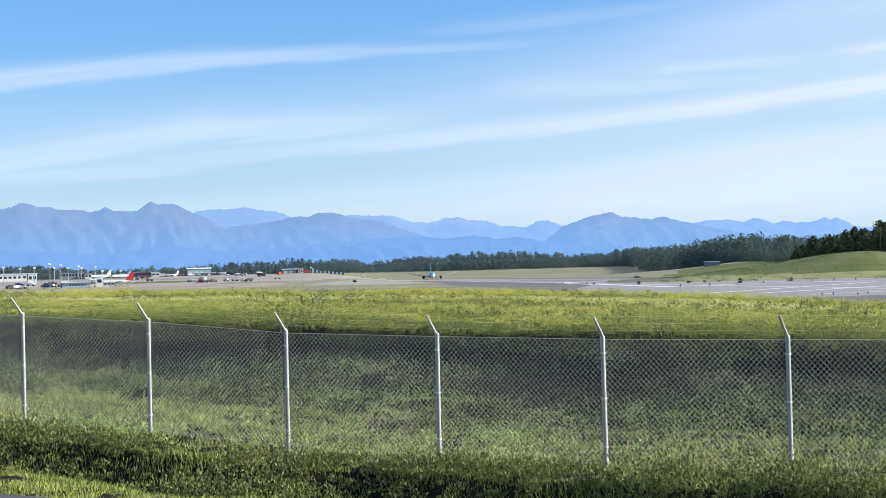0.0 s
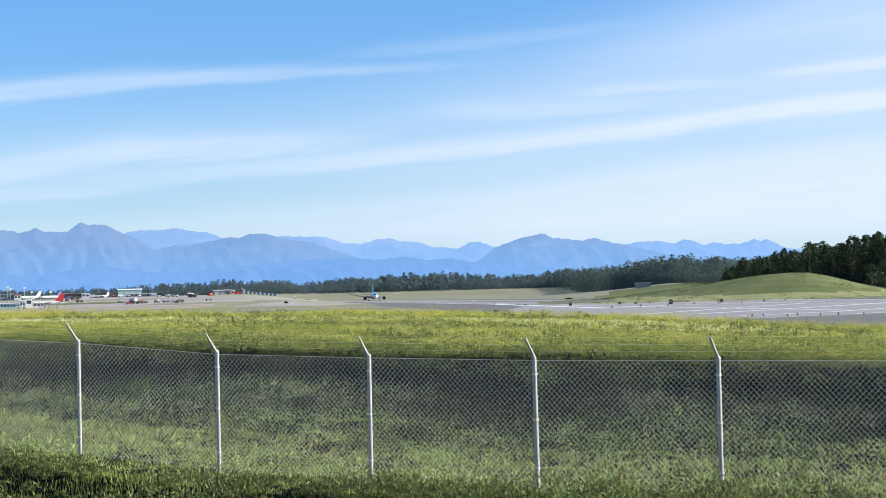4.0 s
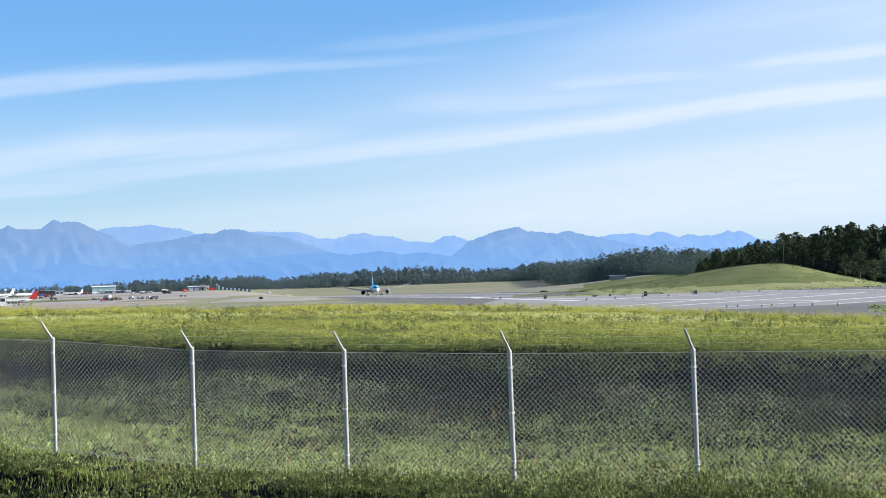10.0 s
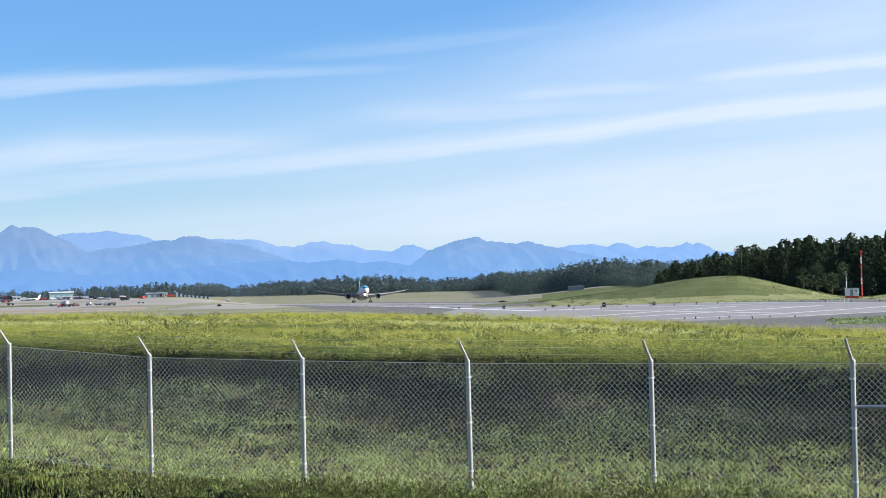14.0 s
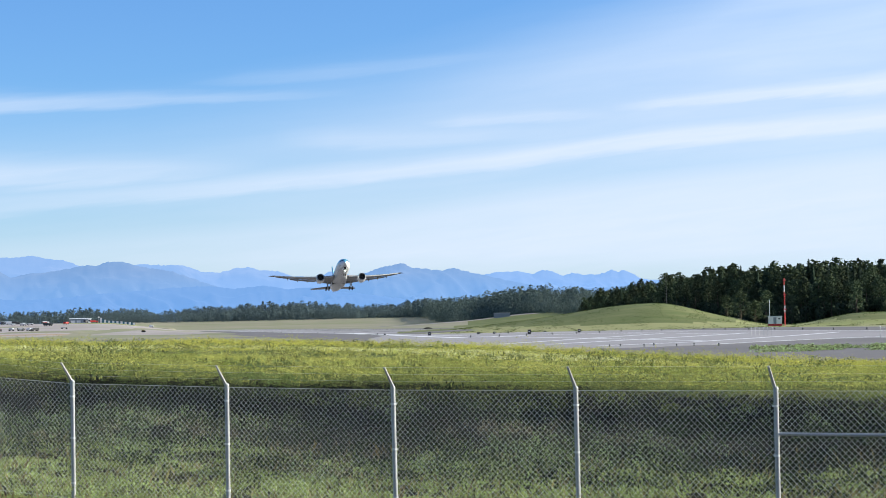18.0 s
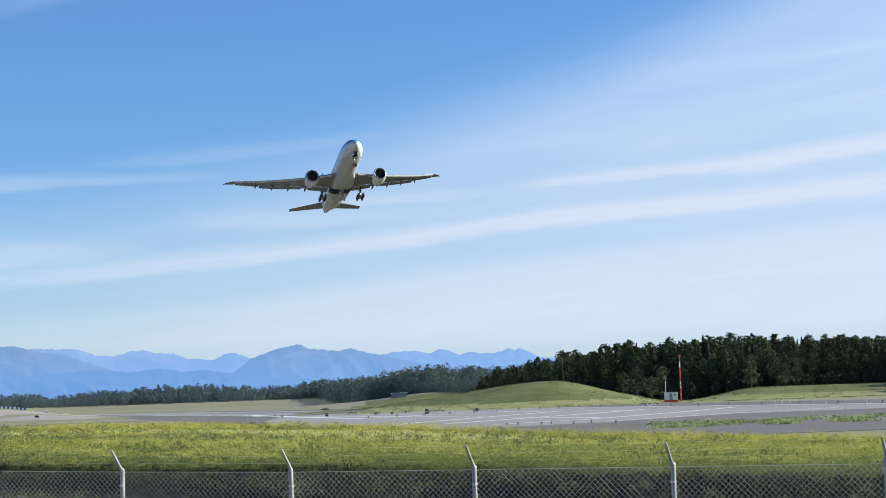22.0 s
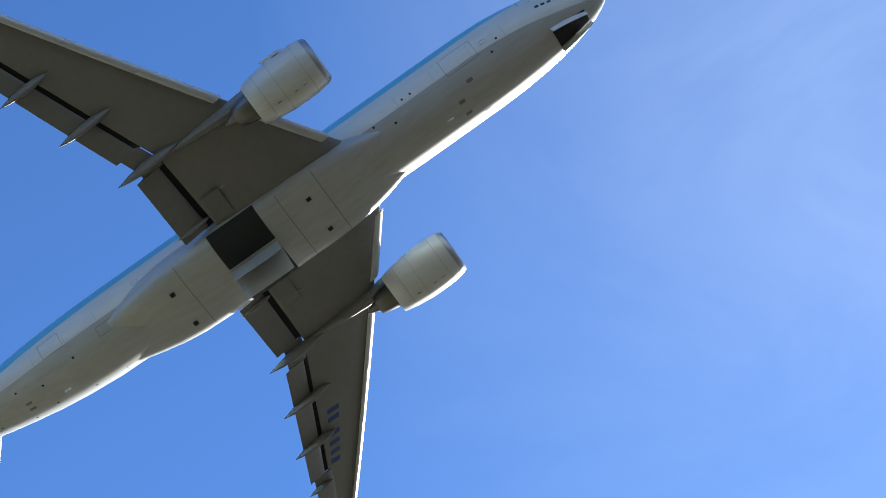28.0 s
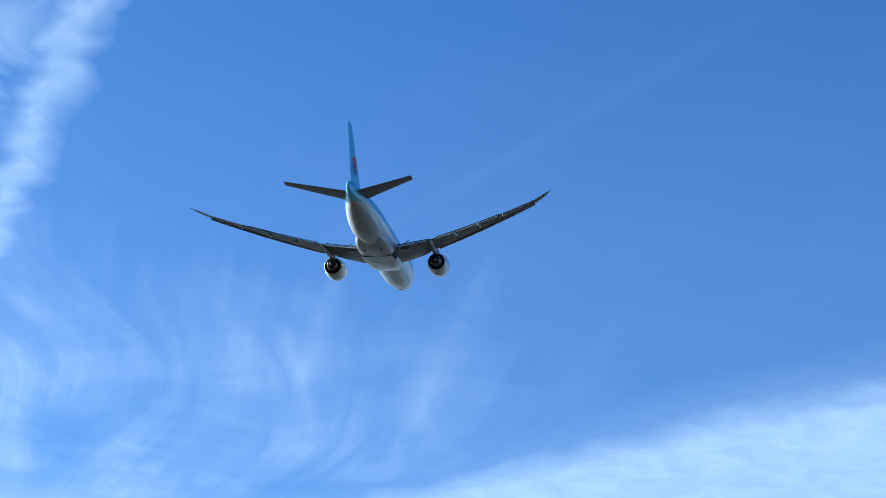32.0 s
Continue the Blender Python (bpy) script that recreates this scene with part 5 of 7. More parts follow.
AIRCRAFT, GEARS, BAY_DOORS, NOSE_GEAR, NOSE_DOORS = build_freighter()


def flight_pose(x, y, z, heading, pitch, bank):
    h, p, b = radians(heading), radians(pitch), radians(bank)
    f = Vector((math.sin(h) * math.cos(p), math.cos(h) * math.cos(p), math.sin(p)))
    l0 = Vector((-math.cos(h), math.sin(h), 0))
    u0 = f.cross(l0)
    l = math.cos(b) * l0 + math.sin(b) * u0
    u = f.cross(l)
    m = Matrix(((f.x, l.x, u.x, x), (f.y, l.y, u.y, y), (f.z, l.z, u.z, z), (0, 0, 0, 1)))
    return m


def motions():
    walk(AIRCRAFT, [(r[0], flight_pose(*r[1:])) for r in FLIGHT])
    # wheels fold inward and up into the belly; doors swing open before and close after
    for g, side in GEARS:
        o = g.location.copy()
        keys = ((0, 0, 0), (13.2, 0, 0), (15.5, 0, 0.55), (22.0, 0, 0.55), (23.0, 14, 0.4), (24.0, 38, 0.3), (25.0, 62, 0), (26.0, 80, 0), (26.8, 88, 0), (32, 88, 0))
        walk(g, [(t, Matrix.Translation(o + Vector((0, 0, 0.12 * (a / 88) - b))) @ pose(0, 0, 0, side * -a, 0, 0)) for t, a, b in keys])
    for d, side in BAY_DOORS:
        o = d.location.copy()
        keys = ((0, 0), (20.5, 0), (21.8, 70), (22.5, 78), (28.4, 78), (29.3, 50), (30.0, 4 if side < 0 else 32), (30.4, 0 if side < 0 else 5), (30.7, 0), (32, 0))
        walk(d, [(t, Matrix.Translation(o) @ pose(0, 0, 0, -side * a, 0, 0)) for t, a in keys])
    o = NOSE_GEAR.location.copy()
    keys = ((0, 0), (22.2, 0), (23.0, 18), (24.0, 58), (25.0, 88), (26, 104), (32, 104))
    walk(NOSE_GEAR, [(t, Matrix.Translation(o + Vector((0, 0, 0.3 * a / 104))) @ pose(0, 0, 0, 0, -a, 0)) for t, a in keys])
    for d, side in NOSE_DOORS:
        o = d.location.copy()
        keys = ((0, 82), (27.6, 82), (29.0, 60), (30.2, 8), (30.6, 0), (32, 0))
        walk(d, [(t, Matrix.Translation(o) @ pose(0, 0, 0, side * a, 0, 0)) for t, a in keys])


# ---- the fence ----
STEP = 3.05
FIRST_POST = -20.47   # along the fence, of one post



def fence_at(l, w=0.0):
    return FD[0] * l + FN[0] * (w + F0), FD[1] * l + FN[1] * (w + F0)


def build_fence():
    fence = new("chain_link_fence")
    tagged(fence, "tall galvanised chain-link security fence with barbed arms", "fence")
    high = 2.06
    ls = [FIRST_POST + STEP * k for k in range(-4, 10)]
    rng = random.Random(5)
    for k, l in enumerate(ls):
        x, y = fence_at(l)
        foot = float(land(x, y))
        top = foot + high
        thick = 0.062 if k == 9 else 0.036
        lean = rng.uniform(-0.012, 0.012)
        bm = rodded((x, y, foot - 0.2), (x + FD[0] * lean, y + FD[1] * lean, top), thick, seg=12)
        bmesh.ops.create_uvsphere(bm, u_segments=10, v_segments=5, radius=thick * 1.15, matrix=Matrix.Translation((x + FD[0] * lean, y + FD[1] * lean, top)))
        p = part("post", bm, M_GALV, fence, "round galvanised fence post", smooth=40)
        ax, ay = x - FN[0] * 0.30, y - FN[1] * 0.30
        part("barb_arm", rodded((x, y, top), (ax, ay, top + 0.33), 0.026, 0.018, seg=6), M_GALV, p)
        for q in (0.5, 1.0, 1.5, 1.95) if k == 9 else (0.35, 1.1, 1.8):
            part("tie_band", rodded((x, y, foot + q), (x, y, foot + q + 0.03), thick * 1.25, seg=10), M_WIRE, p)
    for k, (a, b) in enumerate(zip(ls, ls[1:])):
        # woven diagonals, each a thin three-sided wire
        v, t = [], []
        ga, gb = float(land(*fence_at(a))), float(land(*fence_at(b)))
        z0, z1 = 0.04, high - 0.02
        pitch, r = 0.089, 0.0021
        h = z1 - z0
        n = int((STEP + h) / pitch) + 1
        for i in range(n):
            c = a - h + i * pitch
            for way in (1, -1):
                l0, l1, s0, s1 = c, c + h, z0, z1
                if l0 < a:
                    s0, l0 = s0 + (a - l0), a
                if l1 > b:
                    s1, l1 = s1 - (l1 - b), b
                if l1 - l0 < 0.02:
                    continue
                if way < 0:
                    l0, l1 = a + b - l0, a + b - l1
                off = 0.003 * way
                base = len(v)
                for l, z in ((l0, s0), (l1, s1)):
                    x, y = fence_at(l, off)
                    z += ga + (gb - ga) * (l - a) / STEP
                    for q in range(6):
                        u, o = r * math.cos(q * math.pi / 3), r * math.sin(q * math.pi / 3)
                        v.append((x - FN[0] * u + FD[0] * o * 0.7071 * way, y - FN[1] * u + FD[1] * o * 0.7071 * way, z - o * 0.7071))
                for q in range(6):
                    p, s = base + q, base + (q + 1) % 6
                    t += [(p, s, s + 6), (p, s + 6, p + 6)]
        woven = tri_mesh("mesh_panel", v, t, M_WIRE)
        woven.polygons.foreach_set("use_smooth", [True] * len(woven.polygons))
        part("mesh_panel", woven, M_WIRE, fence)
        xa, ya = fence_at(a)
        xb, yb = fence_at(b)
        for z in (0.1, high - 0.03):
            part("tension_wire", rodded((xa, ya, ga + z), (xb, yb, gb + z), 0.003, seg=5), M_WIRE, fence)
        for q in (0.33, 0.66, 1.0):
            o = -0.30 * q
            part("barbed_wire", rodded((xa + FN[0] * o, ya + FN[1] * o, ga + high + 0.33 * q), (xb + FN[0] * o, yb + FN[1] * o, gb + high + 0.33 * q), 0.0009, seg=4), M_WIRE, fence)
        if k >= 8:
            part("brace_rail", rodded((xa, ya, ga + 1.42), (xb, yb, gb + 1.42), 0.024, seg=8), M_GALV, fence, "horizontal galvanised brace rail", smooth=40)


build_fence()


# ---- grass and weeds ----
def visible(x, y, lo=-19, hi=27):
    az = np.degrees(np.arctan2(x, y))
    return (az > lo) & (az < hi)


def blades(name, x, y, h, wid, ma, label, seed, lean=0.5, category="grass"):
    """One loose sward: every blade a bent, tapered leaf of two triangles."""
    rng = np.random.default_rng(seed)
    n = len(x)
    z = land(x, y) - 0.02
    a = rng.uniform(0, 2 * np.pi, n)
    b = rng.uniform(0, 2 * np.pi, n)
    ln = rng.uniform(0.1, lean, n) * h
    p0 = np.stack([x - np.cos(a) * wid / 2, y - np.sin(a) * wid / 2, z], 1)
    p1 = np.stack([x + np.cos(a) * wid / 2, y + np.sin(a) * wid / 2, z], 1)
    mid = np.stack([x + np.cos(b) * ln * 0.35 + np.cos(a) * wid * 0.3, y + np.sin(b) * ln * 0.35 + np.sin(a) * wid * 0.3, z + h * 0.62], 1)
    tip = np.stack([x + np.cos(b) * ln, y + np.sin(b) * ln, z + h], 1)
    v = np.concatenate([p0, p1, mid, tip])
    i = np.arange(n)
    t = np.concatenate([np.stack([i, i + n, i + 2 * n], 1), np.stack([i, i + 2 * n, i + 3 * n], 1)])
    return tagged(new(name, tri_mesh(name, v, t, ma)), label, category, kind="stuff")


def scatter(n, w0, w1, l0, l1, seed, clump=0.0):
    rng = np.random.default_rng(seed)
    w, l = rng.uniform(w0, w1, n), rng.uniform(l0, l1, n)
    if clump:
        keep = np.array([noise.noise((a * clump, b * clump, seed)) for a, b in zip(w, l)]) + rng.normal(0, 0.25, n) > 0
        w, l = w[keep], l[keep]
    x, y = FD[0] * l + FN[0] * (w + F0), FD[1] * l + FN[1] * (w + F0)
    k = visible(x, y)
    return x[k], y[k], w[k], l[k], rng


def leaves(name, x, y, h, size, ma, label, seed, per=9, category="weeds"):
    """Leafy weeds: stalks with many small tilted leaf blades up to height h."""
    rng = np.random.default_rng(seed)
    n = len(x) * per
    xi, yi, hi = np.repeat(x, per), np.repeat(y, per), np.repeat(h, per)
    k = rng.uniform(0.1, 1.0, n)
    spread = 0.10 + 0.20 * hi
    cx, cy = xi + rng.normal(0, 1, n) * spread * (1.15 - 0.5 * k), yi + rng.normal(0, 1, n) * spread * (1.15 - 0.5 * k)
    cz = land(cx, cy) + hi * k
    d = rng.normal(0, 1, (n, 3))
    d[:, 2] *= 0.55
    d /= np.linalg.norm(d, axis=1)[:, None]
    e = np.cross(d, rng.normal(0, 1, (n, 3)))
    e /= np.linalg.norm(e, axis=1)[:, None]
    s = (size * rng.uniform(0.5, 1.3, n))[:, None]
    c = np.stack([cx, cy, cz], 1)
    v = np.concatenate([c - d * s, c + e * s * 0.38, c + d * s, c - e * s * 0.38])
    i = np.arange(n)
    t = np.concatenate([np.stack([i, i + n, i + 2 * n], 1), np.stack([i, i + 2 * n, i + 3 * n], 1)])
    return tagged(new(name, tri_mesh(name, v, t, ma)), label, category, kind="stuff")


def rough(w, l, k, off):
    """Patchiness of the plants, 0 to 1, over a length of 1 / k."""
    return np.clip(np.array([noise.noise((a * k, b * k * 0.6, off)) for a, b in zip(w, l)]) * 1.3 + 0.5, 0, 1)


def tufts(name, x, y, r, h, size, ma, label, seed, per=30, category="weeds"):
    """Rounded clumps: leaves spread over the shell of many small uneven domes."""
    rng = np.random.default_rng(seed)
    n = len(x) * per
    xi, yi, ri, hi = (np.repeat(q, per) for q in (x, y, r, h))
    th, up = rng.uniform(0, 2 * np.pi, n), rng.uniform(0.02, 1.0, n)
    k = rng.uniform(0.72, 1.12, n)
    rad = np.sqrt(1 - (up * 0.98) ** 2) * ri * k
    cx, cy = xi + rad * np.cos(th), yi + rad * np.sin(th)
    cz = land(xi, yi) + up * hi * k
    d = np.stack([np.cos(th) * (1 - up), np.sin(th) * (1 - up), up + 0.3], 1) + rng.normal(0, 0.55, (n, 3))
    d /= np.linalg.norm(d, axis=1)[:, None]
    e = np.cross(d, rng.normal(0, 1, (n, 3)))
    e /= np.linalg.norm(e, axis=1)[:, None]
    s = (size * rng.uniform(0.6, 1.4, n))[:, None]
    c = np.stack([cx, cy, cz], 1)
    v = np.concatenate([c - d * s, c + e * s * 0.46, c + d * s, c - e * s * 0.46])
    i = np.arange(n)
    t = np.concatenate([np.stack([i, i + n, i + 2 * n], 1), np.stack([i, i + 2 * n, i + 3 * n], 1)])
    return tagged(new(name, tri_mesh(name, v, t, ma)), label, category, kind="stuff")


def meadow():
    # mown strip by the road and verge in front of the fence
    x, y, w, l, rng = scatter(95000, -6.5, -1.6, -45, 4, 11)
    blades("verge_grass", x, y, rng.uniform(0.03, 0.09, len(x)) + 0.10 * rough(w, l, 0.9, 1.0) ** 2, 0.013, M_VERGE, "rough green verge grass beside the road", 12)
    x, y, w, l, rng = scatter(1500, -3.6, -0.8, -45, 4, 15)
    big = rough(w, l, 0.5, 2.0)
    tufts("verge_weeds", x, y, 0.10 + 0.26 * big, (0.10 + 0.45 * big ** 1.5) * np.interp(l, [-30, -22, -14], [0.8, 0.8, 1.3]) * rng.uniform(0.6, 1.1, len(x)), 0.028, M_BUSH, "leafy dark green weeds along the foot of the fence", 16, 80)
    x, y, w, l, rng = scatter(90000, -1.9, 8.0, -52, 6, 17)
    blades("fence_grass", x, y, rng.uniform(0.03, 0.09, len(x)) + 0.07 * rough(w, l, 0.6, 3.0), 0.014, M_STRIP, "pale green grass at both sides of the fence", 18, 0.9)
    x, y, w, l, rng = scatter(6000, -1.4, 8.4, -55, 6, 19)
    big = rough(w * 1.4, l, 0.7, 7.0)
    tufts("strip_weeds", x, y, 0.07 + 0.18 * big, 0.04 + 0.30 * big ** 1.5 * rng.uniform(0.5, 1.2, len(x)), 0.024, M_STRIP, "low leafy weeds behind the fence", 20, 34)
    x, y, w, l, rng = scatter(9000, -1.2, 9.5, -45, 4, 13, 0.5)
    blades("dry_grass", x, y, rng.uniform(0.15, 0.32, len(x)), 0.010, M_STRAW, "scattered dry straw stems in the verge", 14)
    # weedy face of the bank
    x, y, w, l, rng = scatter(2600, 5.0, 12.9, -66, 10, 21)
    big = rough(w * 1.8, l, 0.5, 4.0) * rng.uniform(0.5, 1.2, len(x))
    tufts("bank_weeds", x, y, 0.14 + 0.40 * big, 0.12 + 0.55 * big, 0.031, M_WEED, "dense leafy weeds with the bank's shade in their colour", 22, 64)
    x, y, w, l, rng = scatter(4600, 5.0, 12.7, -66, 10, 27)
    # clumps in a sunlit tone, fewer towards the crest where shade is deepest
    k = rough(w * 2.6, l, 0.27, 9.0) + rng.normal(0, 0.10, len(x)) > np.interp(w, [5, 8, 11, 12.6], [0.38, 0.48, 0.58, 0.62]) + np.interp(l, [-45, -30, -20, -10], [-0.12, -0.04, 0.10, 0.24])
    tufts("bank_clumps", x[k], y[k], rng.uniform(0.10, 0.32, k.sum()), rng.uniform(0.15, 0.62, k.sum()), 0.019, M_SAGE, "green clumps paled as sunlit tips on the bank", 28, 56)
    x, y, w, l, rng = scatter(1900, 5.6, 12.2, -66, 10, 25)
    k = rough(w * 2.4, l, 0.3, 12.0) > 0.60 + np.interp(l, [-22, -12], [0.0, 0.3])
    tufts("bank_dry_grass", x[k], y[k], rng.uniform(0.2, 0.5, k.sum()), rng.uniform(0.12, 0.40, k.sum()), 0.022, M_DRY, "dry brown weeds on the bank", 26, 70)
    # sunlit level above it: lush growth along the crest, a low pale strip, then tall yellow flowering plants
    x, y, w, l, rng = scatter(115000, 13.3, 31.0, -90, 20, 41)
    blades("crest_grass", x, y, rng.uniform(0.03, 0.08, len(x)) + 0.06 * rough(w, l, 0.5, 8.0), 0.013, M_LUSH, "lush green grass along the crest of the bank", 42, 1.1)
    x, y, w, l, rng = scatter(4300, 12.5, 15.0, -66, 10, 43)
    big = rough(w, l, 0.45, 13.0) * rng.uniform(0.5, 1.2, len(x))
    tufts("crest_weeds", x, y, 0.10 + 0.22 * big, 0.10 + 0.34 * big, 0.020, M_BUSH, "dark green leafy fringe on the crest of the bank", 44, 36)
    bend = lambda w, l: w + 5 * np.sin(0.05 * l) + 2.0 * np.sin(0.21 * l)
    x, y, w, l, rng = scatter(11500, 13.6, 30, -90, 20, 31)
    big = rough(w, l, 0.45, 6.0)
    rank = np.interp(bend(w, l), [12, 16, 21, 26, 30], [0.6, 0.8, 0.40, 0.12, 0.04])
    tufts("crest_plants", x, y, 0.10 + 0.26 * big, 0.045 + 0.58 * rank * big * rng.uniform(0.4, 1.2, len(x)), 0.021, M_LUSH, "lush green leafy plants above the bank", 37, 34, "grass")
    x, y, w, l, rng = scatter(12500, 33, 62, -116, 24, 38)
    big = rough(w, l, 0.30, 6.0)
    q = bend(w, l)
    lively = np.interp(l, [-60, -25, -5, 15], [1.0, 1.0, 0.75, 0.6]) > rng.uniform(0, 1, len(x))
    rank = np.interp(q, [34, 37, 44, 47, 58], [0.15, 1.0, 0.8, 0.5, 0.6])
    tall = 0.08 + 0.58 * rank * big * rng.uniform(0.4, 1.2, len(x))
    tufts("flowering_plants", x[lively], y[lively], 0.14 + 0.34 * big[lively], tall[lively], 0.029, M_BLOOM, "tall yellow flowering meadow plants", 39, 22, "flowers")
    tufts("meadow_plants", x[~lively], y[~lively], 0.14 + 0.34 * big[~lively], tall[~lively], 0.031, M_LUSH, "tall green meadow plants among the flowers", 40, 28, "grass")
    x, y, w, l, rng = scatter(120000, 23, 42, -100, 24, 30)
    k = np.abs(bend(w, l) - 32.5) < 3.2
    blades("pale_grass", x[k], y[k], rng.uniform(0.06, 0.16, k.sum()), 0.02, M_PALE, "low pale strip of seeding grass in the meadow", 45, 1.2)
    x, y, w, l, rng = scatter(115000, 26, 62, -116, 24, 32)
    blades("meadow_grass", x, y, rng.uniform(0.03, 0.08, len(x)) + 0.04 * rough(w, l, 0.25, 21.0), 0.015, M_GRASS, "sunlit yellow-green meadow grass", 32, 1.1)
    # row of dark tufts added for the shade line before the tall flowers
    x, y, w, l, rng = scatter(7000, 27, 46, -116, 24, 46)
    k = (np.abs(bend(w, l) - 36.1) < 0.9) & (rough(w, l, 0.3, 17.0) > 0.3)
    tufts("meadow_edge_weeds", x[k], y[k], rng.uniform(0.12, 0.4, k.sum()), rng.uniform(0.10, 0.34, k.sum()), 0.026, M_BUSH, "dark tufts as the shade line at the foot of the flowers", 47, 36)
    x, y, w, l, rng = scatter(40000, 14.5, 61, -116, 24, 33, 0.14)
    leaves("meadow_flowers", x[::3], y[::3], rng.uniform(0.10, 0.30, len(x[::3])), 0.024, M_YELLOW, "patches of yellow wild flowers", 34, 6, "flowers")
    x, y, w, l, rng = scatter(9000, 13.0, 60, -116, 24, 35)
    k = rough(w, l, 0.3, 15.0) > np.interp(w, [13, 18, 30, 44, 46], [0.50, 0.62, 0.74, 0.74, 2.0])
    tufts("meadow_weeds", x[k], y[k], rng.uniform(0.15, 0.45, k.sum()), rng.uniform(0.12, 0.45, k.sum()), 0.036, M_BUSH, "darker leafy weeds standing in the meadow", 36, 40)


meadow()


def rough_ground():
    rng = np.random.default_rng(91)
    az, d = rng.uniform(3.5, 25, 40000), rng.uniform(520, 690, 40000)
    keep = np.array([noise.noise((a * 2.4, b * 0.05, 3.0)) for a, b in zip(az, d)]) + rng.normal(0, 0.16, len(az)) > 0.10
    az, d = np.radians(az[keep]), d[keep]
    leaves("mound_scrub", d * np.sin(az), d * np.cos(az), rng.uniform(0.04, 0.20, len(d)), 0.13, M_TUSSOCK, "patchy low scrub over the grassy mounds", 92, 3)
    az, d = np.radians(rng.uniform(12, 24, 5000)), rng.uniform(165, 190, 5000)
    keep = np.array([noise.noise((a * 60, b * 0.16, 5.0)) for a, b in zip(az, d)]) > 0.0
    leaves("gravel_weeds", (d * np.sin(az))[keep], (d * np.cos(az))[keep], rng.uniform(0.15, 0.4, keep.sum()), 0.12, M_SAGE, "pale weeds on the gravel beside the runway", 93, 6)


rough_ground()


# ---- trees ----
def spruce_mesh(h, seed):
    rng = np.random.default_rng(seed)
    v, t = [], []
    tiers = 38
    for k in range(tiers):
        f = k / tiers
        z = h * (0.06 + 0.93 * f)
        r = h * 0.15 * (1 - f) ** 0.8 * rng.uniform(0.7, 1.2) + 0.14
        nb = int(11 - 5 * f)
        for b in range(nb):
            a = 2 * math.pi * (b + rng.uniform(-0.35, 0.35)) / nb + k
            rr = r * rng.uniform(0.65, 1.15)
            c, s = math.cos(a), math.sin(a)
            wv = rr * rng.uniform(0.26, 0.42) + 0.10
            dz = -0.36 * rr
            i = len(v)
            v += [(0, 0, z + 0.45), (c * rr * 0.55 - s * wv, s * rr * 0.55 + c * wv, z + dz * 0.3), (c * rr, s * rr, z + dz), (c * rr * 0.55 + s * wv, s * rr * 0.55 - c * wv, z + dz * 0.3),
                  (c * rr * 0.5, s * rr * 0.5, z + dz * 0.3 - 0.28 * rr)]
            t += [(i, i + 1, i + 2), (i, i + 2, i + 3), (i, i + 4, i + 2)]
    return tri_mesh("crown", v, t, M_SPRUCE)


def foliage(c, nrm, size, rng, jit=0.5):
    """Leaf clumps at points c, facing roughly outward: corners and triangles."""
    n = len(c)
    nrm = nrm + rng.normal(0, jit, (n, 3))
    nrm /= np.linalg.norm(nrm, axis=1)[:, None]
    a = np.cross(nrm, rng.normal(0, 1, (n, 3)))
    a /= np.linalg.norm(a, axis=1)[:, None]
    b = np.cross(nrm, a)
    s = (size * rng.uniform(0.6, 1.4, n))[:, None]
    v = np.concatenate([c - a * s, c + b * s * 0.75, c + a * s * 0.9, c - b * s * 0.7])
    i = np.arange(n)
    return v, np.concatenate([np.stack([i, i + n, i + 2 * n], 1), np.stack([i, i + 2 * n, i + 3 * n], 1)])


def leafy_mesh(h, seed, wide=1.0, ma=None):
    """An uneven broadleaf crown: lobes of leaf clumps round the limbs."""
    rng = np.random.default_rng(seed)
    blobs, cs, ns = [], [], []
    for k in range(20):
        f = 0.14 + 0.82 * (k + rng.uniform(0, 1)) / 20
        rr = h * 0.155 * wide * math.sin(math.pi * min(1, f * 0.86 + 0.14)) ** 0.6
        a = k * 2.4 + rng.uniform(-0.5, 0.5)
        d = rr * rng.uniform(0.35, 1.0) * (1.0 if f < 0.9 else 0.3)
        br = h * rng.uniform(0.06, 0.105) * (wide ** 0.5) * (1.0 if f < 0.85 else 0.75)
        blobs.append((d * math.cos(a), d * math.sin(a), h * f, br))
        n = rng.normal(0, 1, (38, 3))
        n /= np.linalg.norm(n, axis=1)[:, None]
        n[:, 2] = np.where(n[:, 2] < -0.4, -n[:, 2], n[:, 2])
        cs.append(np.array(blobs[-1][:3]) + n * br * np.array((1, 1, 1.2)) * rng.uniform(0.6, 1.1, (38, 1)))
        ns.append(n)
    v, t = foliage(np.concatenate(cs), np.concatenate(ns), h * 0.021, rng, 0.55)
    return tri_mesh("crown", v, t, ma or M_LEAF), blobs


def tree(kind, h, seed):
    top = new(kind)
    bm = rodded((0, 0, -0.5), (0, 0, h * (0.95 if kind == "spruce_tree" else 0.7)), h * 0.016 + 0.06, 0.03, seg=8)
    if kind == "spruce_tree":
        cr = spruce_mesh(h, seed)
        tagged(top, "tall dark green spruce in the forest edge", "tree", "forest trees")
    else:
        cr, blobs = leafy_mesh(h, seed)
        for bx, by, bz, br in blobs[:9]:
            rod(bm, (0, 0, bz * 0.62), (bx, by, bz), 0.10, 0.03, seg=5)
        tagged(top, "broad green poplar in the forest edge", "tree", "forest trees")
    part("trunk", bm, M_BARK, top)
    part("crown", cr, None, top)
    return top


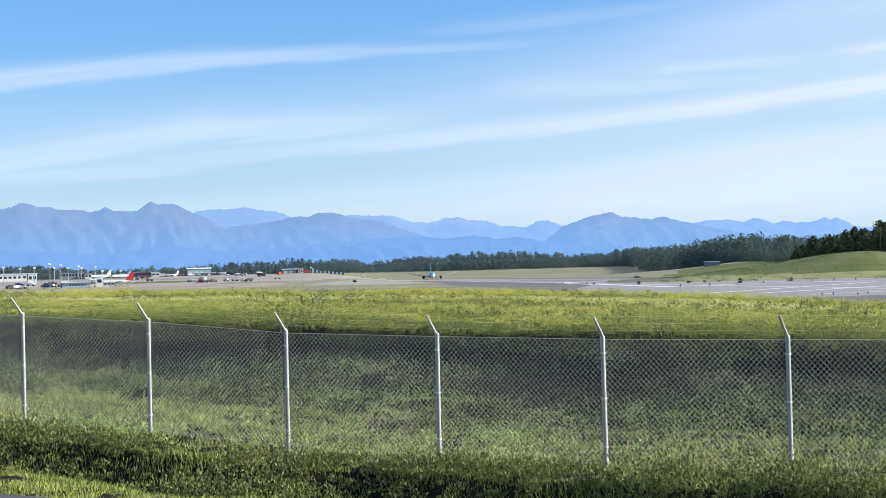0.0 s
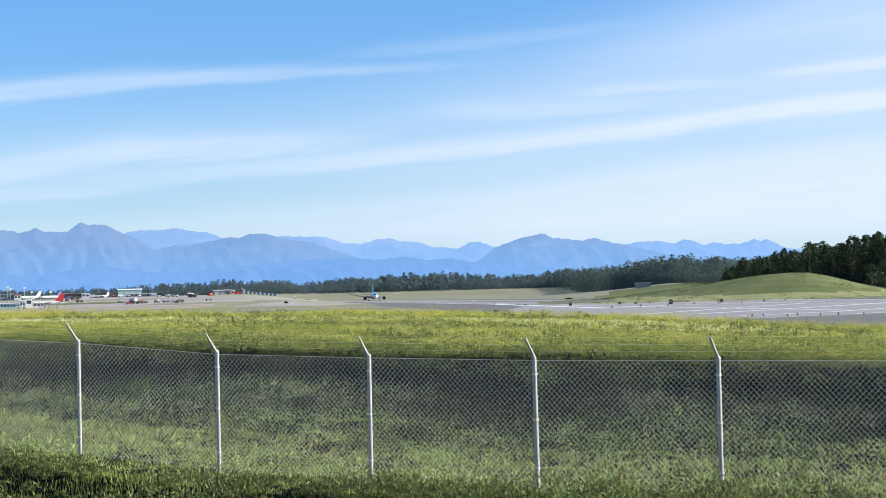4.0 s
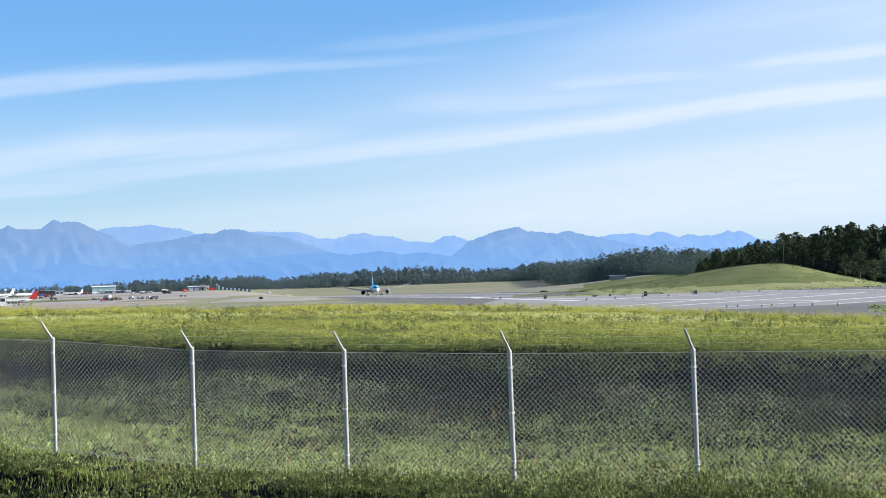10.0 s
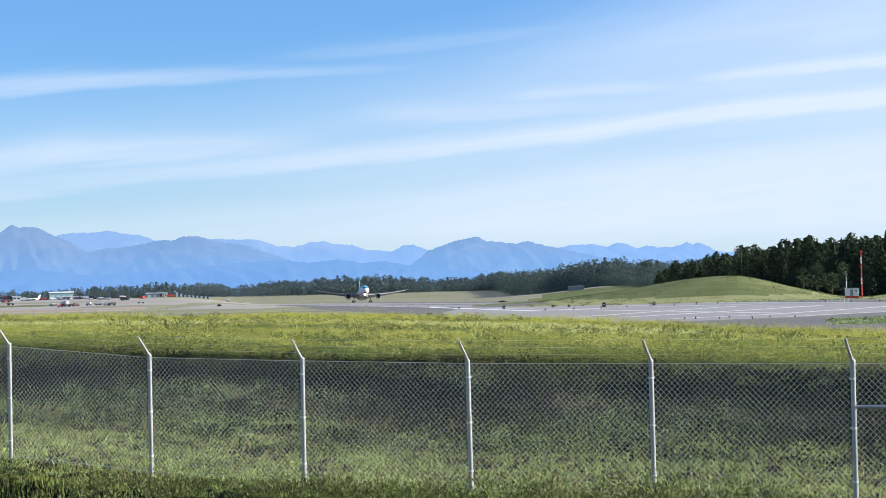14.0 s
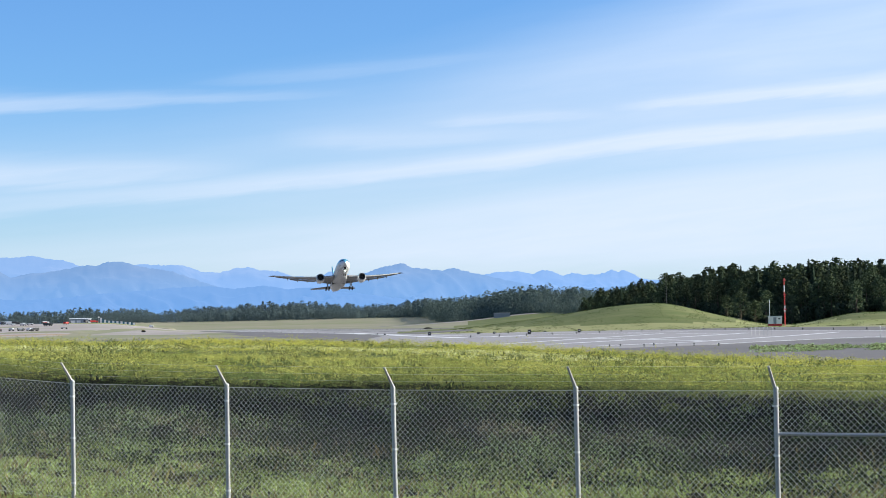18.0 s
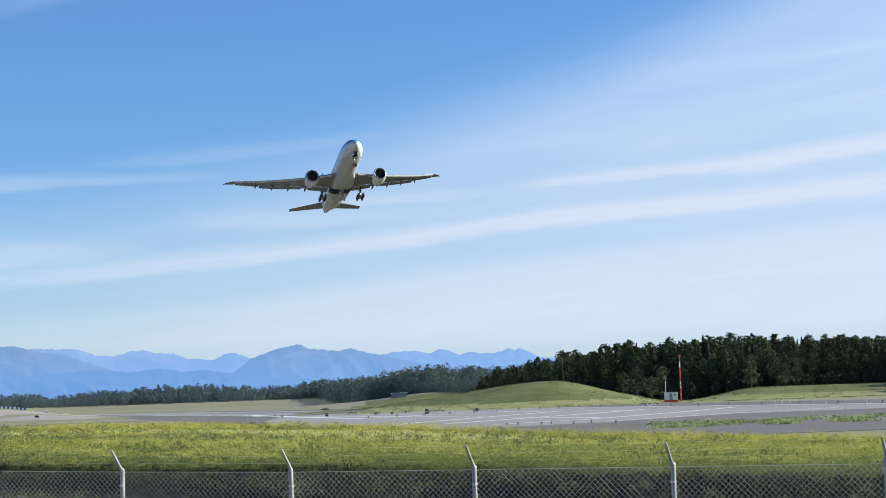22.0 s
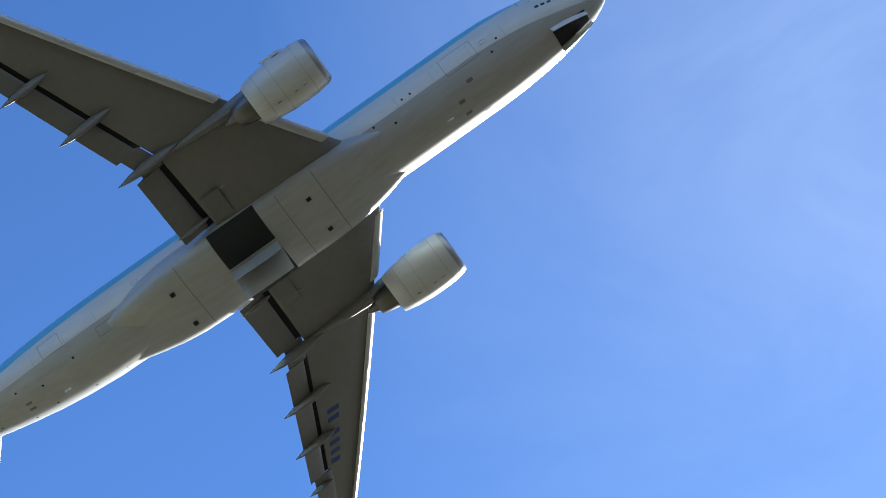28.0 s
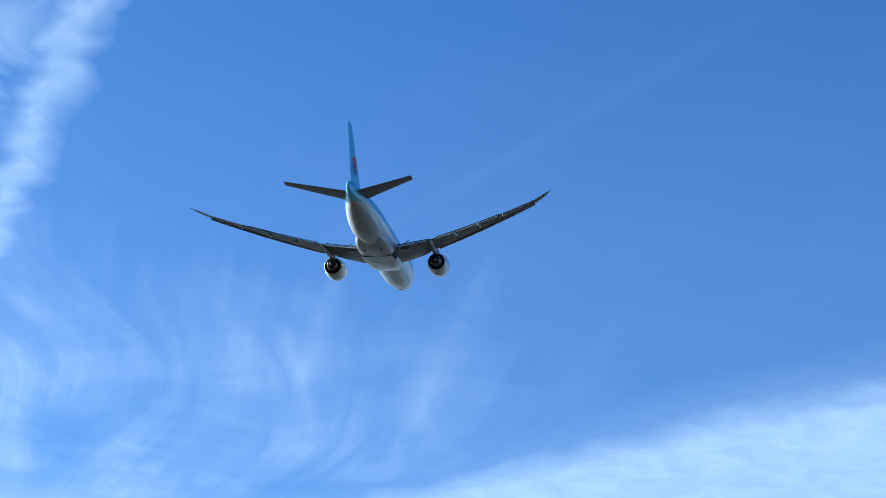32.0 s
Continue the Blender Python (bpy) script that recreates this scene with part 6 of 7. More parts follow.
FOREST_AZ = [7.2, 7.77, 8.13, 8.7, 9.17, 9.7, 10.5, 11.2, 11.57, 12.06, 13.0, 13.5, 14.2, 14.8, 15.3, 16.5, 17.7, 18.9, 19.3, 20.4, 25]
FOREST_TOP = [0.55, 0.88, 0.98, 1.04, 1.12, 1.27, 1.35, 1.46, 1.57, 1.48, 1.52, 1.58, 1.60, 1.52, 1.56, 1.48, 1.48, 1.36, 1.66, 1.77, 1.9]
EDGE_AZ = [7.2, 8, 9.5, 11, 13, 16, 19, 24, 25]
EDGE_D = [1150, 1050, 900, 760, 690, 660, 640, 540, 530]


def forest():
    rng = random.Random(8)
    hts = [19, 17, 20, 15, 13, 16, 11, 14, 17, 15]
    kinds = [tree("spruce_tree" if k < 3 else "poplar_tree", h, 40 + k) for k, h in enumerate(hts)]
    used = set()
    for az0 in np.arange(7.3, 24.0, 0.14):
        for row in range(3):
            az = az0 + rng.uniform(-0.12, 0.12)
            d = float(np.interp(az, EDGE_AZ, EDGE_D)) + row * 24 + rng.uniform(-11, 11)
            x, y = d * math.sin(radians(az)), d * math.cos(radians(az))
            k = rng.choice((0, 1, 2, 3, 4, 5, 7, 8, 9, 5, 8, 9)) if row else rng.choice((3, 4, 5, 6, 7, 8, 9, 5, 9))
            z = float(land(x, y))
            want = d * math.tan(radians(float(np.interp(az, FOREST_AZ, FOREST_TOP)))) + 3 - z
            s = want / hts[k] * rng.uniform(0.84, 1.03) * (0.70 if row == 0 else 0.93 if row == 1 else 1.0)
            m = Matrix.Translation((x, y, z - 0.2)) @ pose(0, 0, 0, 0, 0, rng.uniform(0, 360))
            fat = s * (rng.uniform(1.0, 1.2) if k < 3 else rng.uniform(0.95, 1.35))
            if k not in used:
                used.add(k)
                ob = kinds[k]
            else:
                ob = copy_thing(kinds[k], m)
            ob.matrix_basis = m @ Matrix.Diagonal((fat, fat, s, 1))
    # paler willows that stand out before the dark wall
    base = None
    for az, d, high, fat in ((11.35, 655, 7.2, 1.5), (11.75, 640, 9.0, 1.6), (12.15, 646, 7.6, 1.5), (12.45, 668, 11.5, 1.3), (13.15, 672, 10.0, 1.2), (14.95, 640, 10.5, 1.1), (15.9, 630, 7.5, 1.4), (16.25, 636, 9.0, 1.2)):
        x, y = d * math.sin(radians(az)), d * math.cos(radians(az))
        m = Matrix.Translation((x, y, float(land(x, y)) - 0.2)) @ pose(0, 0, 0, 0, 0, az * 97)
        if base is None:
            base = new("willow_tree")
            tagged(base, "pale green bushy willow before the dark forest", "tree", "willows")
            crown, blobs = leafy_mesh(9.0, 77, 1.3, M_WILLOW)
            bm = rodded((0, 0, -0.5), (0, 0, 5.0), 0.16, 0.05, seg=8)
            for bx, by, bz, br in blobs[:9]:
                rod(bm, (0, 0, bz * 0.5), (bx, by, bz), 0.08, 0.03, seg=5)
            part("trunk", bm, M_BARK, base)
            part("crown", crown, None, base)
            ob = base
        else:
            ob = copy_thing(base, m)
        ob.matrix_basis = m @ Matrix.Diagonal((fat * high / 9, fat * high / 9, high / 9, 1))


forest()


def far_woods(name, n, az0, az1, dist, thick, tops, seed, label, layer=0.75, ma=None, per=40, leaf=0.075, conifers=0.2):
    """A wood seen from far: many small uneven crowns, each a shell of leaf clumps, in one mass."""
    rng = np.random.default_rng(seed)
    az, back = rng.uniform(az0, az1, n), rng.uniform(0, 1, n)
    d = np.interp(az, *dist) + back * thick
    x, y = d * np.sin(np.radians(az)), d * np.cos(np.radians(az))
    g = land(x, y)
    lump = np.array([noise.noise((a * 2.6, b * 2.0, seed)) for a, b in zip(az, back)])
    h = np.maximum(2.0, (3 + d * np.tan(np.radians(np.interp(az, *tops))) - g) * (layer + (1 - layer) * back) * (rng.uniform(0.74, 1.0, n) + 0.18 * lump))
    conif = rng.random(n) < conifers
    girth = np.where(conif, 0.15, 0.25) * rng.uniform(0.75, 1.3, n)
    th, f, k = rng.uniform(0, 2 * np.pi, (n, per)), rng.uniform(0.0, 1.0, (n, per)), rng.uniform(0.7, 1.05, (n, per))
    ph = rng.uniform(0, 6.28, (n, 1))
    shape = np.where(conif[:, None], (1 - f) * 1.25 + 0.05, np.sin(np.pi * np.clip(0.26 + 0.70 * f, 0, 1)) ** 0.65)
    r = (girth * h)[:, None] * shape * (1 + 0.28 * np.sin(3 * th + ph + 6 * f)) * k
    c = np.stack([x[:, None] + r * np.cos(th), y[:, None] + r * np.sin(th), g[:, None] + h[:, None] * f], 2).reshape(-1, 3)
    nrm = np.stack([np.cos(th), np.sin(th), 2.2 * (f - 0.42)], 2).reshape(-1, 3)
    v, t = foliage(c, nrm, np.repeat(leaf * np.maximum(h, 6), per), rng, 0.4)
    if d.min() > 1000:
        t = t[:len(t) // 2]
    return tagged(new(name, tri_mesh(name, v, t, ma or M_FAR)), label, "woods", kind="stuff")


far_woods("forest_mass", 900, 7.2, 25.0, (EDGE_AZ, [q + 45 for q in EDGE_D]), 110, (FOREST_AZ, [q - 0.07 for q in FOREST_TOP]), 75, "dense dark forest behind its edge trees", 0.8, M_THICKET, 70, 0.06, 0.3)
far_woods("forest_shrubs", 700, 8.0, 25.0, (EDGE_AZ, [q - 26 for q in EDGE_D]), 40, ([8, 9, 11, 14, 18, 25], [0.62, 0.60, 0.48, 0.45, 0.45, 0.6]), 76, "low shrubs along the foot of the forest", 0.75, M_THICKET, 36, 0.08, 0.0)
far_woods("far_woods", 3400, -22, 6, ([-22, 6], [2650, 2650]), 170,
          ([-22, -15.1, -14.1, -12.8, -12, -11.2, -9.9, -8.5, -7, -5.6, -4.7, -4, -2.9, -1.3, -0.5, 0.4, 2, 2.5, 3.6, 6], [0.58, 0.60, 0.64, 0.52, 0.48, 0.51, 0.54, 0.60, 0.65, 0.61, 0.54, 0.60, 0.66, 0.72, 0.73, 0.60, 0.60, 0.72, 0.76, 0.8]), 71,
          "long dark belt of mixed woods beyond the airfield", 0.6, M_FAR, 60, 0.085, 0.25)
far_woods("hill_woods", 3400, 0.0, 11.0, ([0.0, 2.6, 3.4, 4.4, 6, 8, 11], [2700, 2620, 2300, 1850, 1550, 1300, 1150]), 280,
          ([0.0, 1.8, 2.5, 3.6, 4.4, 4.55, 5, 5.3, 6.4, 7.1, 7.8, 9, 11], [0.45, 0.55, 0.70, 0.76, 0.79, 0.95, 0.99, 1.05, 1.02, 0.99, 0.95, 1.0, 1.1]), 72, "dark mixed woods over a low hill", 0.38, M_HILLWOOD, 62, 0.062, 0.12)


# ---- airfield furniture ----
def on_land(az, d):
    x, y = d * math.sin(radians(az)), d * math.cos(radians(az))
    return x, y, float(land(x, y))


def runway_lights():
    base = None
    spots = [(27 + 6.4 * k, 379 + 11.0 * k) for k in range(9)] + [(runway_x(480 - 17.5 * k) + 32, 480 - 17.5 * k) for k in range(12)] + [(runway_x(560 + 61 * k) + s, 560 + 61 * k) for k in range(16) for s in (-32, 32)]
    for x, y in spots:
        if base is None:
            base = new("runway_light")
            tagged(base, "small dark raised runway edge light", "runway light", "runway edge lights")
            part("stem", rodded((0, 0, 0), (0, 0, 0.30), 0.05), M_DARKBOX, base)
            part("lamp_head", rodded((0, 0, 0.22), (0, 0, 0.45), 0.15, 0.11, seg=10), M_DARKBOX, base)
            part("base_plate", rodded((0, 0, 0), (0, 0, 0.06), 0.20, seg=12), M_DARKBOX, base)
            base.matrix_basis = Matrix.Translation((x, y, 0.04))
        else:
            copy_thing(base, Matrix.Translation((x, y, 0.04)))
    for x, y in ((29.9, 212.2), (31.4, 214.5), (34.8, 213), (36.2, 207.1), (38.4, 209), (39.9, 203.3), (33.1, 209)):
        copy_thing(base, Matrix.Translation((x, y, 0.03)) @ Matrix.Scale(0.62, 4))


runway_lights()


def guidance_sign(az, d, wide, high, label):
    x, y, z = on_land(az, d)
    o = new("guidance_sign")
    tagged(o, label, "sign", "airfield signs")
    part("panel", boxed(-wide / 2, wide / 2, -0.15, 0.15, 0.3, 0.3 + high, bevel=0.03), M_DARKBOX, o)
    part("plate", boxed(-wide / 2 + 0.1, wide / 2 - 0.1, -0.17, -0.152, 0.55, 0.15 + high), M_BLACK, o)
    part("leg", boxed(-wide / 2 + 0.1, -wide / 2 + 0.25, -0.08, 0.08, 0, 0.32), M_GALV, o)
    part("leg", boxed(wide / 2 - 0.25, wide / 2 - 0.1, -0.08, 0.08, 0, 0.32), M_GALV, o)
    part("marking_bar", boxed(-wide * 0.2, wide * 0.2, -0.19, -0.172, 0.3 + high * 0.45, 0.3 + high * 0.65), M_LINE, o)
    o.matrix_basis = Matrix.Translation((x, y, z)) @ pose(0, 0, 0, 0, 0, -az) @ Matrix.Scale(0.52, 4)
    return o


guidance_sign(5.75, 430, 1.4, 1.9, "dark square runway distance sign")
guidance_sign(7.17, 450, 1.2, 1.5, "dark square taxiway sign")
guidance_sign(2.9, 460, 1.3, 1.4, "dark airfield guidance sign")
guidance_sign(0.78, 330, 1.6, 0.75, "low dark equipment box beside the runway")
guidance_sign(4.3, 470, 1.2, 0.9, "small dark airfield sign")
guidance_sign(1.62, 520, 1.0, 0.7, "small low dark airfield sign")
guidance_sign(4.75, 475, 1.1, 0.9, "small dark airfield sign")
guidance_sign(5.15, 480, 0.6, 0.8, "narrow dark airfield sign")
guidance_sign(6.2, 500, 1.0, 0.6, "small low dark airfield sign")


def glide_hut():
    x, y, z = on_land(12.69, 560)
    o = new("equipment_hut")
    tagged(o, "small white equipment hut with red base band", "hut")
    part("wall", boxed(-2.1, 2.1, -1.5, 1.5, 0.7, 3.0, bevel=0.04), M_LINE, o, "white hut wall")
    part("plinth", boxed(-2.15, 2.15, -1.55, 1.55, 0.0, 0.7), M_RED, o, "red painted plinth")
    part("roof", boxed(-2.3, 2.3, -1.7, 1.7, 3.0, 3.18, bevel=0.03), M_CLAD, o)
    part("door", boxed(-0.5, 0.4, -1.56, -1.51, 0.72, 2.75), M_CLAD_DARK, o)
    part("vent", boxed(1.0, 1.6, -1.56, -1.51, 2.1, 2.5), M_DARKBOX, o)
    part("mast", rodded((-1.6, 0.2, 3.1), (-1.6, 0.2, 8.4), 0.09, 0.05), M_LINE, o, "thin white mast")
    o.matrix_basis = Matrix.Translation((x, y, z)) @ pose(0, 0, 0, 0, 0, -12) @ Matrix.Scale(0.88, 4)
    x, y, z = on_land(12.97, 562)
    o = new("antenna_mast")
    tagged(o, "red and white lattice antenna mast", "mast")
    n, hgt = 7, 13.2
    for k in range(n):
        z0, z1 = hgt * k / n, hgt * (k + 1) / n
        bm = bmesh.new()
        cs = [(0.15 * math.cos(a), 0.15 * math.sin(a)) for a in (0.3, 2.4, 4.5)]
        for i in range(3):
            a, b = cs[i], cs[(i + 1) % 3]
            rod(bm, (*a, z0), (*a, z1), 0.035, seg=5)
            rod(bm, (*a, z0), (*b, z1), 0.02, seg=4)
            rod(bm, (*b, z0), (*a, z1), 0.02, seg=4)
        part("mast_section", bm, M_LINE if k in (2, 5) else M_RED, o, "white mast section" if k in (2, 5) else "red mast section")
    for q in (4.5, 8.5, 12.5):
        part("antenna", boxed(-0.4, 0.4, -0.35, -0.15, q, q + 0.3), M_RED, o)
    o.matrix_basis = Matrix.Translation((x, y, z))
    x, y, z = on_land(9.66, 640)
    o = new("tall_pole")
    tagged(o, "thin dark pole on the grassy mound", "pole")
    part("shaft", rodded((0, 0, -0.3), (0, 0, 8.6), 0.10, 0.06), M_DARKBOX, o)
    part("cap", boxed(-0.14, 0.14, -0.14, 0.14, 8.55, 8.8), M_DARKBOX, o)
    o.matrix_basis = Matrix.Translation((x, y, z))


glide_hut()


def hall(name, az, d, wide, deep, high, wall, roof, label, windows=0, pitch=0.0, band=False):
    x, y, z = on_land(az, d)
    o = new(name)
    tagged(o, label, "building")
    part("wall", boxed(-wide / 2, wide / 2, -deep / 2, deep / 2, -0.5, high), wall, o)
    bm = loft(bmesh.new(), [[Vector((s * (wide / 2 + 0.5), -deep / 2 - 0.5, high)), Vector((s * (wide / 2 + 0.5), 0, high + 0.3 + pitch)), Vector((s * (wide / 2 + 0.5), deep / 2 + 0.5, high))] for s in (-1, 1)])
    part("roof", bm, roof, o)
    for k in range(windows):
        u = -wide / 2 + wide * (k + 0.5) / windows
        wv = wide / windows * 0.32
        part("window" if not band else "hangar_door", boxed(u - wv, u + wv, -deep / 2 - 0.06, -deep / 2 - 0.01, high * (0.45 if not band else 0.0), high * (0.75 if not band else 0.7)), M_WINDOW if not band else M_CLAD, o)
    o.matrix_basis = Matrix.Translation((x, y, z)) @ pose(0, 0, 0, 0, 0, -az)
    return o


def reach(az, d, top):
    """Height over the ground that comes up to a sight line top degrees over the level."""
    return d * math.tan(radians(top)) + 3 - on_land(az, d)[2]


for nm, a0, a1, d, top, deep, wall, roof, panes, pitch, band, label in (
        ("hangar", -9.93, -9.27, 1930, 0.405, 18, M_TEAL, M_LINE, 4, 0.8, True, "pale teal aircraft hangar with a white roof"),
        ("cargo_shed", -9.72, -8.85, 1870, 0.287, 12, M_CLAD_DARK, M_CLAD, 7, 0.0, False, "low dark cargo shed with a pale roof edge"),
        ("hangar", -7.24, -6.75, 1900, 0.325, 16, M_CLAD_DARK, M_CLAD, 3, 0.4, True, "blue-grey flat-roofed steel hangar"),
        ("cargo_shed", -6.745, -6.65, 1895, 0.33, 14, M_LINE, M_LINE, 1, 0.0, False, "white end bay of a steel hangar"),
        ("cargo_shed", -15.7, -14.40, 1500, 0.37, 14, M_LINE, M_CLAD, 10, 0.4, False, "long low white cargo shed"),
        ("cargo_shed", -14.36, -14.12, 1300, 0.385, 10, M_LINE, M_CLAD, 2, 0.0, False, "white cargo shed with a tall flat end"),
        ("terminal_building", -13.5, -12.82, 1560, 0.41, 14, M_CLAD_DARK, M_DARKBOX, 8, 0.0, False, "dark flat-roofed terminal building"),
        ("cargo_shed", -12.80, -12.61, 1550, 0.34, 10, M_LINE, M_RED, 2, 0.0, False, "small white shed with a red roof edge"),
        ("cargo_shed", -11.46, -10.95, 1820, 0.345, 14, M_MAROON, M_TEAL, 6, 0.0, False, "dark maroon cargo shed with a pale teal roof"),
        ("cargo_shed", -10.94, -10.72, 1810, 0.326, 10, M_LINE, M_LINE, 2, 0.0, False, "small white cargo shed"),
        ("cargo_shed", -8.75, -8.45, 1950, 0.24, 10, M_CLAD_DARK, M_CLAD, 2, 0.0, False, "low grey shed at the edge of the woods"),
        ("equipment_shed", 4.75, 5.20, 1500, 0.235, 8, M_CLAD_DARK, M_CLAD_DARK, 0, 0.0, False, "blue-grey equipment shed at the edge of the woods"),
        ("service_building", -13.43, -12.66, 1040, 0.10, 8, M_SKYWALL, M_CLAD, 9, 0.0, False, "pale blue service building beside the apron"),
        ("service_building", -12.49, -12.30, 1045, 0.253, 4, M_LINE, M_CLAD, 1, 0.0, False, "narrow white service tower"),
        ("service_building", -12.64, -12.50, 1052, 0.17, 6, M_LINE, M_LINE, 2, 0.0, False, "white stair block beside the service tower"),
        ("service_building", -12.28, -11.98, 1060, 0.10, 6, M_CLAD, M_LINE, 3, 0.0, False, "low white service building")):
    mid = (a0 + a1) / 2
    hall(nm, mid, d, d * radians(a1 - a0), deep, reach(mid, d, top), wall, roof, label, panes, pitch, band)


def light_pole(az, d, h):
    x, y, z = on_land(az, d)
    o = new("apron_light")
    tagged(o, "tall slim apron floodlight mast", "light mast", "apron lights")
    part("shaft", rodded((0, 0, -0.3), (0, 0, h), 0.22, 0.13, seg=8), M_GALV, o)
    part("lamp_head", boxed(-0.75, 0.75, -0.4, 0.4, h - 0.5, h + 0.35, bevel=0.1), M_LINE, o)
    o.matrix_basis = Matrix.Translation((x, y, z)) @ pose(0, 0, 0, 0, 0, -az)


for a, d, top in ((-13.76, 1080, 0.64), (-13.46, 1080, 0.60), (-12.97, 1080, 0.56), (-12.51, 1080, 0.53), (-15.03, 1200, 0.57), (-14.58, 1200, 0.525), (-14.18, 1180, 0.545), (-13.64, 1200, 0.53),
                  (-13.26, 1180, 0.52), (-12.89, 1150, 0.51), (-12.31, 1200, 0.41), (-12.08, 1200, 0.43), (-11.8, 1250, 0.40), (-6.44, 1850, 0.37), (-6.68, 1800, 0.30)):
    light_pole(a, d, reach(a, d, top))


def parked_jet(az, d, turn, tail_ma, label, size=1.0):
    x, y, z = on_land(az, d)
    o = new("parked_airplane")
    tagged(o, label, "airplane", "parked airplanes")
    prof = [(-18, 0.1), (-16.5, 1.2), (-14, 1.8), (8, 1.8), (14, 1.0), (18, 0.2)]
    part("fuselage", lathe(bmesh.new(), prof, Matrix.Translation((0, 0, 3.6)), 16), M_WHITE, o, smooth=True)
    for s in (-1, 1):
        part("wing", loft(bmesh.new(), [[Vector((a, s * 1.2, 3.0)), Vector((b, s * 1.2, 3.0)), Vector(((a + b) / 2, s * 1.2, 3.45))] if q == 0 else [Vector((6.2, s * 17, 4.3)), Vector((7.8, s * 17, 4.3)), Vector((7, s * 17, 4.45))] for q, a, b in ((0, -3, 4), (1, 0, 0))]), M_WING, o)
        part("engine", lathe(bmesh.new(), [(-1.8, 0.75), (-1.4, 0.95), (0.5, 0.95), (1.8, 0.6)], Matrix.Translation((-1.5, s * 5.5, 2.2)), 12), M_WHITE, o, smooth=True)
        part("tailplane", loft(bmesh.new(), [[Vector((13, s * 0.4, 4.4)), Vector((16.5, s * 0.4, 4.4)), Vector((15, s * 0.4, 4.7))], [Vector((16, s * 6, 5.0)), Vector((17.5, s * 6, 5.0)), Vector((17, s * 6, 5.1))]]), M_WING, o)
        part("gear_leg", rodded((1.2, s * 3.4, 0), (1.2, s * 3.4, 3), 0.3), M_TYRE, o)
    part("gear_leg", rodded((-13, 0, 0), (-13, 0, 2.4), 0.25), M_TYRE, o)
    part("fin", loft(bmesh.new(), [[Vector((9.5, 0.25, 5.0)), Vector((16.5, 0.25, 5.0)), Vector((16.5, -0.25, 5.0)), Vector((9.5, -0.25, 5.0))], [Vector((15, 0.12, 11.5)), Vector((18.3, 0.12, 11.5)), Vector((18.3, -0.12, 11.5)), Vector((15, -0.12, 11.5))]]), tail_ma, o)
    o.matrix_basis = Matrix.Translation((x, y, z)) @ pose(0, 0, 0, 0, 0, turn) @ Matrix.Scale(size, 4)


parked_jet(-12.0, 1090, 12, M_RED, "white airliner with a red tail on the apron", 0.62)
parked_jet(-11.78, 1650, 48, M_NAVY, "white airliner with a dark blue tail on the apron", 0.55)
parked_jet(-12.35, 1700, 50, M_LINE, "white airliner parked behind the terminal", 0.6)
parked_jet(-10.35, 1850, 62, M_LINE, "small white airliner parked by the hangar", 0.5)


def barrier_row():
    for k in range(17):
        x, y, z = on_land(-6.38 + k * 0.057, 1850)
        o = new("blast_fence_panel")
        tagged(o, "blue and white striped blast fence panel", "blast fence", "blast fence panels")
        hh = (5.2, 4.2, 3.4)[k] if k < 3 else 2.7
        part("panel", boxed(-0.9, 0.9, -0.3, 0.3, 0, hh), M_TEAL_DARK if k % 2 else M_LINE, o)
        part("brace", rodded((0, 1.6, 0), (0, 0.3, hh - 0.6), 0.12), M_GALV, o)
        o.matrix_basis = Matrix.Translation((x, y, z))


barrier_row()


def service_truck(az, d, turn, ma, label, long=6.0, high=2.6):
    x, y, z = on_land(az, d)
    o = new("service_truck")
    tagged(o, label, "truck", "apron vehicles")
    part("cargo_body", boxed(-long / 2, long * 0.2, -1.1, 1.1, 0.7, high, bevel=0.08), ma, o)
    part("cab", boxed(long * 0.22, long / 2, -1.05, 1.05, 0.5, high * 0.8, bevel=0.15), ma, o)
    part("windscreen", boxed(long * 0.5 - 0.02, long * 0.5 + 0.02, -0.9, 0.9, high * 0.45, high * 0.72), M_WINDOW, o)
    for u in (-0.3, 0.33):
        for v in (-1.0, 1.0):
            part("wheel", rodded((long * u, v - 0.12, 0.45), (long * u, v + 0.12, 0.45), 0.45, seg=12), M_TYRE, o)
    o.matrix_basis = Matrix.Translation((x, y, z + 0.36)) @ pose(0, 0, 0, 0, 0, turn)


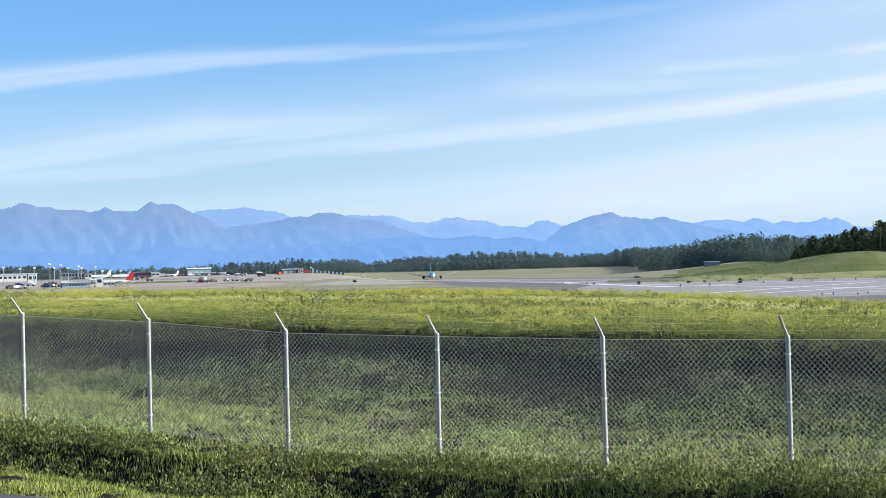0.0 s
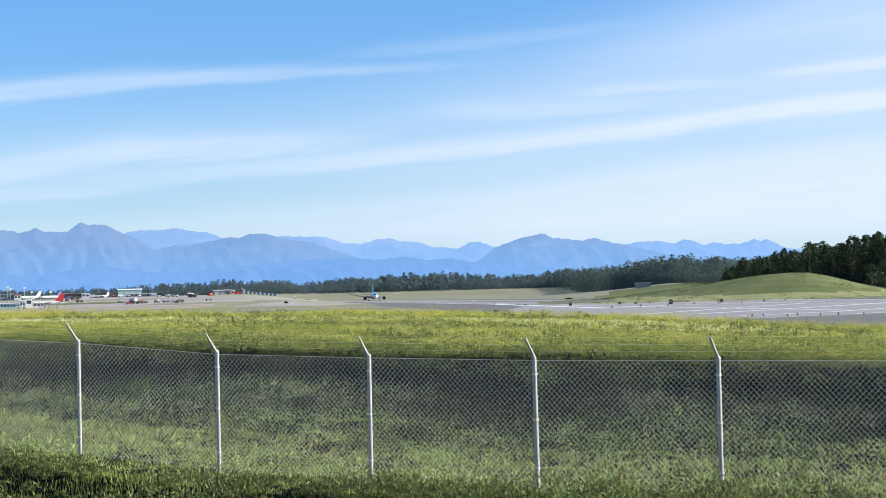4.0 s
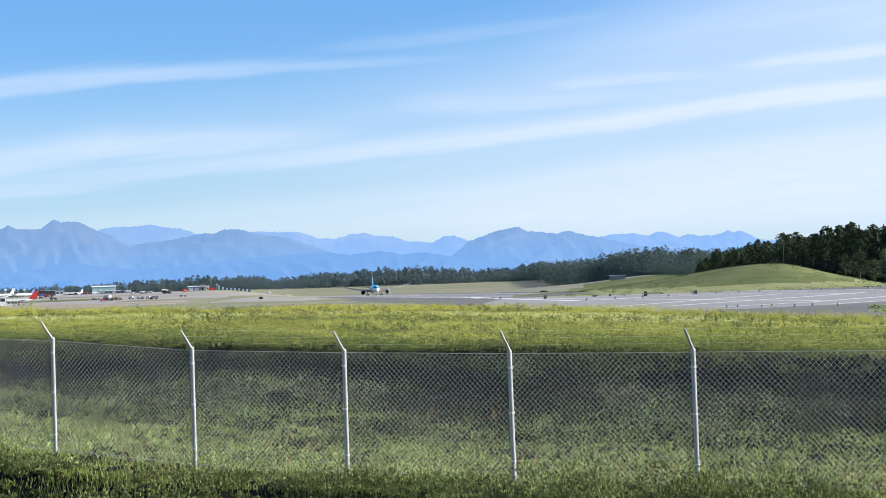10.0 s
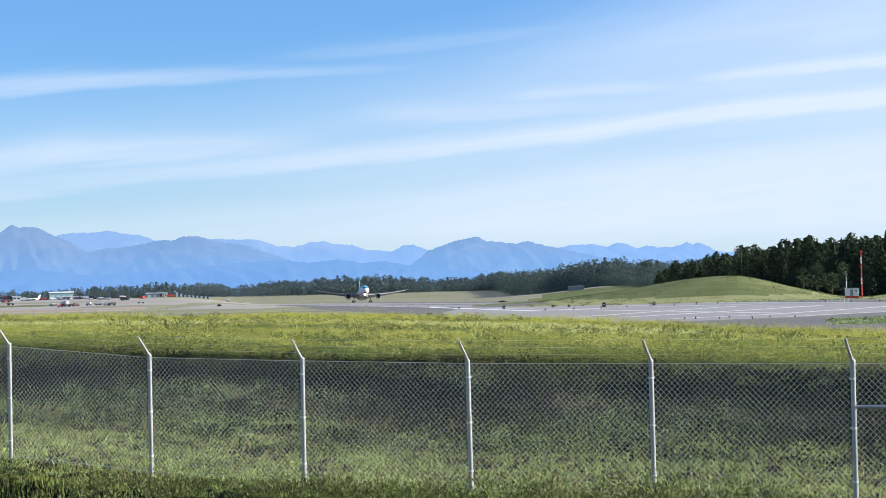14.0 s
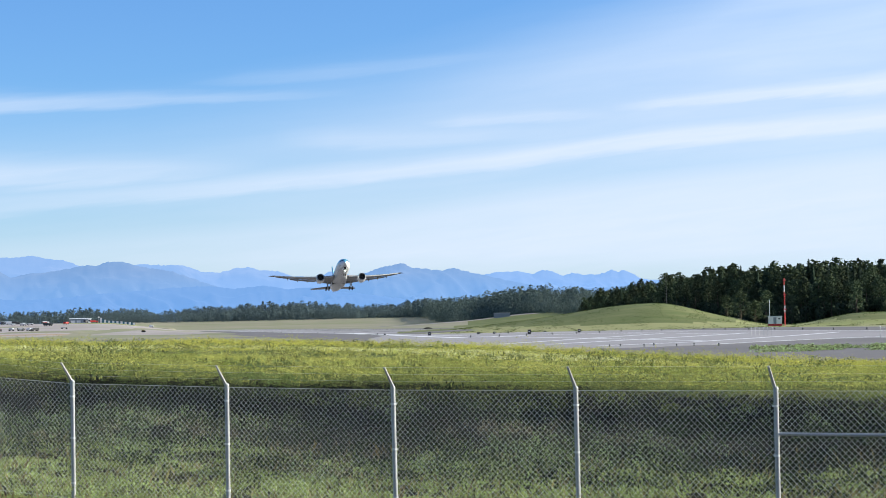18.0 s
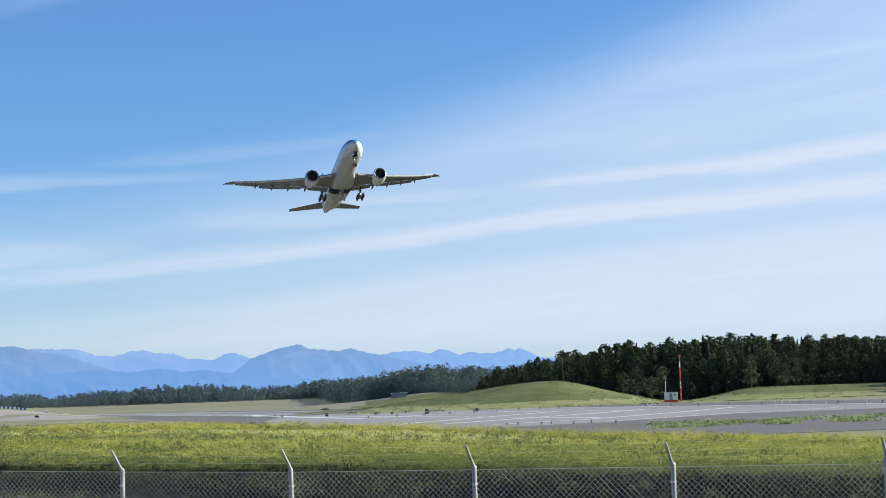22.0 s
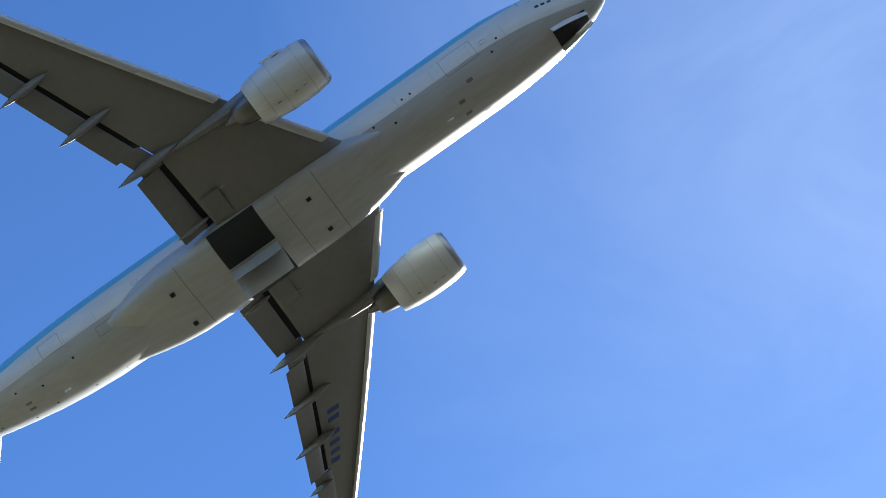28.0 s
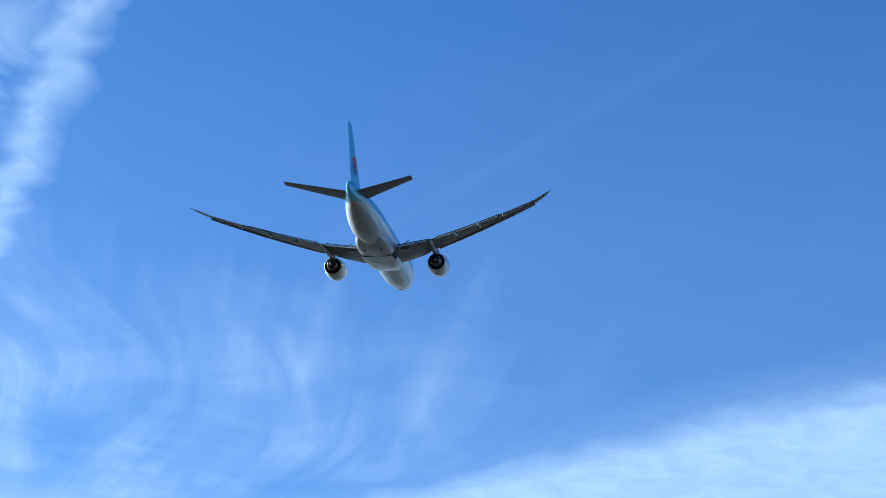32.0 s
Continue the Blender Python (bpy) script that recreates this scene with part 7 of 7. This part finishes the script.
for az, d, turn, ma, long, high, label in (
        (-6.57, 1780, 10, M_RED, 6.5, 2.3, "red airfield fire truck on the apron"), (-6.8, 1790, 70, M_DARKBOX, 5, 2.8, "dark service truck on the apron"), (-4.98, 1850, 0, M_LINE, 4, 2.4, "white service van beside the blast fence"),
        (-10.62, 1800, 5, M_LINE, 7, 3.0, "white box truck on the apron"), (-10.45, 1790, 8, M_LINE, 5, 2.4, "white service van on the apron"), (-9.85, 1780, 20, M_LINE, 5, 2.2, "white service van near the hangar"),
        (-8.9, 1760, 5, M_CLAD, 6, 2.4, "pale grey service truck near the hangar"), (-7.9, 1700, 12, M_LINE, 5, 2.2, "white pickup on the apron"), (-8.3, 1180, 0, M_CLAD_DARK, 4, 1.0, "dark low tug on the apron"),
        (-7.4, 1170, 5, M_CLAD_DARK, 4, 1.0, "dark low baggage tug on the apron"), (-9.5, 1130, 15, M_MAROON, 3.2, 1.6, "dark red cargo loader on the apron"), (-9.2, 1120, 40, M_MAROON, 3.0, 1.6, "maroon cargo loader on the apron"), (-9.33, 1110, 0, M_STRAW, 3, 1.6, "tan ground power unit on the apron"),
        (-8.85, 1140, 80, M_CLAD, 2.4, 1.7, "grey belt loader on the apron"), (-8.6, 1130, 10, M_SILVER, 3, 1.6, "silver car parked on the apron"), (-12.6, 1120, 5, M_LINE, 6, 2.6, "white delivery truck beside the service building"),
        (-13.3, 1150, 12, M_LINE, 6, 2.6, "white truck parked beside the apron"), (-13.7, 1180, 20, M_DARKBOX, 5, 2.2, "dark van parked beside the apron"), (-14.3, 1170, 0, M_LINE, 5, 2.0, "white parked car by the apron"), (-14.6, 1160, 0, M_NAVY, 5, 2.0, "blue parked van by the apron"),
        (-11.0, 1250, 30, M_DARKBOX, 4, 1.6, "dark parked service van"), (-12.3, 1160, 90, M_NAVY, 5, 2.2, "blue service van on the apron"), (-5.2, 1000, 0, M_STRAW, 1.6, 1.2, "small tan airfield cart")):
    service_truck(az, d, turn, ma, label, long, high)


def apron_clutter():
    rng = random.Random(31)
    kinds = [(M_CLAD, "grey-white"), (M_DARKBOX, "dark"), (M_SILVER, "silver"), (M_NAVY, "blue"), (M_CLAD, "pale grey"), (M_RED, "red")]
    for a0, a1, d0, d1, n in ((-15.0, -12.6, 1010, 1120, 26), (-9.9, -8.0, 1060, 1200, 7), (-9.4, -7.2, 1350, 1750, 10), (-11.0, -9.0, 1650, 1780, 9), (-12.4, -11.0, 1300, 1600, 7)):
        for k in range(n):
            ma, word = kinds[rng.choice((0, 1, 1, 1, 2, 3, 4, 5))]
            tall = rng.choice((1.5, 1.5, 1.5, 1.8, 2.4))
            noun = "parked car" if tall < 1.7 else "parked van" if tall < 2.2 else "service truck"
            service_truck(rng.uniform(a0, a1), rng.uniform(d0, d1), rng.uniform(0, 360), ma, word + " " + noun + " standing on the apron", 4.2 if tall < 2.2 else 6.5, tall)


apron_clutter()


def apron_shrubs():
    base = None
    for k, (az, d, high) in enumerate(((-12.08, 1002, 1.9), (-11.96, 1006, 2.2), (-11.84, 1000, 2.0), (-11.73, 1004, 2.3), (-11.64, 1008, 1.7), (-14.9, 1004, 2.2), (-13.95, 1000, 2.6), (-13.6, 1002, 2.0))):
        x, y, z = on_land(az, d)
        m = Matrix.Translation((x, y, z)) @ pose(0, 0, 0, 0, 0, 70 * k)
        if base is None:
            base = new("shrub")
            tagged(base, "rounded dark green shrub beside the apron", "shrub", "apron shrubs")
            crown, blobs = leafy_mesh(2.0, 91, 2.4, M_WILLOW)
            part("stem", rodded((0, 0, -0.2), (0, 0, 1.2), 0.06, 0.03, seg=6), M_BARK, base)
            part("crown", crown, None, base)
            ob = base
        else:
            ob = copy_thing(base, m)
        ob.matrix_basis = m @ Matrix.Scale(high / 2.0, 4)


apron_shrubs()


def light_bar(p, q, n, high):
    o = new("approach_light_bar")
    tagged(o, "low white frame of approach lights on the pavement", "light bar", "approach light bars")
    a, b = Vector((*p, 0.03)), Vector((*q, 0.03))
    for k in range(n):
        c = a.lerp(b, k / (n - 1))
        post = part("post", rodded(c, c + Vector((0, 0, high)), 0.035, seg=6), M_GALV, o)
        part("lamp", rodded(c + Vector((0, 0, high)), c + Vector((0, 0, high + 0.14)), 0.09, 0.07, seg=8), M_CLAD, post)
    part("rail", rodded(a + Vector((0, 0, high * 0.92)), b + Vector((0, 0, high * 0.92)), 0.025, seg=6), M_GALV, o)


light_bar((67.2, 241), (69.6, 233), 6, 1.3)
light_bar((70.6, 231), (72.8, 223), 3, 1.0)
light_bar((64.3, 302), (65.9, 295), 6, 1.1)


def gravel_track():
    rows = [(9.2, 648, 2.2), (9.8, 640, 2.6), (10.3, 630, 3.0), (10.8, 622, 3.4), (11.3, 618, 3.2), (11.9, 612, 2.6)]
    vs = []
    for az, d, half in rows:
        for q in (-half, half):
            x, y, z = on_land(az, d + q * 3)
            vs.append((x, y, z + 0.25))
    fs = [(2 * i, 2 * i + 1, 2 * i + 3, 2 * i + 2) for i in range(len(rows) - 1)]
    tagged(new("gravel_track", mesh_of("gravel_track", vs, fs, M_APRON)), "pale gravel track over the grassy mound", "track", kind="structure")


gravel_track()


def soil_heap(az, d, size, ma, label):
    x, y, z = on_land(az, d)
    bm = lathe(bmesh.new(), [(-0.4, 8.0), (0, 7.5), (0.9, 6.0), (1.7, 3.6), (2.1, 1.4), (2.2, 0.05)], pose(0, 0, 0, 0, -90, 0), 20, True)
    o = part("soil_heap", bm, ma, None, smooth=True)
    tagged(o, label, "mound")
    o.matrix_basis = Matrix.Translation((x, y, z + 0.2 * size)) @ Matrix.Scale(size, 4)
    return o


soil_heap(-4.53, 1850, 1.0, M_GROUND, "low grassy heap of soil beside the taxiway")
soil_heap(2.86, 1050, 0.34, M_SOIL, "small dark heap of soil in the field")


motions()
